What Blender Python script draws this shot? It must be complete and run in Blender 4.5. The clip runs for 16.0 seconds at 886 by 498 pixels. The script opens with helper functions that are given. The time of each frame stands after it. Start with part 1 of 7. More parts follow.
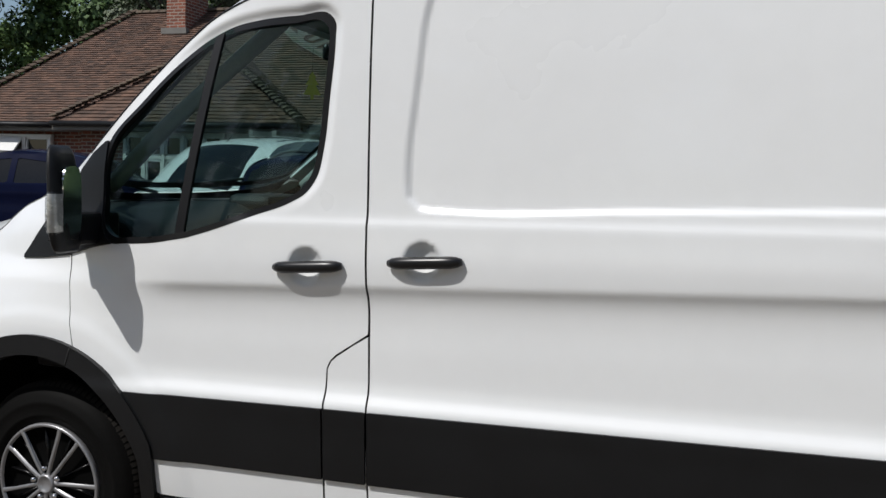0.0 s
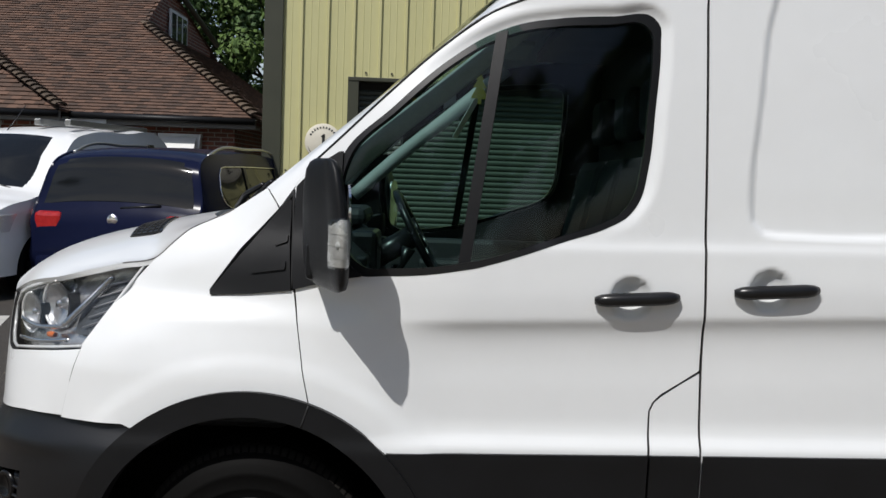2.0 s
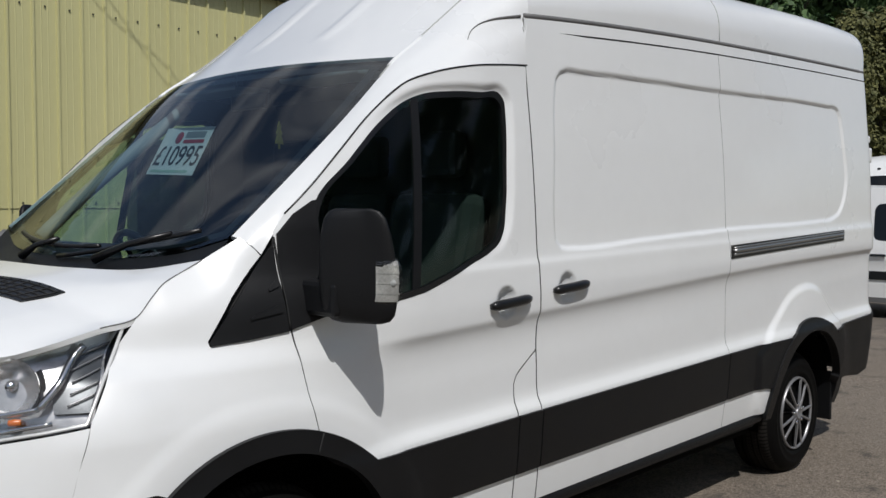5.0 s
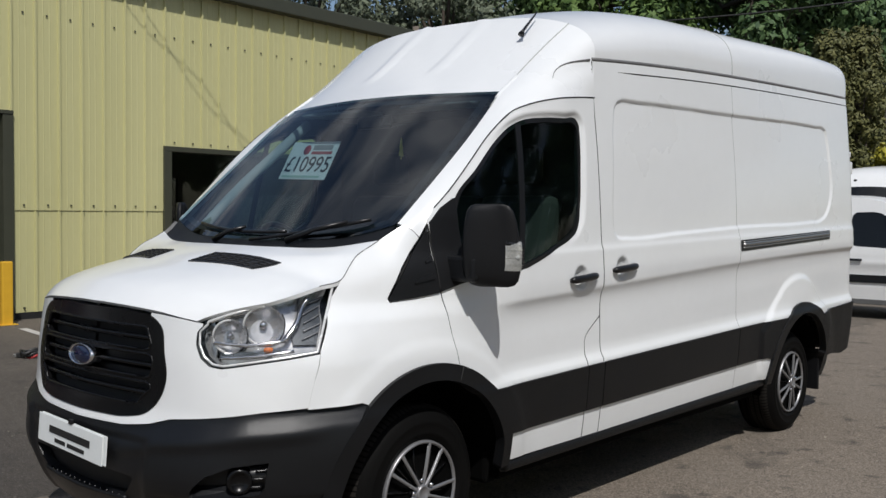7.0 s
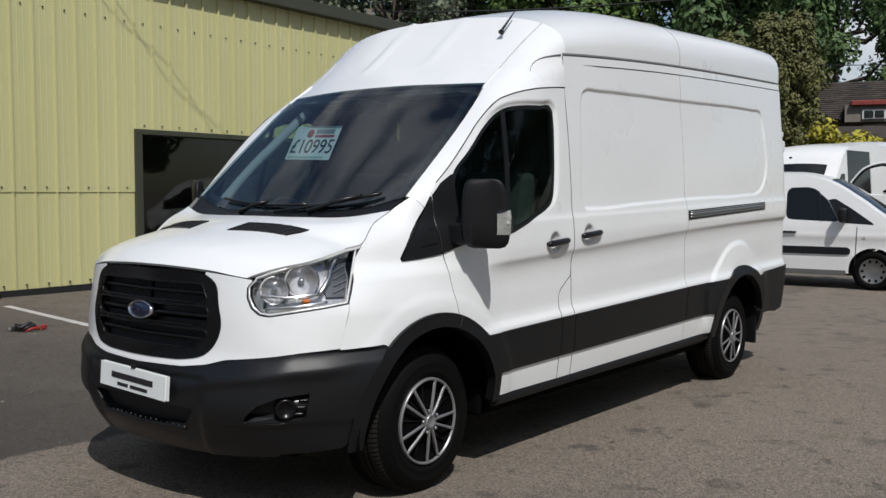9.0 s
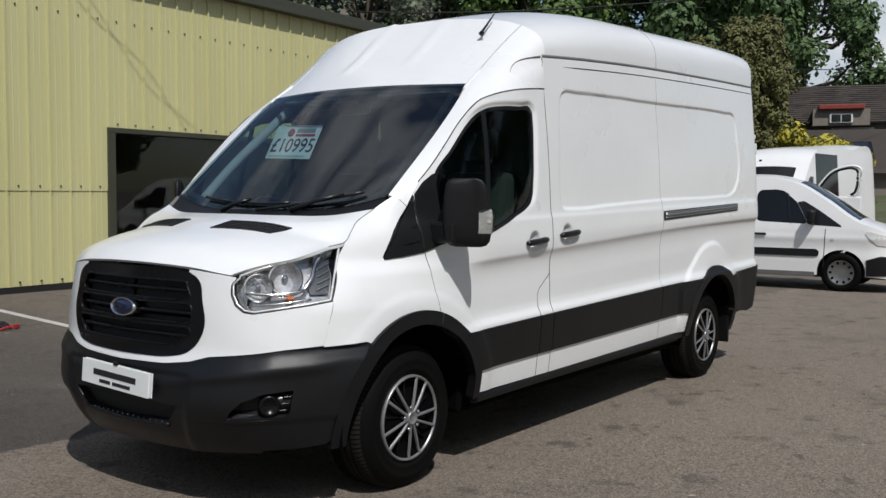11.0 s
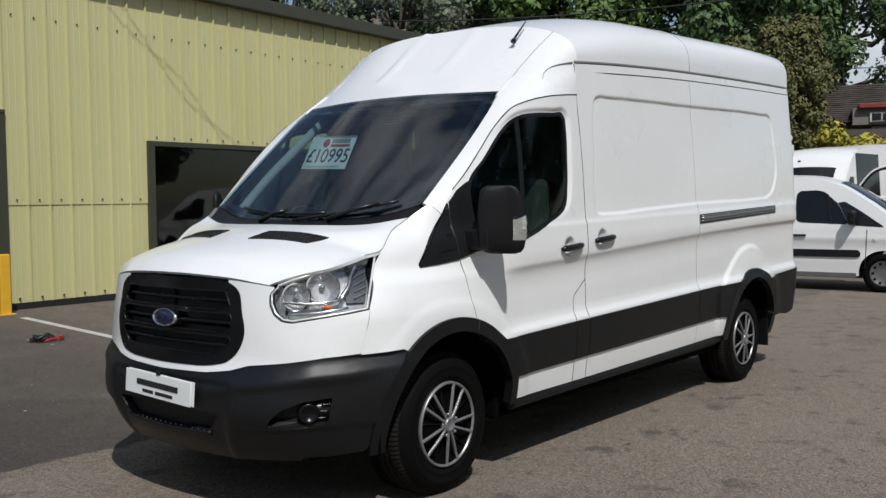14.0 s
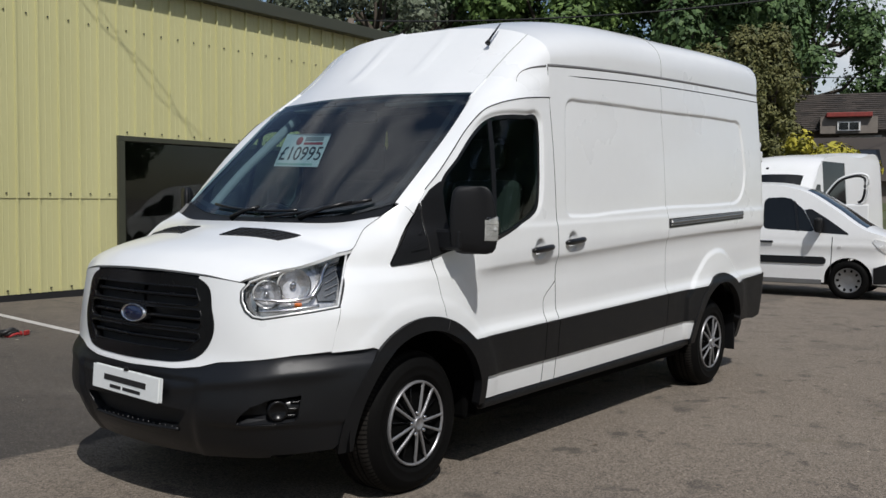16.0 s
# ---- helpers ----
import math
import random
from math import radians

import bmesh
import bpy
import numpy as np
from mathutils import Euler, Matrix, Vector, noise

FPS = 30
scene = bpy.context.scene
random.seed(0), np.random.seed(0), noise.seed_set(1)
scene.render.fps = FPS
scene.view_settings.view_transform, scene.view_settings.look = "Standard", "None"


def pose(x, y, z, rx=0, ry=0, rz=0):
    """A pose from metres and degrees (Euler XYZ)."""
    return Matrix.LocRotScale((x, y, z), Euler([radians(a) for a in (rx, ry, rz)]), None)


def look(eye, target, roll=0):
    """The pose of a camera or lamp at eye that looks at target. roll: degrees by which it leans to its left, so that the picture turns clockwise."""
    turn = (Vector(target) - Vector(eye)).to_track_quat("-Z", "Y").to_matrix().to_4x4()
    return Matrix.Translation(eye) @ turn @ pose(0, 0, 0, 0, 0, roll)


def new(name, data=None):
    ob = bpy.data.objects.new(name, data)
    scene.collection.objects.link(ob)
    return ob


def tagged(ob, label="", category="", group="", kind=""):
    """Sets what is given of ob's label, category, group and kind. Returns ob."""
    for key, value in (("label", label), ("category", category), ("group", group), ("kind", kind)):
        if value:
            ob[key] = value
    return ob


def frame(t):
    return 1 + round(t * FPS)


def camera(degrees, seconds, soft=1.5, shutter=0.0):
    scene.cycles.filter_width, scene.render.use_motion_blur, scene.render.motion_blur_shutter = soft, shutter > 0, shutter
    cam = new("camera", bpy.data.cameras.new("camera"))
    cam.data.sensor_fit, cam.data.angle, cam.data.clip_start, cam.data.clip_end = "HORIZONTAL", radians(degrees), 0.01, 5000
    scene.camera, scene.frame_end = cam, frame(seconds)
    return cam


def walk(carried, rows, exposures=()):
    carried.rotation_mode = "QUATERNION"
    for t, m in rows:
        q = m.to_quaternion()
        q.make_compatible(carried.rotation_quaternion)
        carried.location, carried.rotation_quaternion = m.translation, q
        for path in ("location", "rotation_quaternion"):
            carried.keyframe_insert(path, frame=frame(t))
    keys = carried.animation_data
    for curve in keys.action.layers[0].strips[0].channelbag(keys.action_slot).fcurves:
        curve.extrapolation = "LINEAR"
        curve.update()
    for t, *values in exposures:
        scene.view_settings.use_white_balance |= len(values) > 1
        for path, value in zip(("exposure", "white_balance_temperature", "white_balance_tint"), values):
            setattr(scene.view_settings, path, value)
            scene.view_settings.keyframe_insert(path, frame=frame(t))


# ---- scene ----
cam = camera(50.39, 16.0)
PATH = [
    (0, (2.312, -3.555, 1.451), (1.673, -1.666, 1.298), 1.7),
    (0.5, (1.856, -3.517, 1.437), (1.426, -1.565, 1.369), 1.3),
    (1, (1.361, -3.515, 1.457), (1.067, -1.537, 1.405), 1.7),
    (1.5, (0.931, -3.608, 1.476), (0.792, -1.615, 1.378), 2.6),
    (2, (0.503, -3.531, 1.477), (0.508, -1.537, 1.325), 2.1),
    (2.5, (0.102, -3.488, 1.478), (0.401, -1.517, 1.314), 2.3),
    (3, (-0.207, -3.369, 1.506), (0.487, -1.499, 1.369), 1.1),
    (3.5, (-0.55, -3.065, 1.511), (0.518, -1.378, 1.397), -0.8),
    (5.8, (-2.101, -3.336, 1.545), (-0.583, -2.039, 1.435), 0.7),
    (6, (-2.21, -3.387, 1.516), (-0.677, -2.106, 1.406), 0.6),
    (6.5, (-2.466, -3.51, 1.513), (-0.974, -2.179, 1.438), 0.2),
    (7, (-2.743, -3.525, 1.488), (-1.259, -2.187, 1.405), 0.6),
    (7.5, (-2.949, -3.57, 1.487), (-1.405, -2.301, 1.408), 1.3),
    (8, (-3.115, -3.753, 1.49), (-1.59, -2.462, 1.401), 0.3),
    (8.5, (-3.282, -3.817, 1.488), (-1.781, -2.498, 1.389), -0.9),
    (9, (-3.461, -3.813, 1.458), (-1.905, -2.563, 1.334), 0.1),
    (9.2, (-3.501, -3.809, 1.445), (-1.921, -2.59, 1.309), 0.5),
    (11.3, (-3.544, -3.805, 1.448), (-1.944, -2.61, 1.335), 0.3),
    (11.5, (-3.552, -3.817, 1.447), (-1.943, -2.633, 1.346), 0.2),
    (12, (-3.552, -3.821, 1.45), (-1.943, -2.636, 1.37), -0.2),
    (12.5, (-3.563, -3.831, 1.449), (-1.966, -2.629, 1.374), 0.0),
    (13, (-3.562, -3.825, 1.447), (-1.975, -2.61, 1.374), 0.1),
    (13.5, (-3.559, -3.843, 1.458), (-1.986, -2.611, 1.368), -0.5),
    (14, (-3.553, -3.831, 1.453), (-2.007, -2.567, 1.346), -0.6),
    (14.5, (-3.556, -3.84, 1.449), (-2.026, -2.558, 1.321), -0.4),
    (15, (-3.568, -3.833, 1.44), (-2.02, -2.573, 1.301), 0.2),
    (15.5, (-3.564, -3.828, 1.441), (-1.984, -2.607, 1.33), 0.5),
    (16, (-3.568, -3.838, 1.447), (-1.983, -2.622, 1.342), 0.4),
]
walk(cam, [(t, look(eye, target, roll)) for t, eye, target, roll in PATH], [(0, .05), (.5, -.05), (1, -.03), (1.5, .0), (2, .05), (2.5, .10), (3, .06), (3.5, -.01), (6, -.20), (6.5, -.12), (7, -.06), (8, -.02), (9, 0), (16, 0)])

# ---- light ----
SUN_WAY = Vector((0.42, 0.62, -1.0)).normalized()
W = bpy.data.worlds.new("sky")
scene.world = W
W.use_nodes = True
wn, wl = W.node_tree.nodes, W.node_tree.links
sky = wn.new("ShaderNodeTexSky")
sky.sky_type, sky.sun_disc = 'NISHITA', False
sky.sun_elevation = math.asin(-SUN_WAY.z)
sky.sun_rotation = math.atan2(-SUN_WAY.x, -SUN_WAY.y)
sky.dust_density, sky.ozone_density = 1.0, 1.2
# broken cloud over the whole sky
wco = wn.new("ShaderNodeTexCoord")
wmap = wn.new("ShaderNodeMapping")
wmap.inputs["Scale"].default_value = (1.0, 1.0, 2.6)
wnoise = wn.new("ShaderNodeTexNoise")
wnoise.inputs["Scale"].default_value, wnoise.inputs["Detail"].default_value, wnoise.inputs["Roughness"].default_value = 2.3, 7.0, 0.58
wramp = wn.new("ShaderNodeValToRGB")
wramp.color_ramp.elements[0].position, wramp.color_ramp.elements[1].position = 0.50, 0.70
wmix = wn.new("ShaderNodeMix")
wmix.data_type = 'RGBA'
wmix.inputs["B"].default_value = (8.2, 8.5, 9.0, 1)
wl.new(wco.outputs["Generated"], wmap.inputs["Vector"])
wl.new(wmap.outputs[0], wnoise.inputs["Vector"])
wl.new(wnoise.outputs["Fac"], wramp.inputs[0])
wl.new(wramp.outputs[0], wmix.inputs["Factor"])
wl.new(sky.outputs[0], wmix.inputs["A"])
wl.new(wmix.outputs["Result"], wn["Background"].inputs[0])
wn["Background"].inputs[1].default_value = 0.085
sun_data = bpy.data.lights.new("sun", 'SUN')
sun_data.energy, sun_data.angle, sun_data.color = 3.5, radians(0.53), (1.0, 0.975, 0.945)
sun = new("sun", sun_data)
sun.matrix_world = look((0, 0, 30), Vector((0, 0, 30)) + SUN_WAY)


# ---- materials ----
def node_mat(name):
    m = bpy.data.materials.new(name)
    m.use_nodes = True
    return m, m.node_tree.nodes, m.node_tree.links, m.node_tree.nodes["Principled BSDF"]


def surface(name, col, col2=None, rough=0.5, scale=8.0, fine=90.0, amount=0.5, bump=0.0, bump_scale=120.0, metal=0.0, coat=0.0, spec=0.5, rough_var=0.08, per_object=0.0, per_island=0.0, stretch=(1, 1, 1)):
    """A surface with two scales of variation between col and col2, uneven gloss and fine relief."""
    m, n, l, b = node_mat(name)
    col2 = col2 or tuple(c * 0.8 for c in col)
    co = n.new("ShaderNodeTexCoord")
    mp = n.new("ShaderNodeMapping")
    mp.inputs["Scale"].default_value = stretch
    l.new(co.outputs["Object"], mp.inputs[0])
    n1, n2 = n.new("ShaderNodeTexNoise"), n.new("ShaderNodeTexNoise")
    n1.inputs["Scale"].default_value, n1.inputs["Detail"].default_value = scale, 5
    n2.inputs["Scale"].default_value, n2.inputs["Detail"].default_value = fine, 3
    l.new(mp.outputs[0], n1.inputs["Vector"])
    l.new(mp.outputs[0], n2.inputs["Vector"])
    add = n.new("ShaderNodeMath")
    add.operation = 'MULTIPLY_ADD'
    l.new(n2.outputs["Fac"], add.inputs[0])
    add.inputs[1].default_value = 0.5
    l.new(n1.outputs["Fac"], add.inputs[2])
    rng = n.new("ShaderNodeMapRange")
    rng.inputs["From Min"].default_value, rng.inputs["From Max"].default_value = 0.75 - 0.5 * amount, 0.75 + 0.5 * amount
    l.new(add.outputs[0], rng.inputs["Value"])
    last = rng.outputs[0]
    for kind, much in (("ShaderNodeObjectInfo", per_object), ("ShaderNodeNewGeometry", per_island)):
        if much:
            info = n.new(kind)
            ma = n.new("ShaderNodeMath")
            ma.operation = 'MULTIPLY_ADD'
            l.new(info.outputs["Random" if per_object and kind == "ShaderNodeObjectInfo" else "Random Per Island"], ma.inputs[0])
            ma.inputs[1].default_value = much
            off = n.new("ShaderNodeMath")
            off.operation = 'SUBTRACT'
            l.new(last, off.inputs[0])
            off.inputs[1].default_value = much / 2
            l.new(off.outputs[0], ma.inputs[2])
            last = ma.outputs[0]
    mix = n.new("ShaderNodeMix")
    mix.data_type, mix.clamp_factor = 'RGBA', True
    mix.inputs["A"].default_value, mix.inputs["B"].default_value = (*col2, 1), (*col, 1)
    l.new(last, mix.inputs["Factor"])
    l.new(mix.outputs["Result"], b.inputs["Base Color"])
    rr = n.new("ShaderNodeMapRange")
    rr.inputs["To Min"].default_value, rr.inputs["To Max"].default_value = max(0.02, rough - rough_var), min(1, rough + rough_var)
    l.new(n1.outputs["Fac"], rr.inputs["Value"])
    l.new(rr.outputs[0], b.inputs["Roughness"])
    b.inputs["Metallic"].default_value, b.inputs["Specular IOR Level"].default_value = metal, spec
    b.inputs["Coat Weight"].default_value, b.inputs["Coat Roughness"].default_value = coat, 0.06
    if bump:
        n3, bp = n.new("ShaderNodeTexNoise"), n.new("ShaderNodeBump")
        n3.inputs["Scale"].default_value, n3.inputs["Detail"].default_value = bump_scale, 3
        l.new(mp.outputs[0], n3.inputs["Vector"])
        bp.inputs["Strength"].default_value, bp.inputs["Distance"].default_value = bump, 0.01
        l.new(n3.outputs["Fac"], bp.inputs["Height"])
        l.new(bp.outputs[0], b.inputs["Normal"])
    return m


def glass(name, tint, gloss_rough=0.01, ior=1.6):
    """Thin sheet glass: tinted see-through with a mirror that grows towards grazing."""
    m, n, l, b = node_mat(name)
    n.remove(b)
    tr, gl, fr, mx = n.new("ShaderNodeBsdfTransparent"), n.new("ShaderNodeBsdfGlossy"), n.new("ShaderNodeLayerWeight"), n.new("ShaderNodeMixShader")
    tr.inputs[0].default_value = (*tint, 1)
    gl.inputs["Roughness"].default_value = gloss_rough
    fr.inputs["Blend"].default_value = .5
    up, share = n.new("ShaderNodeMath"), n.new("ShaderNodeMath")
    up.operation, share.operation = 'POWER', 'MULTIPLY_ADD'
    least = ((ior - 1) / (ior + 1)) ** 2
    l.new(fr.outputs["Facing"], up.inputs[0])
    up.inputs[1].default_value = 5
    l.new(up.outputs[0], share.inputs[0])
    share.inputs[1].default_value, share.inputs[2].default_value = 1 - least, least
    l.new(share.outputs[0], mx.inputs[0])
    l.new(tr.outputs[0], mx.inputs[1])
    l.new(gl.outputs[0], mx.inputs[2])
    l.new(mx.outputs[0], n["Material Output"].inputs["Surface"])
    return m


PAINT = surface("white_van_paint", (0.80, 0.815, 0.82), (0.745, 0.76, 0.765), 0.30, 1.3, 14, 0.9, coat=0.6, rough_var=0.1)
PAINT_B = surface("white_paint_dusty", (0.84, 0.845, 0.845), (0.77, 0.775, 0.77), 0.33, 2.0, 20, 0.9, coat=0.5)
PLASTIC = surface("black_textured_plastic", (0.007, 0.0074, 0.0086), (0.0046, 0.0048, 0.0055), 0.46, 5, 300, 0.7, bump=0.12, bump_scale=900, spec=0.30)
PLASTIC_S = surface("black_satin_plastic", (0.010, 0.010, 0.011), (0.007, 0.007, 0.0075), 0.30, 6, 200, 0.7, spec=0.42)
GRILLE = surface("black_grille_plastic", (0.005, 0.005, 0.0055), (0.0035, 0.0035, 0.004), 0.26, 6, 200, 0.7, spec=0.26)
BUMPER = surface("grey_black_bumper", (0.0078, 0.0084, 0.0100), (0.005, 0.0055, 0.0066), 0.36, 3, 250, 0.7, bump=0.12, bump_scale=700, spec=0.38)
DARK = surface("dark_interior", (0.012, 0.012, 0.013), (0.008, 0.008, 0.008), 0.7, 6, 90, 0.6)
RUBBER = surface("tyre_rubber", (0.0060, 0.0058, 0.0056), (0.004, 0.004, 0.004), 0.60, 6, 80, 0.8, bump=0.03, bump_scale=160, spec=0.05)
SILVER = surface("silver_wheel_paint", (0.34, 0.34, 0.35), (0.24, 0.24, 0.25), 0.36, 15, 100, 0.6, metal=0.6)
# flat grey for painted shade in gaps and creases, and a sill strip
SHADE_AND_TRIM = surface("grey_shade_and_trim", (0.16, 0.16, 0.16), (0.10, 0.10, 0.10), 0.6, 6, 90, 0.7)
CHROME = surface("chrome", (0.75, 0.75, 0.76), (0.68, 0.68, 0.70), 0.1, 10, 80, 0.5, metal=1.0, rough_var=0.04)
STEEL = surface("brushed_steel_rail", (0.50, 0.50, 0.49), (0.34, 0.34, 0.33), 0.35, 6, 120, 0.8, metal=0.9, stretch=(1, 12, 12))
CLOTH = surface("grey_seat_cloth", (0.030, 0.031, 0.033), (0.020, 0.021, 0.022), 0.9, 12, 250, 0.8, bump=0.2, bump_scale=400)
DASH = surface("dark_grey_dashboard", (0.03, 0.031, 0.033), (0.02, 0.02, 0.022), 0.6, 8, 250, 0.7, bump=0.08, bump_scale=600)
TRIMGREY = surface("pale_grey_trim", (0.42, 0.43, 0.42), (0.34, 0.35, 0.34), 0.7, 8, 120, 0.6)
W_GLASS = glass("windscreen_glass", (0.52, 0.65, 0.68), ior=2.15)
S_GLASS = glass("green_tinted_glass", (0.58, 0.75, 0.68), ior=1.42)
LENS = glass("clear_lens", (0.92, 0.93, 0.93))
RED = surface("red_lens", (0.45, 0.015, 0.015), (0.3, 0.01, 0.01), 0.15, 20, 120, 0.5, coat=0.6)
AMBER = surface("amber_bulb", (0.75, 0.20, 0.03), (0.6, 0.14, 0.02), 0.2, 20, 120, 0.5)
CARD = surface("white_card", (0.78, 0.80, 0.79), (0.70, 0.73, 0.72), 0.6, 6, 80, 0.6)
INK = surface("black_ink", (0.015, 0.015, 0.015), (0.02, 0.02, 0.02), 0.5, 20, 90, 0.5)
PRINT_RED = surface("red_print", (0.42, 0.04, 0.05), (0.36, 0.035, 0.04), 0.5, 20, 90, 0.5)
BADGE_BLUE = surface("blue_badge_enamel", (0.012, 0.018, 0.05), (0.008, 0.012, 0.035), 0.12, 20, 90, 0.5, coat=0.6)
LAMP_BACK = surface("indicator_back", (0.66, 0.66, 0.63), (0.24, 0.24, 0.23), 0.25, 28, 120, 0.9, metal=0.3)
REFLECTOR = surface("lamp_bowl", (0.80, 0.80, 0.81), (0.42, 0.42, 0.43), 0.25, 16, 60, 0.9, metal=0.75)
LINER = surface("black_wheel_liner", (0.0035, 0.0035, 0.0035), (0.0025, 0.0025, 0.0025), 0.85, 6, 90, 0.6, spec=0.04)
# tread in a paler tone than the sidewall rubber
TREAD = surface("pale_tyre_tread", (0.020, 0.018, 0.016), (0.010, 0.009, 0.008), 0.85, 9, 120, 0.8, bump=0.1, bump_scale=200, spec=0.15)
LAMP_DARK = surface("smoked_lamp_panel", (0.13, 0.14, 0.15), (0.06, 0.065, 0.07), 0.25, 14, 60, 0.9, metal=0.5)
LAMP_WHITE = surface("pearl_reflector", (0.86, 0.86, 0.85), (0.72, 0.72, 0.72), 0.25, 30, 150, 0.8, metal=0.3)


# ---- building helpers ----
def mesh_of(name, verts, faces, mats, smooth=True, face_mats=None):
    me = bpy.data.meshes.new(name)
    me.from_pydata([tuple(map(float, v)) for v in verts], [], [tuple(map(int, f)) for f in faces])
    for m in (mats if isinstance(mats, (list, tuple)) else [mats]):
        me.materials.append(m)
    me.polygons.foreach_set("use_smooth", [smooth] * len(me.polygons))
    if face_mats is not None:
        me.polygons.foreach_set("material_index", [int(i) for i in face_mats])
    me.update()
    return me


def part(name, mesh, parent, label="", m=None):
    """One mesh object under a thing or a part; m is its pose in the parent."""
    ob = new(name, mesh)
    ob.parent = parent
    if m is not None:
        ob.matrix_basis = m
    if label:
        ob["label"] = label
    return ob


def thing(name, label, category, m=None, mesh=None, group="", kind=""):
    ob = new(name, mesh)
    if m is not None:
        ob.matrix_basis = m
    return tagged(ob, label, category, group, kind)


def bm_mesh(name, bm, mats, smooth=False):
    me = bpy.data.meshes.new(name)
    bm.normal_update()
    bm.to_mesh(me)
    bm.free()
    for m in (mats if isinstance(mats, (list, tuple)) else [mats]):
        me.materials.append(m)
    if smooth:
        me.polygons.foreach_set("use_smooth", [True] * len(me.polygons))
    return me


def add_box(bm, lo, hi, m=None, bevel=0.0):
    made = bmesh.ops.create_cube(bm, size=1)["verts"]
    lo, hi = Vector(lo), Vector(hi)
    bmesh.ops.transform(bm, matrix=Matrix.Translation((lo + hi) / 2) @ Matrix.Diagonal((*(hi - lo), 1)), verts=made)
    if bevel:
        edges = list({e for v in made for e in v.link_edges})
        out = bmesh.ops.bevel(bm, geom=edges, offset=bevel, segments=2, affect='EDGES', profile=0.5)
        made = list({v for f in out["faces"] for v in f.verts} | {v for v in made if v.is_valid})
    if m is not None:
        bmesh.ops.transform(bm, matrix=m, verts=made)
    return made


def box_mesh(name, lo, hi, mat, bevel=0.0, m=None):
    bm = bmesh.new()
    add_box(bm, lo, hi, m, bevel)
    return bm_mesh(name, bm, mat)


def crom(pts, n):
    """Points of a smooth curve through pts, n of them, evenly by chord length."""
    p = np.array(pts, float)
    p = p[np.r_[True, np.linalg.norm(np.diff(p, axis=0), axis=1) > 1e-6]]
    d = np.r_[0, np.cumsum(np.linalg.norm(np.diff(p, axis=0), axis=1))]
    s = np.linspace(0, d[-1], n)
    t = np.empty_like(p)
    t[1:-1] = ((p[2:] - p[1:-1]) * ((d[1:-1] - d[:-2]) / (d[2:] - d[1:-1]))[:, None] + (p[1:-1] - p[:-2]) * ((d[2:] - d[1:-1]) / (d[1:-1] - d[:-2]))[:, None]) / (d[2:] - d[:-2])[:, None]
    t[0], t[-1] = (p[1] - p[0]) / (d[1] - d[0]), (p[-1] - p[-2]) / (d[-1] - d[-2])
    i = np.clip(np.searchsorted(d, s, side="right") - 1, 0, len(d) - 2)
    h = (d[i + 1] - d[i])[:, None]
    u = ((s - d[i])[:, None]) / h
    return (2 * u**3 - 3 * u**2 + 1) * p[i] + (u**3 - 2 * u**2 + u) * h * t[i] + (-2 * u**3 + 3 * u**2) * p[i + 1] + (u**3 - u**2) * h * t[i + 1]


def pchip(xk, yk, x):
    """Smooth interpolation that keeps to the given points without overshoot."""
    xk, yk, x = np.array(xk, float), np.array(yk, float), np.asarray(x, float)
    h, dl = np.diff(xk), np.diff(yk) / np.diff(xk)
    t = np.zeros_like(xk)
    same = dl[1:] * dl[:-1] > 0
    w1, w2 = 2 * h[1:] + h[:-1], h[1:] + 2 * h[:-1]
    with np.errstate(divide='ignore', invalid='ignore'):
        t[1:-1] = np.where(same, (w1 + w2) / (w1 / dl[:-1] + w2 / dl[1:]), 0)
    t[0], t[-1] = dl[0], dl[-1]
    xx = np.clip(x, xk[0], xk[-1])
    i = np.clip(np.searchsorted(xk, xx, side="right") - 1, 0, len(xk) - 2)
    u = (xx - xk[i]) / h[i]
    return (2 * u**3 - 3 * u**2 + 1) * yk[i] + (u**3 - 2 * u**2 + u) * h[i] * t[i] + (-2 * u**3 + 3 * u**2) * yk[i + 1] + (u**3 - u**2) * h[i] * t[i + 1]


def smooth01(v):
    v = np.clip(v, 0, 1)
    return v * v * (3 - 2 * v)


def sdist(p, poly):
    """Signed distance (inside positive) of points to a closed outline, and the nearest points on it."""
    p, a = np.asarray(p, float), np.asarray(poly, float)
    b = np.roll(a, -1, 0)
    best, near, inside = np.full(len(p), 1e9), np.zeros_like(p), np.zeros(len(p), bool)
    for (ax, ay), (bx, by) in zip(a, b):
        ex, ey = bx - ax, by - ay
        u = np.clip(((p[:, 0] - ax) * ex + (p[:, 1] - ay) * ey) / (ex * ex + ey * ey + 1e-18), 0, 1)
        q = np.stack([ax + u * ex, ay + u * ey], 1)
        d = np.hypot(*(p - q).T)
        upd = d < best
        best[upd], near[upd] = d[upd], q[upd]
        cross = ((ay > p[:, 1]) != (by > p[:, 1])) & (p[:, 0] < ex * (p[:, 1] - ay) / (ey if abs(ey) > 1e-12 else 1e-12) + ax)
        inside ^= cross
    return np.where(inside, best, -best), near


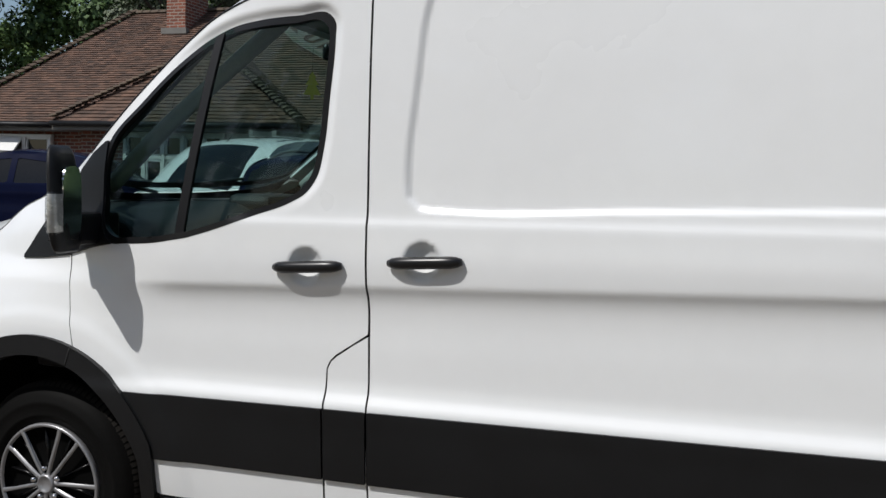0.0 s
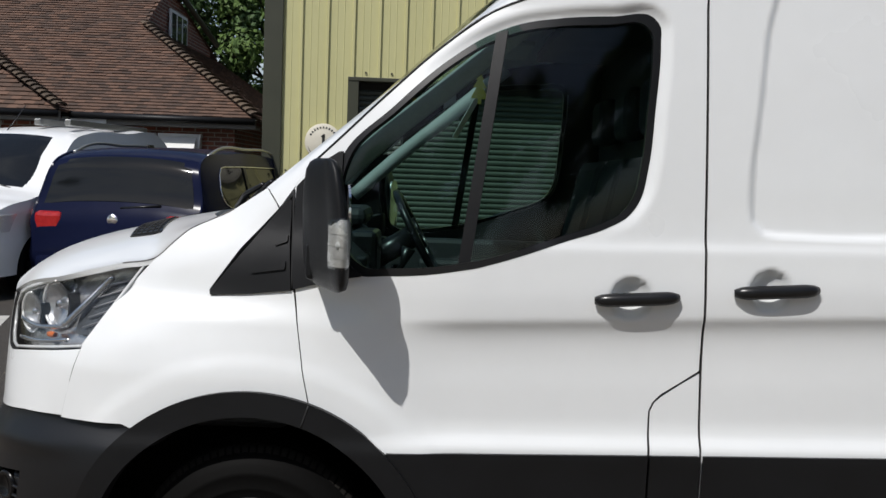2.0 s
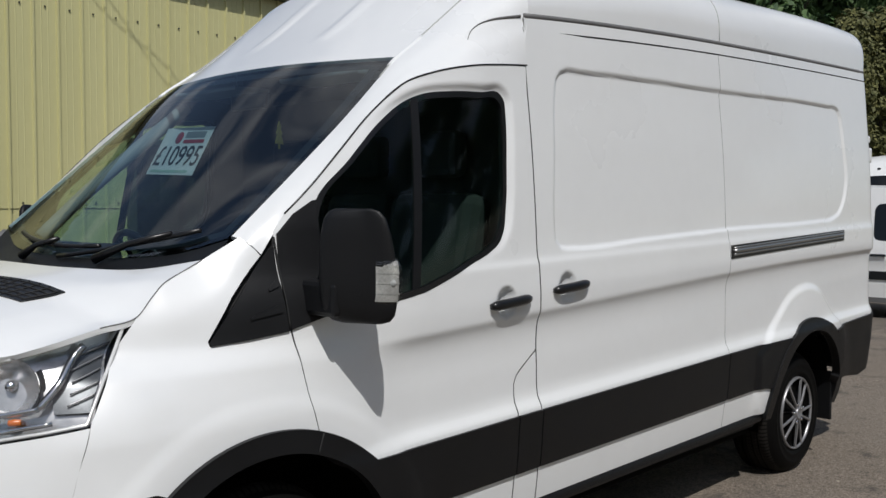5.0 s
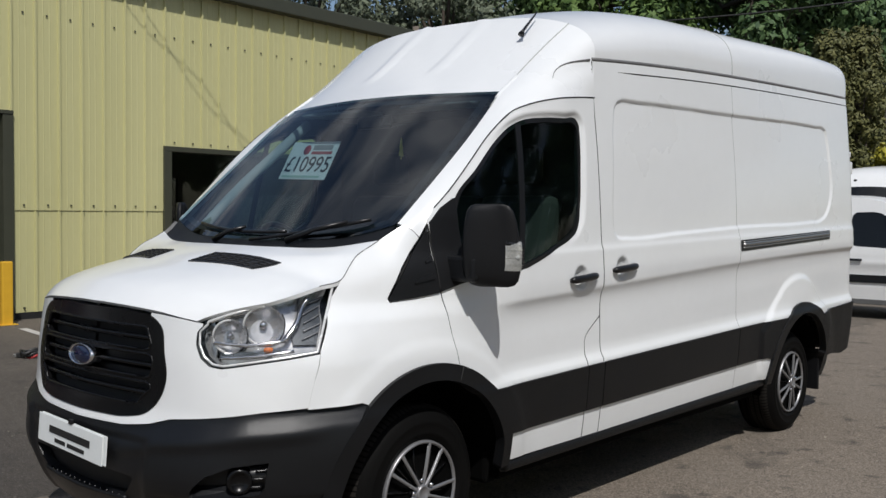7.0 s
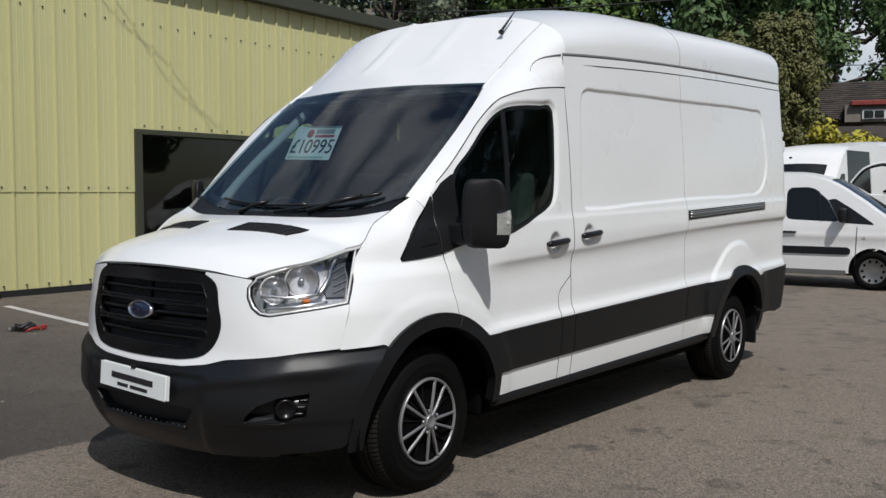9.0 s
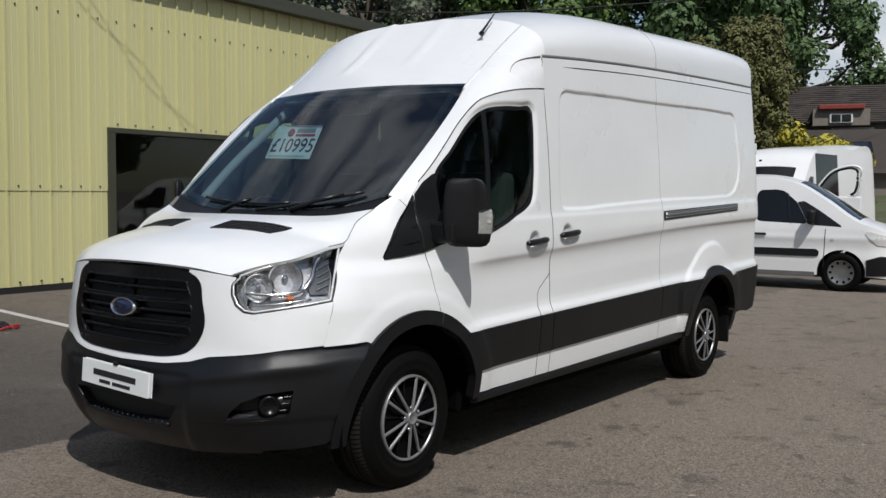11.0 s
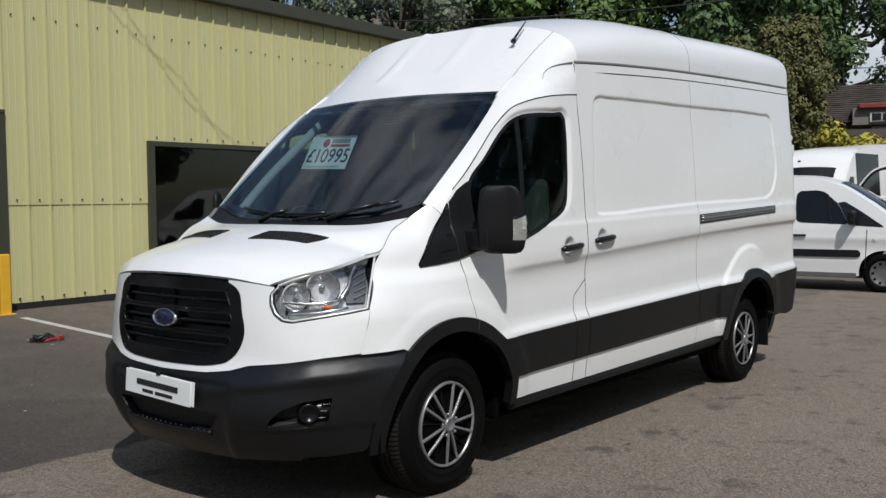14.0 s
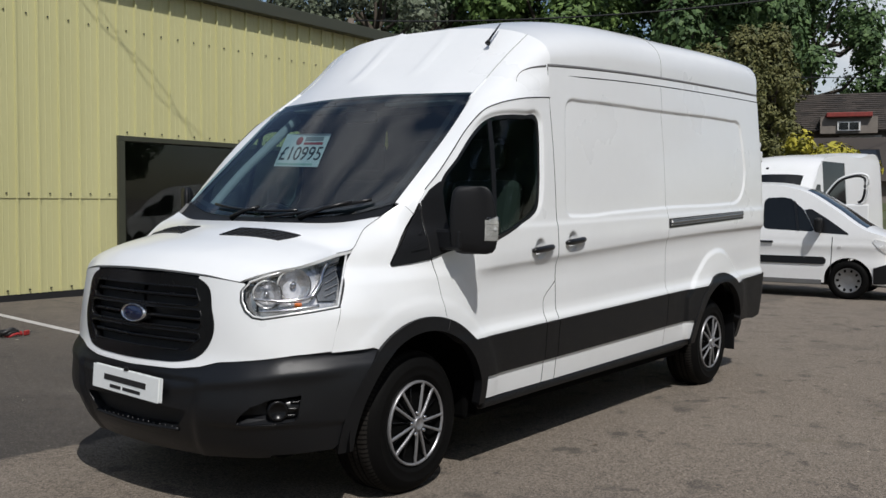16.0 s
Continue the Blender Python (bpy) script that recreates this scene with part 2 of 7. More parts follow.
def fill(outer, holes, step, step_v=None):
    """A fine quad sheet that fills an outline with holes; its edge lies on the outlines."""
    outer = np.asarray(outer, float)
    step_v = step_v or step
    lo, hi = outer.min(0) - 2 * np.array([step, step_v]), outer.max(0) + 2 * np.array([step, step_v])
    nx, ny = int(np.ceil((hi[0] - lo[0]) / step)) + 1, int(np.ceil((hi[1] - lo[1]) / step_v)) + 1
    gx, gy = np.meshgrid(lo[0] + step * np.arange(nx), lo[1] + step_v * np.arange(ny), indexing="ij")
    p = np.stack([gx.ravel(), gy.ravel()], 1)
    scale = np.array([1.0, step / step_v])
    d, near = sdist(p * scale, outer * scale)
    for h in holes:
        dh, nh = sdist(p * scale, np.asarray(h, float) * scale)
        upd = -dh < d
        d, near = np.where(upd, -dh, d), np.where(upd[:, None], nh, near)
    near = near / scale
    inner = d > 0.3 * step
    q = np.where(inner[:, None], p, near)
    ids = np.arange(nx * ny).reshape(nx, ny)
    cells = np.stack([ids[:-1, :-1], ids[1:, :-1], ids[1:, 1:], ids[:-1, 1:]], -1).reshape(-1, 4)
    cells = cells[inner[cells].any(1)]
    used = np.unique(cells)
    remap = np.full(nx * ny, -1)
    remap[used] = np.arange(len(used))
    return q[used], remap[cells]


def finish(verts, faces, out, lip, flip_y=False):
    """Turns the faces outward, gives the sheet a folded edge, and may mirror it."""
    v, f = np.asarray(verts, float), np.asarray(faces, int)
    tri = np.cross(v[f[:, 2]] - v[f[:, 0]], v[f[:, 3]] - v[f[:, 1]])
    if (tri @ np.asarray(out, float)).sum() < 0:
        f, tri = f[:, ::-1], -tri
    nor = np.zeros_like(v)
    for k in range(4):
        np.add.at(nor, f[:, k], tri)
    nor /= np.linalg.norm(nor, axis=1)[:, None] + 1e-12
    faces = [tuple(r) for r in f]
    if lip:
        e = np.concatenate([f[:, [0, 1]], f[:, [1, 2]], f[:, [2, 3]], f[:, [3, 0]]])
        key = np.sort(e, 1)
        _, first, count = np.unique(key, axis=0, return_index=True, return_counts=True)
        rim = e[first[count == 1]]
        rim = rim[rim[:, 0] != rim[:, 1]]
        ring = np.unique(rim)
        at = {i: k for k, i in enumerate(ring)}
        n = len(v)
        v = np.concatenate([v, v[ring], v[ring] - lip * nor[ring]])
        faces += [(n + at[b], n + at[a], n + len(ring) + at[a], n + len(ring) + at[b]) for a, b in rim]
    if flip_y:
        v = v * np.array([1, -1, 1])
        faces = [tuple(r[::-1]) for r in faces]
    return v, faces


def sheet(name, outer, holes, step, where, mat, out, lip=0.012, flip_y=False, step_v=None, fold=None):
    """A panel on a surface; fold is the material of its folded edge."""
    uv, quads = fill(outer, holes, step, step_v)
    v, f = finish(where(uv[:, 0], uv[:, 1]), quads, out, lip, flip_y)
    return mesh_of(name, v, f, [mat, fold or mat], face_mats=[0] * len(quads) + [1] * (len(f) - len(quads)))


def coons(c0, c1, d0, d1):
    """A patch between four curves: c0 and c1 along u (v = 0, 1), d0 and d1 along v (u = 0, 1)."""
    n, m = len(c0), len(d0)
    u, v = np.linspace(0, 1, n)[:, None, None], np.linspace(0, 1, m)[None, :, None]
    c0, c1, d0, d1 = (np.asarray(c, float) for c in (c0, c1, d0, d1))
    ruled_c = (1 - v) * c0[:, None] + v * c1[:, None]
    ruled_d = (1 - u) * d0[None] + u * d1[None]
    corners = (1 - u) * (1 - v) * c0[0] + u * (1 - v) * c0[-1] + (1 - u) * v * c1[0] + u * v * c1[-1]
    return ruled_c + ruled_d - corners


def swept(c0, c1, d0, d1, power=4):
    """A strip between two long curves whose end sections fade quickly into straight ones."""
    n, m = len(c0), len(d0)
    u, v = np.linspace(0, 1, n)[:, None, None], np.linspace(0, 1, m)[None, :, None]
    line = (1 - v) * np.asarray(c0)[:, None] + v * np.asarray(c1)[:, None]
    e0 = np.asarray(d0)[None] - ((1 - v) * c0[0] + v * c1[0])
    e1 = np.asarray(d1)[None] - ((1 - v) * c0[-1] + v * c1[-1])
    return line + e0 * (1 - u) ** power + e1 * u ** power


def grid_sheet(name, g, mat, out, lip=0.0, flip_y=False):
    n, m = g.shape[:2]
    ids = np.arange(n * m).reshape(n, m)
    quads = np.stack([ids[:-1, :-1], ids[1:, :-1], ids[1:, 1:], ids[:-1, 1:]], -1).reshape(-1, 4)
    v, f = finish(g.reshape(-1, 3), quads, out, lip, flip_y)
    return mesh_of(name, v, f, mat)


def tube(name, pts, r, mat, sides=8, caps=True, flat=1.0, up=(0, 0, 1)):
    """A round bar along pts; r a number or one for each point; flat squeezes it along up."""
    p = np.asarray(pts, float)
    r = np.broadcast_to(np.asarray(r, float), len(p))
    t = np.gradient(p, axis=0)
    t /= np.linalg.norm(t, axis=1)[:, None] + 1e-12
    side = np.cross(t, np.asarray(up, float))
    bad = np.linalg.norm(side, axis=1) < 1e-3
    side[bad] = np.cross(t[bad], (1, 0, 0.01))
    side /= np.linalg.norm(side, axis=1)[:, None]
    top = np.cross(side, t)
    a = np.linspace(0, 2 * np.pi, sides, endpoint=False)
    v = (p[:, None] + r[:, None, None] * (np.cos(a)[None, :, None] * side[:, None] + flat * np.sin(a)[None, :, None] * top[:, None])).reshape(-1, 3)
    f = [(i * sides + j, i * sides + (j + 1) % sides, (i + 1) * sides + (j + 1) % sides, (i + 1) * sides + j) for i in range(len(p) - 1) for j in range(sides)]
    if caps:
        f += [tuple(range(sides))[::-1], tuple((len(p) - 1) * sides + j for j in range(sides))]
    return mesh_of(name, v, f, mat)


def lathe(name, prof, mat, n=48, axis="y"):
    """A body turned about an axis from rows of (radius, height along the axis)."""
    a = np.linspace(0, 2 * np.pi, n, endpoint=False)
    v = []
    for r, h in prof:
        for q in a:
            v.append((r * np.cos(q), h, r * np.sin(q)) if axis == "y" else (r * np.cos(q), r * np.sin(q), h))
    f = [(i * n + j, (i + 1) * n + j, (i + 1) * n + (j + 1) % n, i * n + (j + 1) % n) for i in range(len(prof) - 1) for j in range(n)]
    if axis != "y":
        f = [q[::-1] for q in f]
    return mesh_of(name, v, f, mat)


def prism(name, outline, depth, mat, m=None, bevel=0.0):
    """A flat plate of that outline (in x and z) and depth along y."""
    bm = bmesh.new()
    low = [bm.verts.new((x, 0, z)) for x, z in outline]
    face = bm.faces.new(low)
    top = bmesh.ops.extrude_face_region(bm, geom=[face])
    bmesh.ops.translate(bm, vec=(0, depth, 0), verts=[g for g in top["geom"] if isinstance(g, bmesh.types.BMVert)])
    bmesh.ops.recalc_face_normals(bm, faces=bm.faces)
    if bevel:
        bmesh.ops.bevel(bm, geom=list(bm.edges), offset=bevel, segments=2, affect='EDGES', profile=0.5)
    if m is not None:
        bmesh.ops.transform(bm, matrix=m, verts=bm.verts)
    return bm_mesh(name, bm, mat)


def lettering(name, text, size, mat, depth=0.001):
    cu = bpy.data.curves.new(name, 'FONT')
    cu.body, cu.size, cu.extrude = text, size, depth
    cu.align_x = cu.align_y = 'CENTER'
    tmp = bpy.data.objects.new(name, cu)
    scene.collection.objects.link(tmp)
    me = bpy.data.meshes.new_from_object(tmp.evaluated_get(bpy.context.evaluated_depsgraph_get()))
    bpy.data.objects.remove(tmp)
    me.materials.clear()
    me.materials.append(mat)
    return me


# ---- the white high-roof van ----
RAKE = 0.022
ARCH_F, ARCH_R = (0.0, 0.35), (3.74, 0.335)
SIDE_Z = [.24, .30, .36, .42, .52, .60, .70, .75, .765, .785, .81, .85, .94, .99, 1.02, 1.05, 1.08, 1.105, 1.124, 1.132, 1.138, 1.15, 1.2, 1.28, 1.31, 1.335, 1.36, 1.5, 1.75, 2.0, 2.22, 2.3, 2.42]
SIDE_W = [.950, .968, .982, .992, 1.004, 1.012, 1.018, 1.022, 1.022, 1.014, 1.003, .9985, .998, .9968, .9964, .9972, .9998, 1.0050, 1.0122, 1.0162, 1.0190, 1.0208, 1.0225, 1.0185, 1.0165, 1.009, 1.006, 1.0, .985, .962, .942, .934, .925]
RECESS = crom([(1.345, 1.70), (1.331, 1.45), (1.338, 1.385), (1.37, 1.355), (1.44, 1.351), (2.0, 1.370), (2.83, 1.400), (3.9, 1.424), (4.10, 1.435), (4.22, 1.475), (4.30, 1.56), (4.345, 1.68), (4.33, 1.85), (4.30, 2.045), (4.285, 2.090), (4.24, 2.111), (4.10, 2.113), (2.8, 2.088), (1.55, 2.061), (1.45, 2.057), (1.395, 2.030), (1.375, 1.97), (1.345, 1.70)], 160)[:-1]
WINDOW = crom([(.60, 1.236), (.685, 1.262), (.839, 1.317), (.95, 1.357), (1.005, 1.39), (1.036, 1.435), (1.055, 1.52), (1.068, 1.68), (1.076, 1.86), (1.073, 1.905), (1.052, 1.928), (.95, 1.926), (.81, 1.919), (.70, 1.903), (.61, 1.868), (.507, 1.80), (.356, 1.663), (.225, 1.53), (.205, 1.47), (.215, 1.32), (.235, 1.235), (.28, 1.203), (.356, 1.204), (.46, 1.212), (.60, 1.236)], 150)[:-1]
PILLAR = [(.085, 1.39), (.09, 1.445), (.13, 1.497), (.2, 1.563), (.34, 1.700), (.49, 1.838), (.633, 1.940), (.735, 1.978), (.894, 2.014), (1.053, 2.034), (1.204, 2.047)]
FLARE = crom([(3.06, .74), (3.20, .82), (3.36, .93), (3.48, 1.01), (3.62, 1.055), (3.78, 1.065), (3.92, 1.03), (4.05, .93), (4.16, .84), (4.26, .74), (4.2, .45), (3.1, .45), (3.06, .74)], 80)[:-1]
GRIP = {"front": (1.032, 1.171), "slide": (1.404, 1.204)}


def half(x, z):
    """Half the body's width at a place on its side."""
    x, z = np.asarray(x, float), np.asarray(z, float)
    zb = z - (RAKE + .022 * smooth01((z - .86) / .14) * smooth01((1.30 - z) / .14)) * (x - 1.66)
    fade = smooth01((x - .30) / .28)
    w = pchip(SIDE_Z, SIDE_W, zb) * fade + pchip([.24, .36, .52, .75, .80, 1.0, 1.2, 1.28, 1.36, 1.5, 2.0, 2.42], [.950, .982, 1.004, 1.020, 1.012, 1.010, 1.0215, 1.0185, 1.006, 1.0, .962, .925], zb) * (1 - fade)
    c = pchip([.6, .9, 1.05, 1.13, 1.2, 1.37, 1.5, 1.7, 2.4], [.04, .05, .12, .20, .22, .30, .34, .33, .33], z)
    w = w - c * np.maximum(.60 - x, 0) ** 1.5 - 1.25 * np.maximum(-.35 - x, 0) ** 2
    top = pchip([-.6, -.313, -.226, -.1, -.02, .05, .2, .6], [1.10, 1.216, 1.300, 1.36, 1.43, 1.49, 1.62, 2.0], x)
    w = w - pchip([-.42, -.25, -.1, .05, .2], [0, .01, .035, .025, 0], x) * np.clip(1 - (top - z) / .11, 0, 1) ** 2 * (x < .2)
    w = w - .11 * np.clip((z - 1.45) / .5, 0, 1) ** 1.35 * smooth01((.98 - x) / .6)
    for (cx, cz), r, reach, much, step_ in ((ARCH_F, .525, .17, .013, .35), (ARCH_R, .54, .20, .012, 0)):
        d = np.hypot(x - cx, z - cz) - r
        w = w + much * ((1 - step_) * (1 - smooth01(d / reach)) + step_ * (1 - smooth01((d - .06) / .05))) * (d > -.2) * smooth01((z - .20) / .3)
    p = np.stack([x.ravel(), z.ravel()], 1)
    d = sdist(p, RECESS)[0].reshape(x.shape)
    w = w - .012 * smooth01((d + .004) / .014)
    d = -sdist(p, WINDOW)[0].reshape(x.shape)
    w = w - .016 * smooth01(1 - d / .030) * (d > -.1) * smooth01((z - 1.30) / .2) * smooth01((x - .40) / .25)
    d = sdist(p, FLARE)[0].reshape(x.shape)
    w = w + .015 * smooth01((d + .012) / .045)
    for gx, gz in GRIP.values():
        r = np.hypot(x - (gx - .012), z - gz) / .056
        w = w - .030 * np.clip(1 - r ** 2, 0, 1) ** .7
    return w - .16 * np.maximum((x - 4.70) / .22, 0) ** 2.6


def on_side(lift=0.0):
    return lambda x, z: np.stack([x, -(half(x, z) + lift), z], 1)


def arc(c, r, a0, a1, n=40):
    a = np.radians(np.linspace(a0, a1, n))
    return [(c[0] + r * math.cos(q), c[1] + r * math.sin(q)) for q in a]


def drip_z(x):
    return pchip([.9, 1.2, 2.0, 2.75, 4.53, 4.95], [2.190, 2.222, 2.276, 2.311, 2.362, 2.37], x)


DOOR = [(.160, .850)] + [(min(x, .478), z) for x, z in arc(ARCH_F, .500, 70, 10, 30)] + [(.480, .40), (.50, .392), (1.084, .392), (1.084, .75), (1.086, .862), (1.096, .886), (1.116, .907), (1.170, .943), (1.2185, .976), (1.2185, 1.05), (1.213, 1.22), (1.205, 1.53), (1.193, 1.95), (1.197, 2.041)] + PILLAR[-2::-1] + [(.088, 1.30), (.104, 1.17), (.121, 1.05), (.139, .94)]
POST = [(1.0905, .392), (1.0905, .86), (1.102, .885), (1.122, .903), (1.175, .940), (1.2195, .968), (1.2255, .75), (1.230, .392)]
SLIDER = [(1.2365, .392), (1.2315, .75), (1.2265, .968), (1.2255, 1.05), (1.220, 1.22), (1.212, 1.53), (1.200, 1.95), (1.198, 2.190)] + [(x, float(drip_z(x)) - .050) for x in (1.6, 2.0, 2.4, 2.745)] + [(2.7525, 1.6), (2.7575, .42), (2.7575, .405)]
QUARTER = [(2.7605, .405), (2.7605, .42), (2.7555, 1.6), (2.7480, float(drip_z(2.75)) - .050)] + [(x, float(drip_z(x)) - .050) for x in (3.2, 3.8, 4.4, 4.83)] + [(4.86, 2.0), (4.885, 1.5), (4.905, .82), (4.90, .55), (4.6, .50), (4.22, .46)] + arc(ARCH_R, .505, 12, 172, 40) + [(3.2, .41)]
FENDER = [(-.556, .76), (-.535, .85), (-.497, .968), (-.44, 1.06), (-.375, 1.15), (-.318, 1.216), (-.27, 1.262), (-.226, 1.300), (-.16, 1.332), (-.10, 1.362), (.002, 1.428), (.045, 1.374), (-.060, 1.258), (-.156, 1.122), (-.04, 1.132), (.101, 1.150), (.118, 1.05), (.136, .94), (.157, .850)] + arc(ARCH_F, .505, 72, 128, 30) + [(-.36, .768)]


def van_body(van):
    for flip, fine in ((False, .009), (True, .03)):
        out = (0, -1, 0)
        # fold: edges greyed to stand for the shade inside the panel gaps
        door = part("front_door", sheet("front_door", DOOR, [WINDOW], fine, on_side(), PAINT, out, .018, flip, fold=SHADE_AND_TRIM), van, "white passenger door with a black lower strip" if not flip else "white driver's door")
        part("wing_panel", sheet("wing_panel", FENDER, [], fine, on_side(), PAINT, out, .018, flip, fold=SHADE_AND_TRIM), van)
        part("pillar_panel", sheet("pillar_panel", POST, [], fine, on_side(), PAINT, out, .018, flip, fold=SHADE_AND_TRIM), van)
        slide = part("sliding_door", sheet("sliding_door", SLIDER, [], fine, on_side(), PAINT, out, .018, flip, fold=SHADE_AND_TRIM), van, "white sliding side door with a recessed panel")
        part("rear_quarter_panel", sheet("rear_quarter_panel", QUARTER, [], fine, on_side(), PAINT, out, .018, flip, fold=SHADE_AND_TRIM), van)
        strip = [(x, float(drip_z(x)) - .0425) for x in np.linspace(1.205, 4.83, 30)] + [(x, float(drip_z(x)) + .006) for x in np.linspace(4.83, 1.205, 30)]
        part("gutter_strip", sheet("gutter_strip", strip, [], .02, on_side(-.001), PAINT, out, .012, flip, fold=SHADE_AND_TRIM), van)
        shell = [(-.50, .80), (-.40, 1.0), (-.2, 1.26), (.05, 1.40)] + PILLAR[3:] + [(1.2, 2.24), (2.75, 2.315), (4.84, 2.37), (4.87, .45)] + arc(ARCH_R, .47, 10, 170, 30) + [(3.2, .33), (.5, .33)] + arc(ARCH_F, .47, 2, 120, 30)
        part("inner_shell", sheet("inner_shell", shell, [WINDOW], .05, on_side(-.026), DARK, out, 0, flip), van)
        # black lower strips, split at the door gaps, and arch trims
        low = lambda x: .517 + .0145 * (x - .5) - .003
        high = lambda x: .727 + .0232 * (x - .36)
        for a, b in ((None, 1.084), (1.0905, 1.227), (1.2345, 2.754), (2.763, None)):
            left = [(min(x, .481), z) for x, z in arc(ARCH_F, .522, 3, 46, 16)[::-1]] if a is None else [(a, high(a)), (a, low(a))]
            if a is None:
                left = left[:-5] + [(.483, low(.483))]
            right = [(3.150, low(3.15))] + arc(ARCH_R, .542, 158, 122, 10) if b is None else [(b, low(b)), (b, high(b))]
            part("side_moulding", sheet("side_moulding", left + right, [], min(fine * 1.3, .03), on_side(.010), PLASTIC, out, .02, flip), van, "black plastic side moulding")
        for c, r0, r1, a0, a1 in ((ARCH_F, .458, .527, 1, 186), (ARCH_R, .472, .545, -4, 176)):
            most = .487 if c == ARCH_F else 9
            outline = [(min(x, most), z) for x, z in arc(c, r1, a0, a1, 50)] + [(min(x, most - .052), z) for x, z in arc(c, r0, a1, a0, 50)]
            if c == ARCH_F:
                outline = [(.440, .372), (.487, .378)] + outline
            part("wheel_arch_trim", sheet("wheel_arch_trim", outline, [], .012 if not flip else .03, on_side(.018), PLASTIC, out, .05, flip), van, "black plastic wheel arch trim")
        joint = [(r * math.cos(radians(72)), r * math.sin(radians(72)) + .35) for r in np.linspace(.462, .524, 6)]
        part("trim_joint", tube("trim_joint", [(x, (1 if flip else -1) * (float(half(x, z)) + .0175), z) for x, z in joint], .0035, DARK, 5), van)
        rear_low = [(4.205, .47)] + arc(ARCH_R, .552, 12, 52, 12) + [(4.2, .792), (4.5, .806), (4.905, .826), (4.905, .60), (4.86, .47), (4.6, .43)]
        part("rear_bumper_corner", sheet("rear_bumper_corner", rear_low, [], .02, on_side(.012), PLASTIC, out, .03, flip), van, "black plastic rear bumper corner")
        s = 1 if flip else -1
        part("side_sill", box_mesh("side_sill", (-1.37, -.036, -.028), (1.36, .036, .026), PLASTIC, .018), van, "black side sill under the doors", Matrix.Translation((1.86, s * .960, .374)) @ Matrix.Rotation(radians(-.5), 4, 'Y'))
        part("sill_flange", box_mesh("sill_flange", (.56, s * .93 - .02, .33), (3.2, s * .93 + .02, .40), DARK), van)
        # glass, window seal and divider
        ring = np.array(WINDOW)
        terms = lambda x, z: np.stack([np.ones_like(x), x, z, x * x, x * z, z * z], -1)
        bend = np.linalg.lstsq(terms(ring[:, 0], ring[:, 1]), half(ring[:, 0], ring[:, 1]) - .008, rcond=None)[0]
        glaze = lambda x, z: np.stack([x, -(terms(np.asarray(x, float), np.asarray(z, float)) @ bend), z], 1)
        mid = ring.mean(0)
        inner = mid + (ring - mid) * np.array([.950, .938])
        window = part("door_window", sheet("door_window", WINDOW, [], .03, glaze, S_GLASS, out, 0, flip), door, "green tinted door glass")
        part("window_seal", sheet("window_seal", WINDOW, [inner], .011, on_side(.001), PLASTIC_S, out, .02, flip), door, "black rubber window seal")
        bar = [(.634, 1.875), (.666, 1.885), (.582, 1.232), (.548, 1.225)]
        part("window_divider", sheet("window_divider", bar, [], .011, lambda x, z: glaze(x, z) + np.array([0, -.005, 0]), PLASTIC, out, .012, flip), door)
        # mirror base: black corner panels on wing and door
        tri = [(-.152, 1.124), (.040, 1.362), (.082, 1.412), (.0825, 1.30), (.094, 1.150), (-.03, 1.134)]
        sail = [(.101, 1.154), (.20, 1.182), (.30, 1.202), (.262, 1.222), (.236, 1.30), (.224, 1.42), (.224, 1.545), (.15, 1.497), (.094, 1.437), (.090, 1.30)]
        part("wing_corner_panel", sheet("wing_corner_panel", tri, [], .011, on_side(.007), PLASTIC, out, .012, flip), van, "black plastic corner panel below the windscreen pillar")
        part("mirror_base_panel", sheet("mirror_base_panel", sail, [], .011, on_side(.008), PLASTIC, out, .014, flip), door)
        for (x0, z0), (x1, z1) in (((-.03, 1.19), (.076, 1.212)), ((.02, 1.262), (.078, 1.288))):
            rib = [(x0, z0), (x1, z1 - .004), (x1, z1 + .022), (x0 + .02, z0 + .014)]
            part("panel_rib", sheet("panel_rib", rib, [], .008, on_side(.013), PLASTIC, out, .008, flip), van)
        # handles
        for owner, (gx, gz) in ((door, GRIP["front"]), (slide, GRIP["slide"])):
            xs = np.linspace(gx - .112, gx + .112, 15)
            y = s * (float(half(gx - .1, gz)) + .018)
            zs = gz + (xs - gx) * .07
            g = np.stack([xs, np.full(15, y) - s * .010 * (np.abs(xs - gx) / .112) ** 3, zs], 1)
            rad = .0185 * np.clip((1 - (np.abs(xs - gx) / .1135) ** 12), .55, 1)
            part("door_handle", tube("door_handle", g, rad, PLASTIC_S, 10), owner, "black pull handle over a round dish")
    # roof cap: from the drip groove over the top
    xs = np.concatenate([np.linspace(1.235, 2.2, 26), np.linspace(2.25, 4.5, 40), np.linspace(4.53, 4.93, 18)])
    q = np.linspace(0, math.pi, 61)
    ztop = pchip([1.2, 1.45, 1.8, 2.3, 3.0, 4.3, 4.78, 4.89, 4.93], [2.500, 2.578, 2.644, 2.683, 2.707, 2.724, 2.720, 2.700, 2.64], xs)
    g = np.empty((len(xs), len(q), 3))
    for i, x in enumerate(xs):
        wd = float(half(min(x, 4.84), drip_z(x))) - .003 - .06 * max(0, (x - 4.80) / .13) ** 2
        zd = float(drip_z(x)) + .018
        c, s = np.cos(q), np.sin(q)
        e = 2 / (2.66 + .5 * float(smooth01((x - 1.25) / 1.1)) + .9 * float(smooth01((x - 2.9) / 1.7)))
        g[i] = np.stack([np.full(len(q), x), -np.sign(c) * np.abs(c) ** e * wd, zd + (ztop[i] - zd) * np.abs(s) ** e], 1)
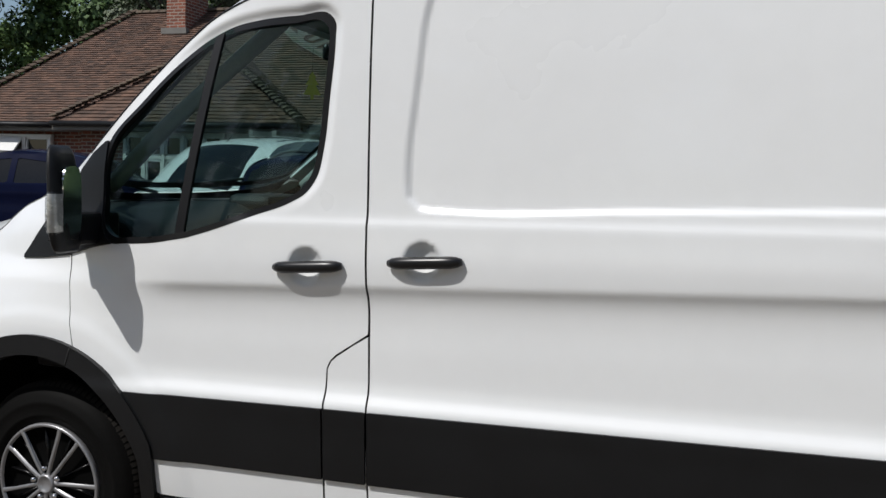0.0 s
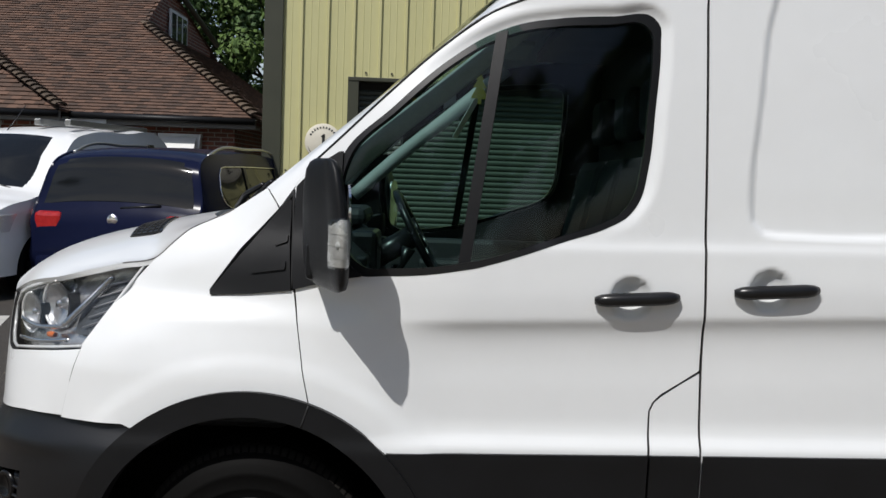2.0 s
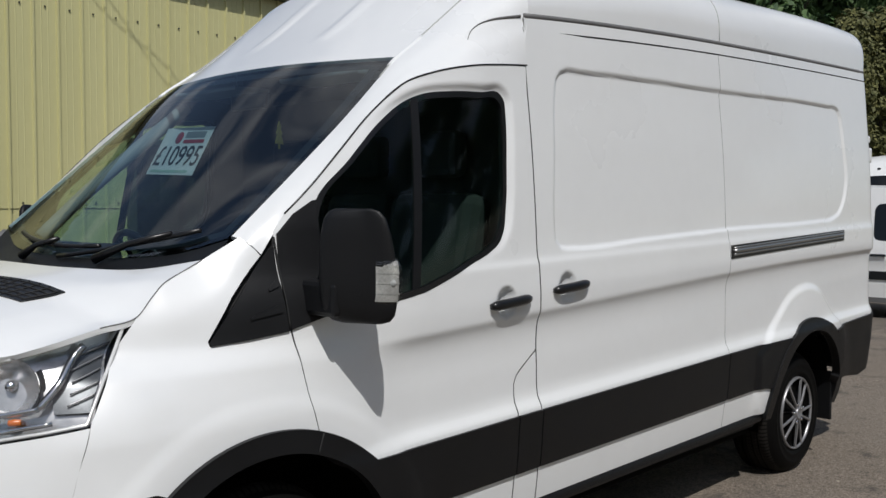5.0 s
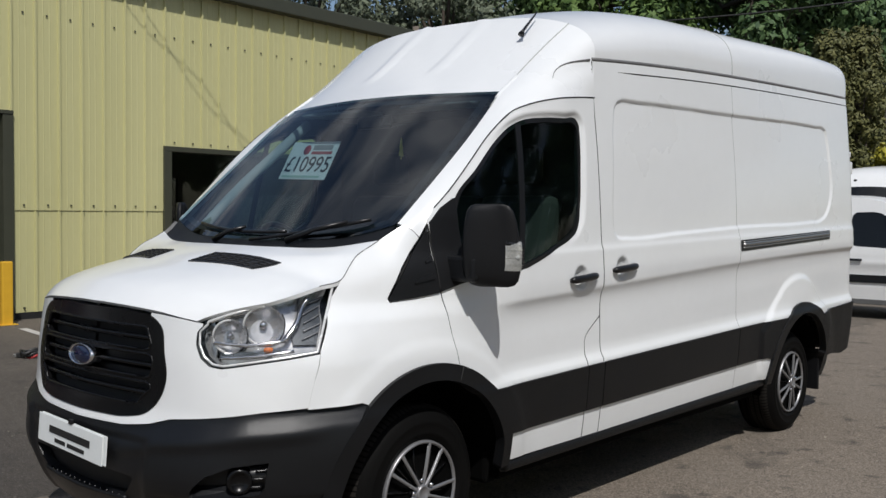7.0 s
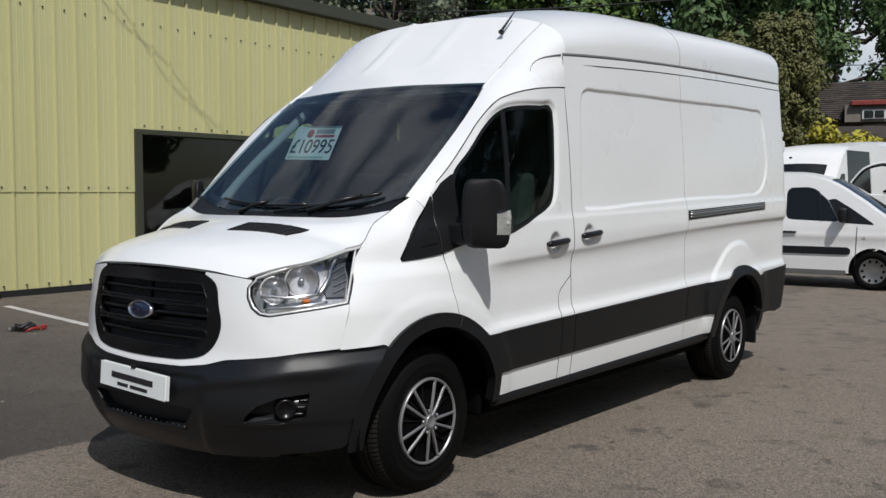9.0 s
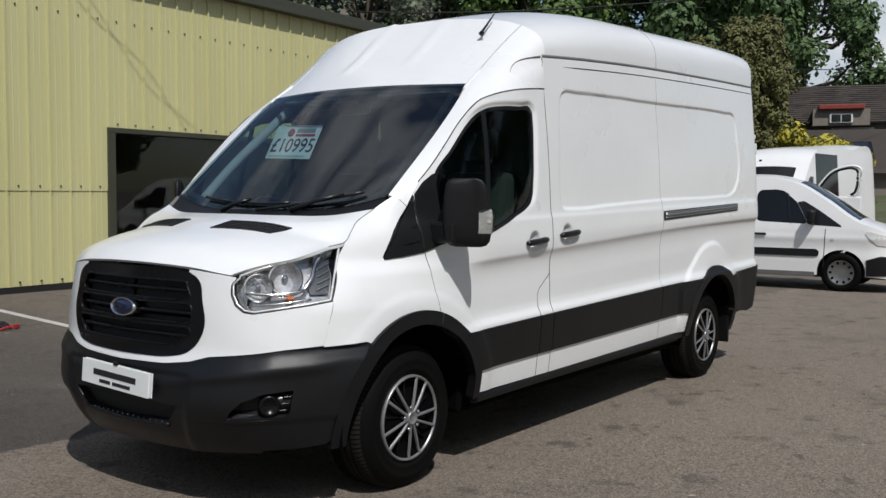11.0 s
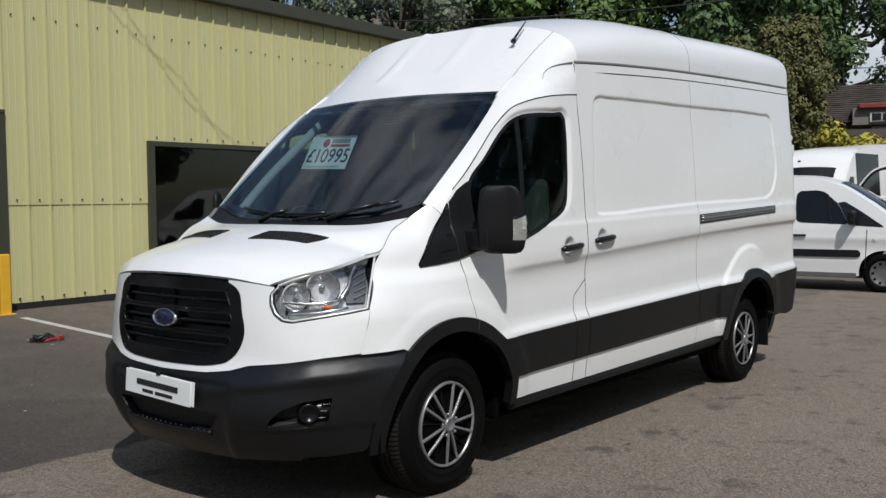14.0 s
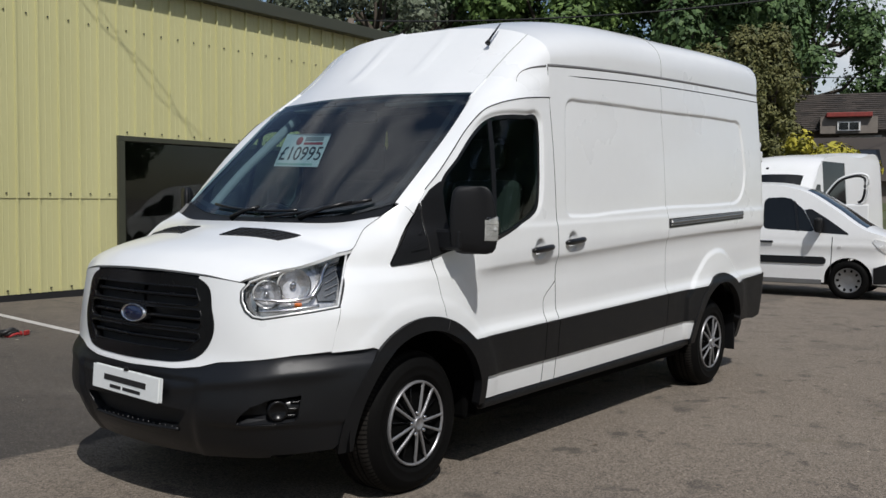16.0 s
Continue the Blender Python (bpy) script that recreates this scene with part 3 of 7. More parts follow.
    part("roof", grid_sheet("roof", g, PAINT, (0, 0, 1), .015), van, "white raised roof shell")
    for sgn in (-1, 1):
        # grey bar in place of the shadow under the roof's overhang
        seam = [(x, sgn * (float(half(x, drip_z(x))) - .008), float(drip_z(x)) + .012) for x in np.linspace(1.21, 4.84, 40)]
        part("roof_gutter", tube("roof_gutter", seam, .0115, SHADE_AND_TRIM, 6), van, "grey bar standing for the shade under the roof edge")
        ledge = [(x, sgn * (float(half(x, drip_z(x))) - .020), float(drip_z(x)) - .004) for x in np.linspace(1.235, 4.83, 40)]
        part("gutter_ledge", tube("gutter_ledge", ledge, .017, PAINT, 8), van)
    sx = 2.742
    joint = [p + np.array([0, 0, .0005]) for p in g[np.abs(xs - sx).argmin()][:22]]
    part("roof_joint", tube("roof_joint", joint, .0028, TRIMGREY, 5), van)
    # windscreen pillars, front of the roof, windscreen and bonnet
    rear_y = np.abs(g[0][:, 1])
    k = int(np.argmin(np.abs(rear_y[:30] - .765)))
    section = g[0][: k + 1] * np.array([1, 1, 1])
    end = np.concatenate([[(1.204, -.958, 2.047), (1.204, -.950, 2.15)], section])
    seam_hi = end[-1]
    A = crom([(x, -float(half(x, z)), z) for x, z in [(.045, 1.374), (.066, 1.404), (.092, 1.441)] + PILLAR[2:]], 60)
    B = crom([(-.006, -.803, 1.428), (.084, -.804, 1.505), (.257, -.804, 1.652), (.430, -.799, 1.80), (.602, -.784, 1.952), (.704, -.764, 2.036), (.81, -.754, 2.108), (.95, -.746, 2.210), (1.09, -.755, 2.320), tuple(seam_hi)], 60)
    D0 = crom([A[0], (A[0] + B[0]) / 2 + np.array([0, -.012, .006]), B[0]], 16)
    D1 = crom(end, 16)
    for s in (1, -1):
        part("pillar_joint", tube("pillar_joint", D0 * np.array([1, s, 1]) + np.array([0, 0, .001]), .0022, PLASTIC_S, 5), van)
    edge_grid = swept(A, B, D0, D1)
    n0, n1 = edge_grid.shape[:2]
    fine0 = np.stack([np.stack([np.interp(np.linspace(0, n0 - 1, n0 * 6), np.arange(n0), edge_grid[:, j, c]) for c in range(3)], -1) for j in range(n1)], 1)
    near = np.stack([np.stack([np.interp(np.linspace(0, n1 - 1, n1 * 8), np.arange(n1), fine0[i, :, c]) for c in range(3)], -1) for i in range(n0 * 6)], 0).reshape(-1, 3)
    # course of the crease, its shading drawn as a tapered grey tube
    hook = []
    for x, z in ((.945, 2.118), (.97, 2.150), (1.01, 2.180), (1.07, 2.206), (1.13, 2.220), (1.195, 2.232)):
        q = near[np.argmin(np.hypot(near[:, 0] - x, near[:, 2] - z))]
        hook.append((x, float(q[1]) - .0015, z))
    cap = crom(B[max(0, int(np.argmin(np.abs(B[:, 0] - .704))) - 2):][:9], 14) + np.array([0, 0, -.006])
    gap = np.array([(x, -float(half(x, z)) - .0005, z) for x, z in crom(PILLAR[2:], 50)])
    slot = np.array([(x, -float(half(x, z)) - .005, z) for x, z in zip(np.linspace(.098, .086, 14), np.linspace(1.155, 1.428, 14))])
    for flip in (False, True):
        over = np.array([1, -1 if flip else 1, 1])
        part("roof_corner", tube("roof_corner", cap * over, .011, PAINT, 8), van)
        part("door_gap", tube("door_gap", gap * over, .0032, PLASTIC_S, 5), van)
        part("panel_gap", tube("panel_gap", slot * over, .0035, DARK, 5), van)
        part("roof_crease", tube("roof_crease", crom(hook, 20) * np.array([1, -1 if flip else 1, 1]), np.linspace(.0012, .0062, 20), SHADE_AND_TRIM, 6), van)
        part("pillar_and_roof_edge", grid_sheet("pillar_and_roof_edge", swept(A, B, D0, D1), PAINT, (-.3, -1, .6), .012, flip), van)
        s = -1 if flip else 1
        seal = crom(B[30:], 24) * np.array([1, s, 1]) + np.array([0, 0, .001])
        part("roof_sealant", tube("roof_sealant", seal, .003, TRIMGREY, 5), van, "cream sealant line on the roof edge")
    iw = int(np.argmin(np.linalg.norm(B - np.array([.704, -.764, 2.036]), axis=1)))
    side_l = crom(B[iw:], 24)
    mir = np.array([1, -1, 1])
    top_edge = crom([B[iw], (.656, -.56, 2.046), (.620, -.28, 2.053), (.609, 0, 2.055), (.620, .28, 2.053), (.656, .56, 2.046), B[iw] * mir], 41)
    rear = g[0][k:len(q) - k]
    rear = crom(rear, 41)
    patch = coons(top_edge, rear, side_l, side_l * mir)
    u = np.linspace(0, 1, 24)[None, :]
    yy = patch[:, :, 1]
    patch[:, :, 2] -= .010 * np.sin(np.pi * u) * (1 - (yy / .9) ** 2)
    patch[:, :, 0] += .010 * np.sin(np.pi * u) * (1 - (yy / .9) ** 2)
    for c in (-.25, .25):
        patch[:, :, 2] += .014 * np.exp(-((yy - c * (1 - .15 * u)) / .02) ** 2) * smooth01((u - .25) / .12)
    part("roof_front", grid_sheet("roof_front", patch, PAINT, (-.5, 0, 1), .012), van, "white sloping front of the raised roof")
    bottom = crom([(-.014, -.797, 1.424), (-.070, -.62, 1.378), (-.150, -.33, 1.353), (-.177, 0, 1.348), (-.150, .33, 1.353), (-.070, .62, 1.378), (-.014, .797, 1.424)], 41)
    edge = crom([bottom[0]] + [B[i] for i in range(4, iw, 6)] + [B[iw]], 30)
    ws = coons(bottom, top_edge, edge, edge * mir)
    part("windscreen", grid_sheet("windscreen", ws, W_GLASS, (-1, 0, 1)), van, "laminated windscreen reflecting cloud")
    band = ws + np.array([.006, 0, -.004])
    for strip in (band[1:3, 1:-1], band[-3:-1, 1:-1], band[1:-1, -3:-1], band[1:-1, 1:3]):
        part("windscreen_frit", grid_sheet("windscreen_frit", strip, PLASTIC_S, (-1, 0, 1)), van)
    corner = -float(half(-.10, 1.362))
    rear_edge = crom([(-.10, corner, 1.3625), (-.180, -.60, 1.330), (-.270, -.32, 1.325), (-.300, 0, 1.327), (-.270, .32, 1.325), (-.180, .60, 1.330), (-.10, -corner, 1.3625)], 41)
    cowl = np.stack([rear_edge + np.array([.01, 0, -.012]), (rear_edge + bottom) / 2 + np.array([0, 0, -.022]), bottom + np.array([.004, 0, -.004])], 1)
    part("windscreen_cowl", grid_sheet("windscreen_cowl", cowl, PLASTIC, (-.2, 0, 1)), van, "black plastic scuttle panel below the windscreen")
    fy = [-.60, -.53, -.45, -.33, -.2, -.08, 0]
    fz = [1.074, 1.084, 1.096, 1.104, 1.109, 1.112, 1.112]
    front = [nose(np.array([s_at(1, y, z)]), np.array([z]))[0] for y, z in zip(fy, fz)]
    front = crom(front + [p * mir for p in front[-2::-1]], 41)
    lx = [(x, -float(half(x, z)) - .0, z + .0005) for x, z in ((-.318, 1.216), (-.27, 1.262), (-.226, 1.300), (-.16, 1.332), (-.10, 1.362))]
    mid_l = [tuple(nose(np.array([s_at(0, x, z)]), np.array([z]))[0]) for x, z in ((-.70, 1.120), (-.55, 1.162), (-.42, 1.194))]
    lx = mid_l + lx
    side_l = crom([front[0]] + lx, 40)
    hood = coons(front, rear_edge, side_l, side_l * mir)
    v = np.linspace(0, 1, 40)[None, :]
    crown = pchip([-.93, -.87, -.80, -.70, -.57, -.44, -.30], [1.100, 1.150, 1.195, 1.232, 1.266, 1.299, 1.327], hood[20, :, 0]) - hood[20, :, 2]
    hood[:, :, 2] += np.maximum(crown, 0)[None, :] * (1 - np.clip(np.abs(hood[:, :, 1]) / .76, 0, 1) ** 3.5)
    part("bonnet", grid_sheet("bonnet", hood, PAINT, (-.4, 0, 1), .015), van, "white bonnet with two black air vents")
    shut = crom(lx[2:], 30) + np.array([0, 0, .0005])
    for s in (1, -1):
        part("bonnet_gap", tube("bonnet_gap", shut * np.array([1, s, 1]), .0018, SHADE_AND_TRIM, 5), van)
    van_nose(van, hood, front)
    # back of the van
    back = [(-1 * y, z) for y, z in ((.905, .45), (.925, .85), (.915, 1.4), (.88, 2.0), (.86, 2.38), (.78, 2.57), (.45, 2.63))]
    back = back + [(-y, z) for y, z in back[::-1]]
    part("rear_doors", prism("rear_doors", back, .03, PAINT, Matrix.Translation((4.915, 0, 0)) @ Matrix.Rotation(radians(90), 4, 'Z')), van)
    part("rear_bumper", box_mesh("rear_bumper", (4.80, -.93, .42), (4.965, .93, .62), PLASTIC, .03), van)
    for s in (-1, 1):
        part("rear_lamp", box_mesh("rear_lamp", (4.872, s * .905 - .03, .88), (4.925, s * .905 + .03, 1.62), RED, .012), van, "tall red rear lamp")
    part("door_hinge", box_mesh("door_hinge", (4.90, -.93, 1.80), (4.955, -.88, 1.90), PAINT, .012), van)
    part("door_hinge", box_mesh("door_hinge", (4.90, -.92, 1.93), (4.945, -.88, 1.98), PAINT, .012), van)
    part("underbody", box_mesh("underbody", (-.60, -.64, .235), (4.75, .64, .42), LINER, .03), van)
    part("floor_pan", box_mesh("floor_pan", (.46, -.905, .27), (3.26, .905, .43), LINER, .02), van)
    part("exhaust_pipe", tube("exhaust_pipe", [(2.7, -.62, .27), (3.1, -.70, .25), (3.22, -.78, .24)], .03, STEEL, 10), van)


NOSE = {  # plan outline of the front at several heights: from the flank to the middle
    .24: [(-.64, .78), (-.74, .63), (-.81, .47), (-.85, .27), (-.865, 0)],
    .36: [(-.68, .81), (-.80, .665), (-.88, .50), (-.93, .285), (-.945, 0)],
    .52: [(-.70, .835), (-.835, .70), (-.922, .52), (-.968, .30), (-.982, 0)],
    .66: [(-.69, .835), (-.82, .70), (-.905, .52), (-.955, .30), (-.972, 0)],
    .76: [(-.685, .825), (-.805, .70), (-.885, .52), (-.925, .30), (-.945, 0)],
    .92: [(-.675, .805), (-.800, .678), (-.875, .51), (-.91, .29), (-.928, 0)],
    1.12: [(-.62, .765), (-.785, .640), (-.858, .48), (-.890, .28), (-.908, 0)],
}
NOSE_Z = sorted(NOSE)
NOSE_T = np.array([NOSE[z] for z in NOSE_Z])


def nose(s, z, lift=0.0, low=False):
    """The skin of the front, from the flank (s = 0) to the middle (s = 1), at a height; low: the bumper, which starts at the arch."""
    s, z = np.asarray(s, float), np.asarray(z, float)
    if low:
        xs = np.minimum(-np.sqrt(np.maximum(.512 ** 2 - (z - .35) ** 2, .01)), -.335)
    else:
        xs = pchip([.60, .76, .968, 1.216], [-.585, -.556, -.497, -.33], z)
    row = [np.stack([xs + .16, half(xs + .16, z)], -1), np.stack([xs, half(xs, z)], -1)]
    for j in range(NOSE_T.shape[1]):
        row.append(np.stack([pchip(NOSE_Z, NOSE_T[:, j, k], z) for k in (0, 1)], -1))
    last = row[-2] * np.array([1, -1])
    p = np.stack(row + [last], -2)
    seg = np.linalg.norm(np.diff(p[..., 1:-1, :], axis=-2), axis=-1)
    d = np.concatenate([np.zeros(seg.shape[:-1] + (1,)), np.cumsum(seg, -1)], -1)
    t = s * d[..., -1]
    i = np.clip((t[..., None] >= d).sum(-1) - 1, 0, seg.shape[-1] - 1)
    take = lambda a, j: np.take_along_axis(a, j[..., None, None], -2)[..., 0, :]
    at = lambda a, j: np.take_along_axis(a, j[..., None], -1)[..., 0]
    u = ((t - at(d, i)) / at(seg, i))[..., None]
    p0, p1, p2, p3 = (take(p, i + k) for k in range(4))
    q = .5 * (2 * p1 + (p2 - p0) * u + (2 * p0 - 5 * p1 + 4 * p2 - p3) * u ** 2 + (3 * p1 - p0 - 3 * p2 + p3) * u ** 3)
    if np.any(lift):
        tan = (p2 - p1) / (np.linalg.norm(p2 - p1, axis=-1, keepdims=True) + 1e-9)
        q = q + np.asarray(lift)[..., None] * np.stack([tan[..., 1], -tan[..., 0]], -1)
    return np.stack([q[..., 0], -q[..., 1], z], -1)


def s_at(axis, value, z, low=False):
    """Where along the front's skin x (axis 0) or y (axis 1) has that value, at a height."""
    s = np.linspace(0, 1, 400)
    p = nose(s, np.full(400, float(z)), 0.0, low)[:, axis]
    return float(s[np.argmin(np.abs(p - value))])


def nose_both(upper, lower, holes, step, mat, name, lift=0.0, lip=.012, low=False, fold=None):
    """A sheet on the front's skin on both sides of the middle, between two edges in (s, z); s over 1 is the far side."""
    def where(s, z):
        far = s > 1
        s = np.where(far, 2 - s, s)
        p = nose(s, z, lift(s, z) if callable(lift) else lift, low)
        p[..., 1] = np.where(far, -p[..., 1], p[..., 1])
        return p
    whole = list(upper) + [(2 - s, z) for s, z in upper[::-1]] + [(2 - s, z) for s, z in lower] + list(lower[::-1])
    return sheet(name, whole, holes, step, where, mat, (-1, 0, 0), lip, step_v=step * 1.1, fold=fold)


def van_nose(van, hood, hood_front):
    mir = np.array([1, -1, 1])
    # outlines in (s, z)
    z_hood = lambda y: float(np.interp(abs(y), [0, .25, .45, .605], [1.108, 1.104, 1.092, 1.074]))
    gy = [(-.02, 1.098), (-.30, 1.094), (-.405, 1.080), (-.455, 1.045), (-.482, .95), (-.497, .86), (-.488, .815), (-.445, .755), (-.405, .728), (-.34, .712), (-.15, .700), (0, .698)]
    gh = [(s_at(1, y, z), z) for y, z in gy]
    grille_out = crom(gh, 60)
    grille_full = [tuple(p) for p in grille_out] + [(2 - s, z) for s, z in grille_out[::-1]]
    lamp_xyz = [(-.500, .957), (-.60, .941), (-.70, .925), (-.785, .909), (-.810, .916), (-.826, .945), (-.830, .99), (-.824, 1.040), (-.806, 1.068)]
    lamp_low = [(s_at(0, x, z), z) for x, z in lamp_xyz]
    lamp_low[0] = (0.0, .957)
    bump_top = [(0.0, .762), (s_at(0, -.70, .752), .752), (s_at(0, -.80, .735), .735), (s_at(1, -.53, .716), .716), (s_at(1, -.44, .690), .690), (s_at(1, -.30, .672), .672), (1.0, .664)]
    white = [(0.0, .764)] + lamp_low + [(s_at(1, y, z_hood(y)), z_hood(y)) for y in (-.55, -.45, -.35, -.2)] + [(1.0, 1.106)]
    # black fold, likewise painted in for the shade at the panel's edges
    part("nose_panel", nose_both(white[1:], [(s, z + .004) for s, z in bump_top], [grille_full], .0115, PAINT, "nose_panel", 0, .018, fold=PLASTIC_S), van, "white nose panel round the grille")
    # grille
    grille = part("grille", nose_both([tuple(p) for p in grille_out[:30]], [tuple(p) for p in grille_out[:29:-1]], [], .02, DARK, "grille", -.035, 0), van, "black plastic radiator grille with wide bars")
    slots = []
    for zc, h, top, foot in ((1.000, .042, .392, .412), (.900, .043, .425, .425), (.798, .042, .425, .375)):
        q = [(-(foot + (top - foot) * (.5 + .5 * b)) + c, zc + h * b + d) for b, c, d in ((-1, .030, 0), (-1, .008, .006), (-1, 0, .024), (1, 0, -.024), (1, .008, -.006), (1, .030, 0))]
        q = [(s_at(1, y, z), z) for y, z in q] + [(1.0, zc + h)]
        slots.append(q + [(2 - s, z) for s, z in q[-2::-1]] + [(1.0, zc - h)])
    part("grille_surround", nose_ring(grille_full, slots, .004), grille)
    both = lambda s, z, lift: np.where((s > 1)[:, None], nose(2 - s, z, lift) * mir, nose(s, z, lift))
    for q in slots:
        loop = np.array([np.array(q[i]) + (np.array(q[(i + 1) % len(q)]) - np.array(q[i])) * k / 8 for i in range(len(q)) for k in range(8)])
        part("slot_rim", tube("slot_rim", both(loop[:, 0], loop[:, 1], .002), .0055, GRILLE, 6, caps=False), grille)
        mid_z = (q[0][1] + q[5][1]) / 2
        ss = np.linspace(min(a for a, _ in q) + .012, 2 - min(a for a, _ in q) - .012, 40)
        part("grille_bar", tube("grille_bar", both(ss, np.full(40, mid_z), -.016), .013, GRILLE, 8, flat=.8), grille)
    # oval badge, plain
    bx = float(nose(np.array([1.0]), np.array([.925]))[0, 0])
    badge = part("badge", lathe("badge", [(0, .022), (.060, .020), (.066, .016), (.070, .006), (.070, -.02)], BADGE_BLUE, 40), grille, "blue oval badge with a chrome rim", Matrix.Translation((bx - .008, 0, .904)) @ Matrix.Rotation(radians(90), 4, 'Z') @ Matrix.Rotation(radians(8), 4, 'X') @ Matrix.Diagonal((1.28, 1.2, .58, 1)))
    part("badge_rim", lathe("badge_rim", [(.062, .019), (.066, .024), (.072, .022), (.074, .012), (.074, -.015)], CHROME, 40), badge)
    # bumper
    B_ = lambda y, z: (s_at(1, y, z, True), z)
    upper = [(0.0, .50), (0.0, .764), (s_at(0, -.45, .764, True), .763), (s_at(0, -.556, .76, True), .760), (s_at(0, -.70, .752, True), .752), (s_at(0, -.80, .735, True), .735), B_(-.53, .716), B_(-.44, .690), B_(-.30, .672), (1.0, .664)]
    lower = [(0.0, .35), (0.03, .322), (.30, .300), B_(-.70, .288), B_(-.40, .276), (1.0, .272)]
    half_in = [B_(-.345, .440), B_(-.392, .494), (1, .512)]
    intake = half_in + [(2 - s, z) for s, z in half_in[-2::-1]] + [(2 - B_(-.305, .404)[0], .404), (1, .392), B_(-.305, .404)]
    fogs = [(.44, .450), (.425, .488), (.388, .535), (.325, .568), (.218, .584), (.202, .470), (.30, .450)]
    fogs2 = [(2 - s, z) for s, z in fogs]
    edge = np.array(upper[1:])
    bump_lift = lambda s, z: -.004 + .020 * smooth01((np.interp(s, edge[:, 0], edge[:, 1]) - z) / .075) + .008 * np.exp(-((np.interp(s, edge[:, 0], edge[:, 1]) - z - .085) / .025) ** 2) * smooth01((s - .05) / .15) - .014 * smooth01((s - .60) / .05) * smooth01((.645 - z) / .02) - .010 * smooth01((.452 - z) / .015) * smooth01((.62 - s) / .12)
    bumper = part("front_bumper", nose_both(upper, lower, [intake, fogs, fogs2], .0105, BUMPER, "front_bumper", bump_lift, .035, True), van, "dark grey plastic front bumper")
    part("bumper_backing", nose_both(upper, lower, [], .03, DARK, "bumper_backing", -.040, 0, True), van)
    step = nose(np.linspace(s_at(1, -.32, .40, True), 1, 20), np.linspace(.398, .386, 20), .004, True)
    lip = part("intake_lip", tube("intake_lip", np.concatenate([step, step[-2::-1] * mir]), .010, PLASTIC, 8), bumper, "black lower lip of the air intake")
    for y in np.linspace(-.28, .28, 15):
        pip = nose(np.array([s_at(1, -abs(y), .40, True)]), np.array([.404]), .004, True)[0]
        part("lip_pimple", lathe("lip_pimple", [(0, .007), (.004, .005), (.005, 0)], PLASTIC_S, 6, "z"), lip, m=Matrix.Translation((pip[0], y, pip[2])))
    for sgn in (1, -1):
        flip = np.array([1, sgn, 1])
        line = nose(np.linspace(0.01, s_at(1, -.64, .45, True), 30), np.linspace(.462, .450, 30), .011, True) * flip
        part("bumper_crease", tube("bumper_crease", line, .005, BUMPER, 6), bumper)
        ledge = np.stack([nose(np.linspace(.44, .20, 20), np.linspace(.450, .466, 20) + dz, h, True) * flip for h, dz in ((.016, .001), (-.006, .012), (-.038, .034))], 1)
        part("fog_ledge", grid_sheet("fog_ledge", ledge, BUMPER, (0, 0, 1)), bumper)
        c = nose(np.array([.283]), np.array([.516]), -.012, True)[0] * flip
        cover = part("fog_lamp_blank", lathe("fog_lamp_blank", [(0, .012), (.030, .013), (.034, .022), (.044, .020), (.047, .010), (.048, -.03)], GRILLE, 28), bumper, "round black fog lamp cover", Matrix.Translation(c) @ Matrix.Rotation(radians(143 if sgn > 0 else 37), 4, 'Z'))
        shelf = np.stack([nose(np.linspace(.262, .206, 10), np.full(10, z), h, True) * flip for z, h in ((.566, -.036), (.566, -.004), (.482, -.004), (.482, -.036))], 1)
        part("fog_surround", grid_sheet("fog_surround", shelf, PLASTIC_S, (-1, -sgn, 0), .004), bumper)
        for k in range(3):
            fin = nose(np.linspace(.245, .212, 6), np.full(6, .495 + k * .029), .002, True) * flip
            part("fog_fin", tube("fog_fin", fin, .005, PLASTIC_S, 6), bumper)
        van_headlamp(van, lamp_low, flip, sgn)
    # bonnet vents
    for sgn in (1, -1):
        q = [(-.569, -.150), (-.439, -.160), (-.389, -.534), (-.500, -.497)]
        vent = hood_vent(hood, q, sgn)
        v = part("bonnet_vent", vent[0], van, "black slatted bonnet air vent")
        for sl in vent[1]:
            part("vent_slat", sl, v)
    plate(van)


def nose_ring(outer, holes, lift):
    def where(s, z):
        far = s > 1
        p = nose(np.where(far, 2 - s, s), z, lift)
        p[..., 1] = np.where(far, -p[..., 1], p[..., 1])
        return p
    return sheet("grille_surround", outer, holes, .008, where, GRILLE, (-1, 0, 0), .04, step_v=.008)


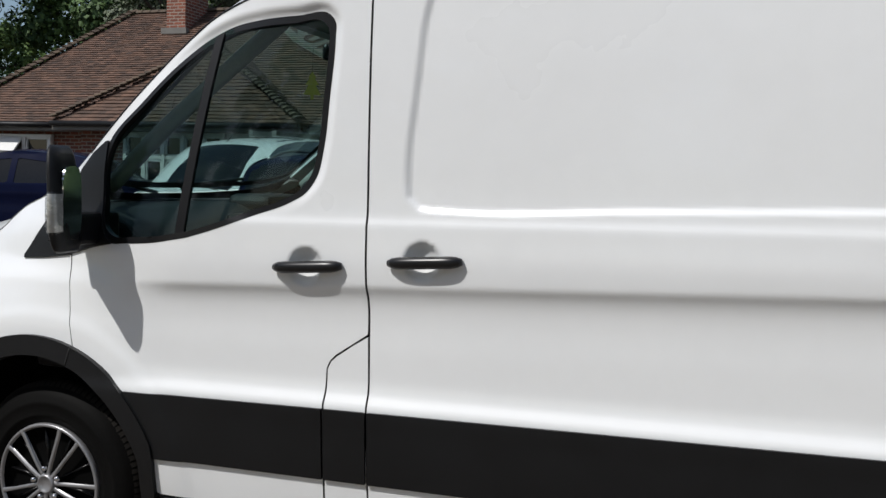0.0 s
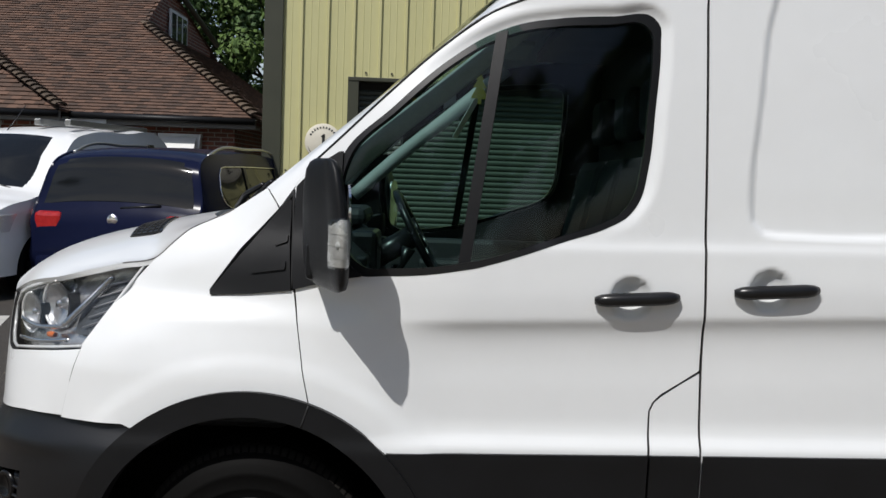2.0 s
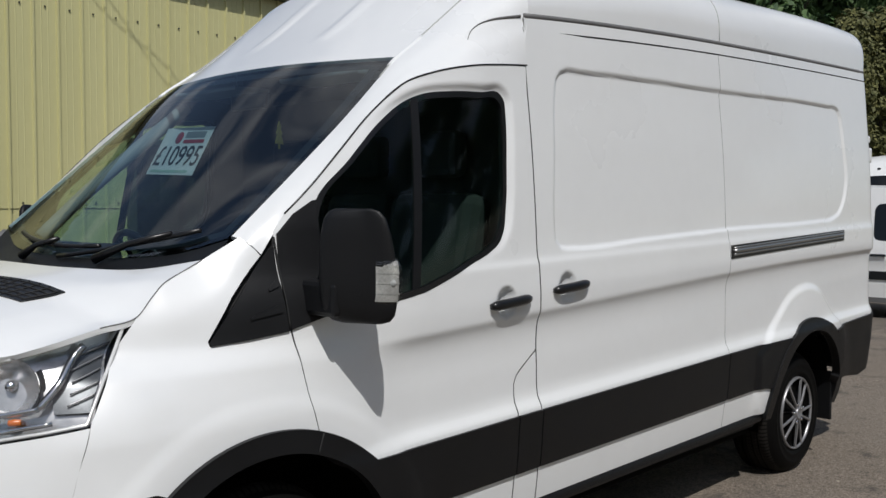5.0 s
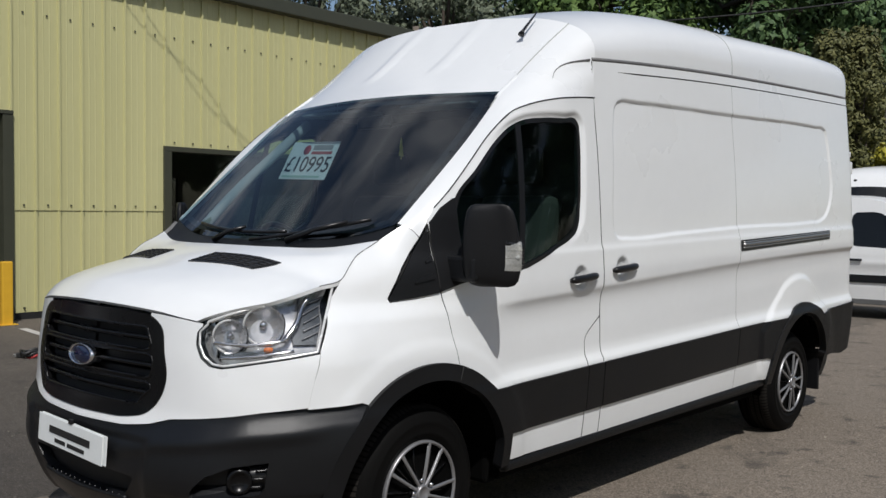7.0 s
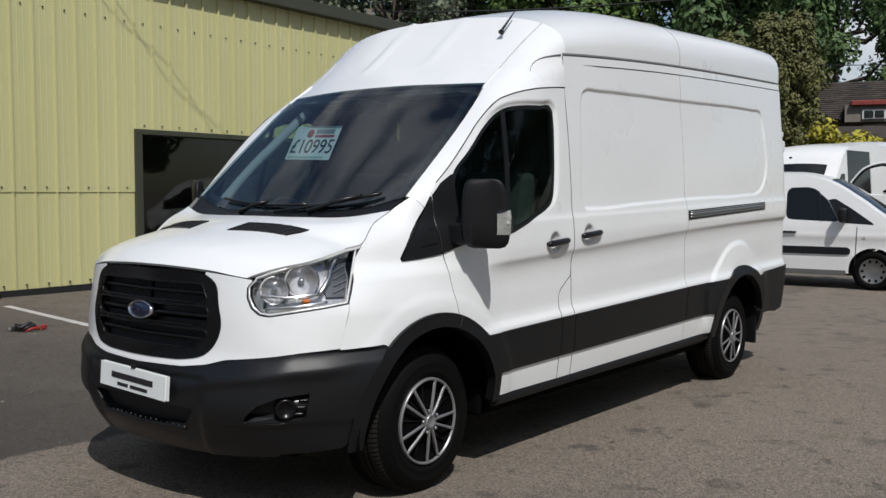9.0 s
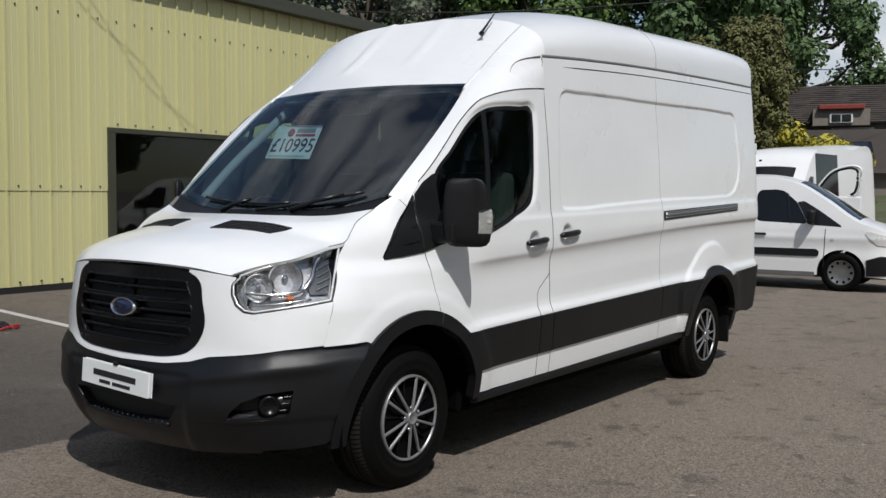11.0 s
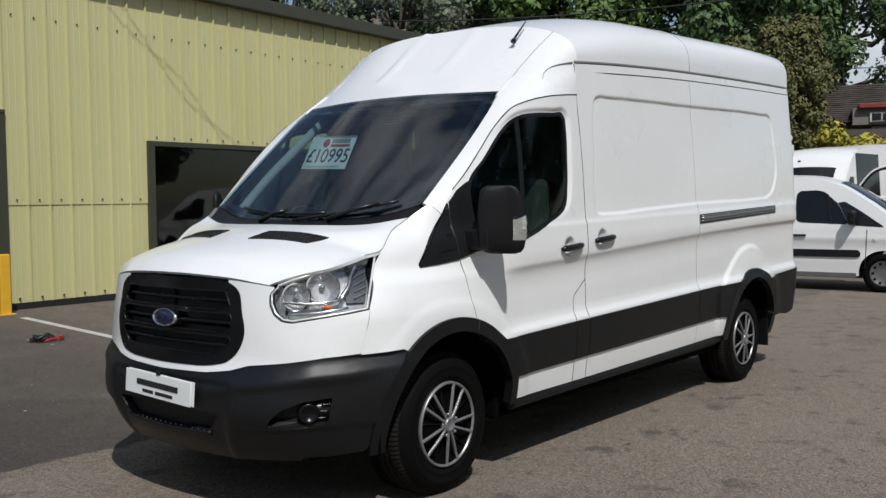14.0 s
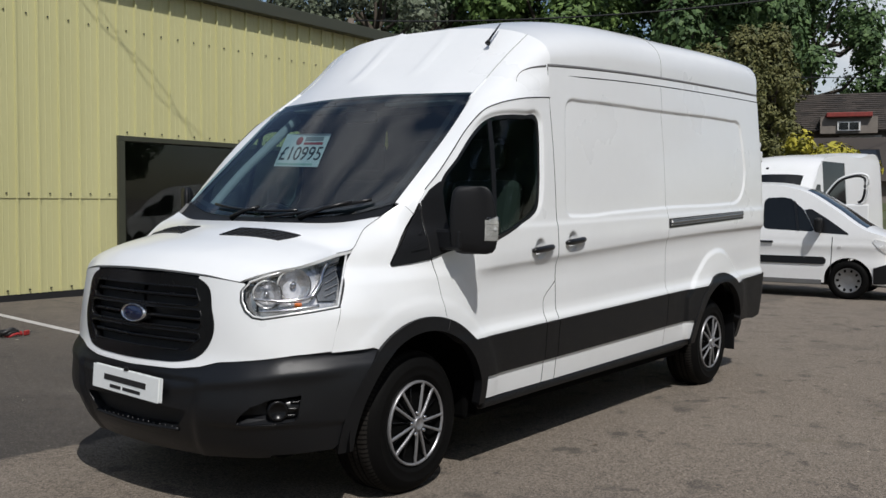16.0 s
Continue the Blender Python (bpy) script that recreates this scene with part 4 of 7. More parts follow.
def van_headlamp(van, lamp_low, flip, sgn):
    low = np.array(lamp_low)
    inner_s, inner_z = low[-1]
    # upper edge follows the bonnet from the rear tip to the inner corner
    top = [(0.0, 1.213), (s_at(0, -.42, 1.196), 1.194), (s_at(0, -.55, 1.165), 1.162), (s_at(0, -.70, 1.12), 1.120), (s_at(0, -.76, 1.10), 1.099), (inner_s, 1.078)]
    outline = [tuple(p) for p in low] + top[::-1]
    where = lambda lift: (lambda s, z: nose(s, z, lift) * flip)
    out = (-1, -.6 * sgn, 0)
    lamp = part("headlamp", sheet("headlamp", outline, [], .014, where(-.060), REFLECTOR, out, 0), van, "large clear headlamp with chrome reflectors")
    part("lamp_lens", sheet("lamp_lens", outline, [], .02, where(-.002), LENS, out, 0), lamp, "clear headlamp lens").visible_shadow = False
    mid = np.mean(outline, 0)
    inner = [tuple(mid + (np.array(p) - mid) * np.array([.990, .980])) for p in outline]
    core = [tuple(mid + (np.array(p) - mid) * np.array([.962, .935])) for p in outline]
    rim = np.array(core + core[:1])
    part("lamp_border", tube("lamp_border", nose(rim[:, 0], rim[:, 1], -.012) * flip, .0055, LAMP_WHITE, 6, caps=False), lamp, "chrome inner border")
    part("lamp_bezel", sheet("lamp_bezel", outline, [inner], .008, where(-.006), PLASTIC_S, out, .02), lamp)
    dark = [(0.010, 1.155), (s_at(0, -.475, 1.125), 1.120), (s_at(0, -.565, 1.04), 1.04), (s_at(0, -.575, .985), .985), (0.012, .985)]
    part("lamp_inner_panel", sheet("lamp_inner_panel", dark, [], .012, where(-.045), LAMP_DARK, out, 0), lamp, "dark ribbed rear part of the lamp")
    for k in range(5):
        a, b = (s_at(0, -.545 + .012 * k, 1.0 + .028 * k), 1.005 + .028 * k), (0.012, 1.03 + .030 * k)
        ss, zz = np.linspace(a[0], b[0], 10), np.linspace(a[1], b[1], 10)
        part("lamp_rib", tube("lamp_rib", nose(ss, zz, -.036) * flip, .0026, SILVER, 5), lamp)
    for x, z, r in ((-.757, 1.022, .062), (-.655, 1.058, .074)):
        s = s_at(0, x, z)
        c = nose(np.array([s]), np.array([z]), -.052)[0]
        d = nose(np.array([s]), np.array([z]), .05)[0] - c
        yaw = math.atan2(d[1] * sgn, d[0])
        m = Matrix.Translation(c * flip) @ Matrix.Rotation(yaw - radians(90) , 4, 'Z')
        bowl = part("reflector", lathe("reflector", [(0, -.014), (r * .3, -.012), (r * .6, -.003), (r * .85, .012), (r * .97, .024), (r * 1.02, .026)], REFLECTOR, 32), lamp, "round bright reflector", m)
        ring = [(r * .95 * math.cos(radians(a)), .0234, r * .95 * math.sin(radians(a))) for a in np.linspace(-75, 95, 14)]
        part("bowl_trim", tube("bowl_trim", ring, .0045, LAMP_WHITE, 5), bowl)
        part("bulb_shield", lathe("bulb_shield", [(0, .020), (r * .16, .018), (r * .20, .008), (r * .20, -.012)], CHROME, 16), bowl)
        wall = [[(r * 1.03 * math.cos(a), d, r * 1.03 * math.sin(a)) for d in (-.012, .024)] for a in np.radians(np.linspace(150, 235, 12))]
        part("bowl_wall", grid_sheet("bowl_wall", np.array(wall), DARK, (0, 1, 0), .004), bowl)
    for (x0, z0), (x1, z1), (x2, z2), w in (((-.80, 1.0), (-.70, .990), (-.60, 1.003), .007), ((-.60, 1.003), (-.555, 1.050), (-.46, 1.15), .010), ((-.80, 1.07), (-.66, 1.118), (-.52, 1.16), .006), ((-.79, .945), (-.70, .95), (-.58, .968), .006)):
        pts = crom([(s_at(0, x0, z0), z0), (s_at(0, x1, z1), z1), (s_at(0, x2, z2), z2)], 18)
        part("lamp_chrome_strip", tube("lamp_chrome_strip", nose(pts[:, 0], pts[:, 1], -.024) * flip, w * 1.1, CHROME, 6), lamp)
    c = nose(np.array([s_at(0, -.655, .975)]), np.array([.972]), -.035)[0] * flip
    part("indicator_bulb", lathe("indicator_bulb", [(0, .016), (.008, .013), (.010, 0), (.008, -.016)], AMBER, 16), lamp, "amber indicator bulb", Matrix.Translation(c) @ Matrix.Rotation(radians(60 * sgn), 4, 'Z'))
    c2 = [(s_at(0, -.72, .975), .955), (s_at(0, -.72, .975), .992), (s_at(0, -.61, .985), .998), (s_at(0, -.61, .985), .963)]
    part("indicator_lens", sheet("indicator_lens", c2, [], .01, where(-.022), LENS, out, 0), lamp).visible_shadow = False


def hood_point(hood, x, y, lift=0.0):
    """The place on the bonnet at x, y."""
    if "fine" not in HOOD:
        a = np.linspace(0, hood.shape[0] - 1, 260)
        b = np.linspace(0, hood.shape[1] - 1, 260)
        g = np.stack([[np.interp(b, np.arange(hood.shape[1]), row) for row in hood[:, :, k]] for k in range(3)], -1)
        HOOD["fine"] = np.stack([np.stack([np.interp(a, np.arange(hood.shape[0]), col) for col in g[:, :, k].T], 1) for k in range(3)], -1).reshape(-1, 3)
    flat = HOOD["fine"]
    k = np.argmin((flat[:, 0] - x) ** 2 + (flat[:, 1] - y) ** 2)
    return np.array([x, y, flat[k, 2] + lift])


HOOD = {}


def hood_vent(hood, q, sgn):
    a, b, c, d = (np.array(p) * np.array([1, sgn]) for p in q)
    pts = lambda u, v: (1 - u) * ((1 - v) * a + v * b) + u * ((1 - v) * d + v * c)
    g = np.array([[hood_point(hood, *pts(u, v), .005) for v in np.linspace(0, 1, 6)] for u in np.linspace(0, 1, 14)])
    base = grid_sheet("bonnet_vent", g, PLASTIC_S, (0, 0, 1), .012)
    slats = []
    for v in np.linspace(.14, .86, 5):
        slats.append(tube("vent_slat", [hood_point(hood, *pts(u, v), .006) for u in np.linspace(.03, .97, 12)], .0024, DARK, 6))
    for u in np.linspace(.03, .97, 8):
        slats.append(tube("vent_slat", [hood_point(hood, *pts(u, v), .0062) for v in np.linspace(.06, .94, 5)], .0020, DARK, 6))
    return base, slats


def plate(van):
    """The dealer's white plate with its writing as bars, on a second plate."""
    m = Matrix.Translation((-1.006, -.004, .583)) @ Matrix.Rotation(radians(-90), 4, 'Z') @ Matrix.Rotation(radians(-3), 4, 'X') @ Matrix.Rotation(radians(2.0), 4, 'Y')
    ob = part("number_plate", box_mesh("number_plate", (-.262, 0, -.056), (.262, .004, .056), CARD, .0015), van, "white dealer plate with dark lettering bars", m @ Matrix.Translation((.012, .005, .002)))
    face = part("plate_front", box_mesh("plate_front", (-.260, -.004, -.056), (.260, 0, .056), CARD, .0015), ob, m=Matrix.Translation((-.018, -.001, -.004)))
    for x0, x1, z0, z1 in ((-.165, .165, -.008, .020), (-.115, -.028, -.040, -.024), (-.012, .125, -.040, -.024)):
        part("letter_bar", box_mesh("letter_bar", (x0, -.0055, z0), (x1, -.0045, z1), INK), face)
    part("plate_clip", box_mesh("plate_clip", (-.028, -.010, .050), (.004, .002, .070), PLASTIC_S, .005), ob, "small black plate clip")
    for bx in (-.09, .10):
        part("plate_bracket", box_mesh("plate_bracket", (bx - .02, .002, -.03), (bx + .02, .05, .03), PLASTIC_S, .003), ob)


def van_wheel(van, x, y, z, sgn):
    m = Matrix.Translation((x, y, z)) @ Matrix.Rotation(0 if sgn < 0 else radians(180), 4, 'Z')
    R = .352
    wheel = part("wheel", lathe("wheel", [(.03, .02), (.10, .012), (.16, .014), (.195, .004), (.200, .02), (.20, .18)], LINER, 40), van, "wheel with a black tyre and silver spoked trim", m)
    prof = [(.196, .03), (.204, -.008), (.212, -.016), (.216, -.022), (.236, -.029), (.240, -.032), (.244, -.030), (.278, -.034), (.284, -.036), (.289, -.033), (.306, -.028), (.324, -.015), (.337, .000), (.345, .012), (.349, .022)]
    for k in range(5):
        a = .022 + k * .036
        prof += [(R, a + .003), (R, a + .029), (R - .009, a + .0305), (R - .009, a + .0345)]
    prof = prof[:-2] + [(.342, .208), (.322, .222), (.26, .230), (.20, .222)]
    tyre = part("tyre", lathe("tyre", prof, RUBBER, 72), wheel, "black road tyre")
    # shoulder blocks and cross cuts of the tread
    v, f = [], []
    for rows, count, cover, turn in ((((.333, -.004), (.3455, .009), (.3527, .022), (.3526, .050)), 96, .72, 0), (((.3524, .060), (.3527, .074), (.3524, .087)), 96, .80, .4), (((.3524, .096), (.3527, .110), (.3524, .123)), 96, .80, .1)):
        for k in range(count):
            n, q = len(v), len(rows)
            for a in (2 * math.pi * (k + turn) / count, 2 * math.pi * (k + turn + cover) / count):
                v += [(r * math.cos(a + .25 * h), h, r * math.sin(a + .25 * h)) for r, h in rows]
            f += [(n + i, n + q + i, n + q + 1 + i, n + 1 + i) for i in range(q - 1)]
    tagged(part("tread", mesh_of("tread", v, f, TREAD), tyre), kind="stuff")
    cover = part("wheel_trim", lathe("wheel_trim", [(.196, -.024), (.199, -.031), (.204, -.034), (.2095, -.030), (.2115, -.018), (.208, -.008)], SILVER, 64), wheel, "silver wheel trim with black gaps")
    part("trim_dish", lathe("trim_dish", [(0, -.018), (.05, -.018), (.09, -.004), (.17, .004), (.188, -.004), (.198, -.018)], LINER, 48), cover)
    for k in range(10):
        side = 1 if k % 2 else -1
        a = radians(63 + 72 * (k // 2))
        g = []
        for r, w, h, off in ((.022, .0100, -.034, 17), (.045, .0066, -.036, 15), (.08, .0056, -.037, 13.5), (.13, .0060, -.034, 12.5), (.175, .0070, -.030, 12.2), (.2015, .0085, -.030, 12.2)):
            tw = a + radians(off) * side
            c, e_ = math.cos(tw), math.sin(tw)
            g.append([(r * c - e * w * e_, h - (0 if abs(e) == 1 else .0025), r * e_ + e * w * c) for e in (-1, -.7, .7, 1)])
        part("spoke", grid_sheet("spoke", np.array(g), SILVER, (0, -1, 0), .014), cover)
    # black steel wheel behind the trim
    for k in range(10):
        a = radians(27 + 36 * k)
        part("wheel_rib", tube("wheel_rib", [(.06 * math.cos(a), -.012, .06 * math.sin(a)), (.12 * math.cos(a), .000, .12 * math.sin(a)), (.19 * math.cos(a), -.004, .19 * math.sin(a))], [.008, .011, .008], GRILLE, 6, flat=.6), cover)
    part("hub_cap", lathe("hub_cap", [(0, -.043), (.024, -.043), (.026, -.0465), (.031, -.0465), (.034, -.042), (.036, -.034), (.036, -.02)], SILVER, 32), cover)
    for k in range(5):
        a = radians(27 + 72 * k)
        part("wheel_bolt", lathe("wheel_bolt", [(0, -.046), (.0075, -.045), (.0095, -.038), (.0095, -.015)], CHROME, 10), cover, m=Matrix.Translation((.054 * math.cos(a), 0, .054 * math.sin(a))))
    part("brake_disc", lathe("brake_disc", [(.03, .06), (.15, .06), (.15, .08), (.03, .08)], STEEL, 30), wheel)


def van_mirror(van, sgn):
    """The tall black door mirror with its clear side indicator; sgn -1 is the near side."""
    holder = part("door_mirror", None, van, "tall black door mirror with a clear indicator")
    plan = crom([(.294, 1.09), (.292, 1.14), (.288, 1.205), (.270, 1.234), (.245, 1.246), (.220, 1.226), (.203, 1.19), (.165, 1.13), (.140, 1.085), (.132, 1.055), (.150, 1.04), (.22, 1.055), (.28, 1.07), (.294, 1.09)], 49) - np.array([0, .011])
    plan = np.stack([.136 + (plan[:, 0] - .132) * .62 + .28 * (plan[:, 1] - 1.04), plan[:, 1]], 1)
    mid = np.array([.205, 1.115])
    rows = []
    for z, k, dx in ((1.178, .42, .02), (1.186, .70, .015), (1.205, .88, .008), (1.235, .97, .003), (1.30, 1.0, 0), (1.38, .965, -.004), (1.44, .88, -.008), (1.485, .76, -.010), (1.505, .60, -.010), (1.514, .36, -.010)):
        q = mid + (plan - mid) * np.array([k, 1 - (1 - k) * .75])
        rows.append([(x + dx, sgn * y, z) for x, y in q])
    part("mirror_housing", grid_sheet("mirror_housing", np.array(rows), PLASTIC, (0, 0, 1)), holder)
    me = holder.children[0].data
    bm = bmesh.new()
    bm.from_mesh(me)
    bmesh.ops.remove_doubles(bm, verts=bm.verts, dist=.0005)
    bmesh.ops.holes_fill(bm, edges=[e for e in bm.edges if e.is_boundary])
    bmesh.ops.recalc_face_normals(bm, faces=bm.faces)
    bm.to_mesh(me)
    bm.free()
    me.polygons.foreach_set("use_smooth", [True] * len(me.polygons))
    y_of = lambda a, b: (min(sgn * a, sgn * b), max(sgn * a, sgn * b))
    def block(name, x, y, z, mat, bev, owner, label=""):
        lo, hi = y_of(*y)
        return part(name, box_mesh(name, (x[0], lo, z[0]), (x[1], hi, z[1]), mat, bev), owner, label)
    block("mirror_arm", (.150, .235), (.86, 1.09), (1.195, 1.300), PLASTIC, .015, holder)
    turn = np.linspace(0, 2 * math.pi, 41)
    disc = np.array([[(.2630 + .0143 * k * np.sign(math.cos(a)) * abs(math.cos(a)) ** .5, sgn * (1.132 + k * .058 * np.sign(math.cos(a)) * abs(math.cos(a)) ** .5), 1.335 + k * .115 * np.sign(math.sin(a)) * abs(math.sin(a)) ** .5) for a in turn] for k in (.02, .5, 1.0)])
    part("mirror_glass", grid_sheet("mirror_glass", disc, CHROME, (1, 0, 0), .006), holder, "mirror glass")
    # clear indicator wrapped round the outer end
    outer = plan[(plan[:, 1] > 1.178)]
    away = (outer - np.array([.225, 1.10])) / np.linalg.norm(outer - np.array([.225, 1.10]), axis=1, keepdims=True)
    skin = lambda lift, z0, z1: np.array([[(x + ax * (lift * (1 - abs((z - 1.305) / .066) ** 5) - .002), sgn * (y + ay * (lift * (1 - abs((z - 1.305) / .066) ** 5) - .002)), z) for z in np.linspace(z0, z1, 14)] for (x, y), (ax, ay) in zip(outer, away)])
    lens = part("indicator_lens", grid_sheet("indicator_lens", skin(.016, 1.240, 1.370), LENS, (0, sgn, 0)), holder, "clear ribbed side indicator")
    lens.visible_shadow = False
    part("indicator_reflector", grid_sheet("indicator_reflector", skin(.007, 1.246, 1.364), LAMP_BACK, (0, sgn, 0), .004), lens)
    for k in range(3):
        z = 1.268 + k * .030
        part("lens_rib", grid_sheet("lens_rib", skin(.0100, z, z + .003), LAMP_BACK, (0, sgn, 0)), lens)
    part("indicator_bulb", lathe("indicator_bulb", [(0, .012), (.012, .008), (.015, -.01)], TRIMGREY, 12), lens, m=Matrix.Translation((.257, sgn * 1.226, 1.300)) @ Matrix.Rotation(0 if sgn > 0 else math.pi, 4, 'Z'))


def van_cab(van):
    """Seats, dashboard, wheel and bulkhead behind the glass."""
    part("cab_floor", box_mesh("cab_floor", (.50, -.93, .50), (1.24, .93, .56), DARK), van)
    part("bulkhead", box_mesh("bulkhead", (1.23, -.92, .5), (1.26, .92, 2.2), DARK), van)
    part("cab_lining", box_mesh("cab_lining", (.90, -.70, 2.0), (1.24, .70, 2.04), DARK), van)
    prof = [(-.24, 1.0), (-.24, 1.30), (-.10, 1.315), (.05, 1.30), (.16, 1.25), (.24, 1.18), (.26, 1.05), (.22, .95), (.14, .80), (.05, .70), (-.24, .70)]
    dash = part("dashboard", prism("dashboard", prof, 1.48, DASH, Matrix.Translation((0, -.74, 0)), .02), van, "dark grey moulded dashboard")
    part("instrument_hood", box_mesh("instrument_hood", (-.02, .22, 1.27), (.20, .62, 1.345), DASH, .03), dash)
    part("console_screen", box_mesh("console_screen", (.17, -.10, 1.10), (.27, .16, 1.27), PLASTIC_S, .02), dash)
    for y in (-.60, -.30, .20, .72):
        part("air_vent", box_mesh("air_vent", (.215, y - .06, 1.14), (.255, y + .06, 1.20), PLASTIC_S, .01), dash)
    ring = [(.19 * math.cos(a), .19 * math.sin(a), 0) for a in np.linspace(0, 2 * math.pi, 41)]
    m = Matrix.Translation((.40, .42, 1.235)) @ Matrix.Rotation(radians(62), 4, 'Y')
    sw = part("steering_wheel", tube("steering_wheel", ring, .016, PLASTIC_S, 8, caps=False, up=(0, 0, 1)), van, "black steering wheel", m @ Matrix.Rotation(radians(180), 4, 'X'))
    part("wheel_hub", lathe("wheel_hub", [(0, .03), (.05, .028), (.07, .01), (.07, -.02)], PLASTIC_S, 20, "z"), sw)
    for a in (0, 120, 240):
        q = radians(a + 90)
        part("wheel_spoke", tube("wheel_spoke", [(.06 * math.cos(q), .06 * math.sin(q), .005), (.18 * math.cos(q), .18 * math.sin(q), 0)], .014, PLASTIC_S, 8, flat=.5), sw)
    part("steering_column", tube("steering_column", [(.39, .42, 1.23), (.18, .42, 1.10)], .05, PLASTIC_S, 10), van)
    part("gear_lever", tube("gear_lever", [(.26, .10, .98), (.36, .08, 1.14), (.38, .08, 1.20)], [.015, .012, .028], PLASTIC_S, 8), van)
    for y0, y1, tag in ((.16, .70, "driver's seat"), (-.78, -.30, "passenger seat"), (-.29, .11, "passenger seat")):
        seat = part("cab_seat", box_mesh("cab_seat", (.52, y0, .80), (1.02, y1, .95), CLOTH, .05), van, "dark grey cloth " + tag)
        part("backrest", box_mesh("backrest", (-.07, y0, 0), (.07, y1, .68), CLOTH, .05), seat, m=Matrix.Translation((1.03, 0, .90)) @ Matrix.Rotation(radians(13), 4, 'Y'))
        mid = (y0 + y1) / 2
        part("headrest", box_mesh("headrest", (1.13, mid - .12, 1.63), (1.22, mid + .12, 1.82), CLOTH, .035), seat)
        part("seat_base", box_mesh("seat_base", (.58, y0 + .03, .55), (1.0, y1 - .03, .80), DARK, .02), seat)
    part("rear_view_mirror", box_mesh("rear_view_mirror", (.615, -.12, 1.90), (.645, .12, 1.965), PLASTIC_S, .012), van)
    fresh = [(0, .06), (.016, .035), (.009, .035), (.026, .008), (.014, .008), (.034, -.03), (.006, -.03), (.006, -.048), (-.006, -.048), (-.006, -.03), (-.034, -.03), (-.014, .008), (-.026, .008), (-.009, .035), (-.016, .035)]
    part("air_freshener", prism("air_freshener", fresh, .002, surface("yellow_green_card", (.30, .26, .05), rough=.7), Matrix.Translation((.62, -.206, 1.785)) @ Matrix.Rotation(radians(25), 4, 'Z')), van, "small yellow-green card air freshener")
    part("freshener_cord", tube("freshener_cord", [(.62, -.206, 1.845), (.60, -.16, 1.96)], .0012, INK, 5), van)
    part("sun_visor", box_mesh("sun_visor", (.66, .15, 1.995), (.84, .62, 2.012), TRIMGREY, .006), van)
    part("sun_visor", box_mesh("sun_visor", (.66, -.62, 1.995), (.84, -.15, 2.012), TRIMGREY, .006), van)
    for s in (-1, 1):
        inner = crom([(.05, s * .745, 1.40), (.29, s * .745, 1.62), (.47, s * .735, 1.77), (.72, s * .70, 1.985)], 16)
        part("pillar_lining", tube("pillar_lining", inner + np.array([.05, 0, -.02]), .03, TRIMGREY, 8), van, "pale grey windscreen pillar lining")
        part("door_lining", box_mesh("door_lining", (.16, min(s * .86, s * .93), .87), (1.2, max(s * .86, s * .93), 1.19), DASH, .02), van)
        part("arm_rest", box_mesh("arm_rest", (.40, min(s * .78, s * .88), 1.02), (.98, max(s * .78, s * .88), 1.10), DASH, .02), van)


def screen_point(u, v, lift=0.0):
    """A place on the windscreen: u across from the near side, v up."""
    lo = np.array([-.177 + .181 * abs(2 * u - 1) ** 1.9, -.785 + 1.57 * u, 1.348 + .076 * abs(2 * u - 1) ** 1.9])
    hi = np.array([.615 + .105 * abs(2 * u - 1) ** 1.9, -.735 + 1.47 * u, 2.055 - .019 * abs(2 * u - 1) ** 1.9])
    p = (1 - v) * lo + v * hi
    return p + lift * np.array([-.72, 0, .69])


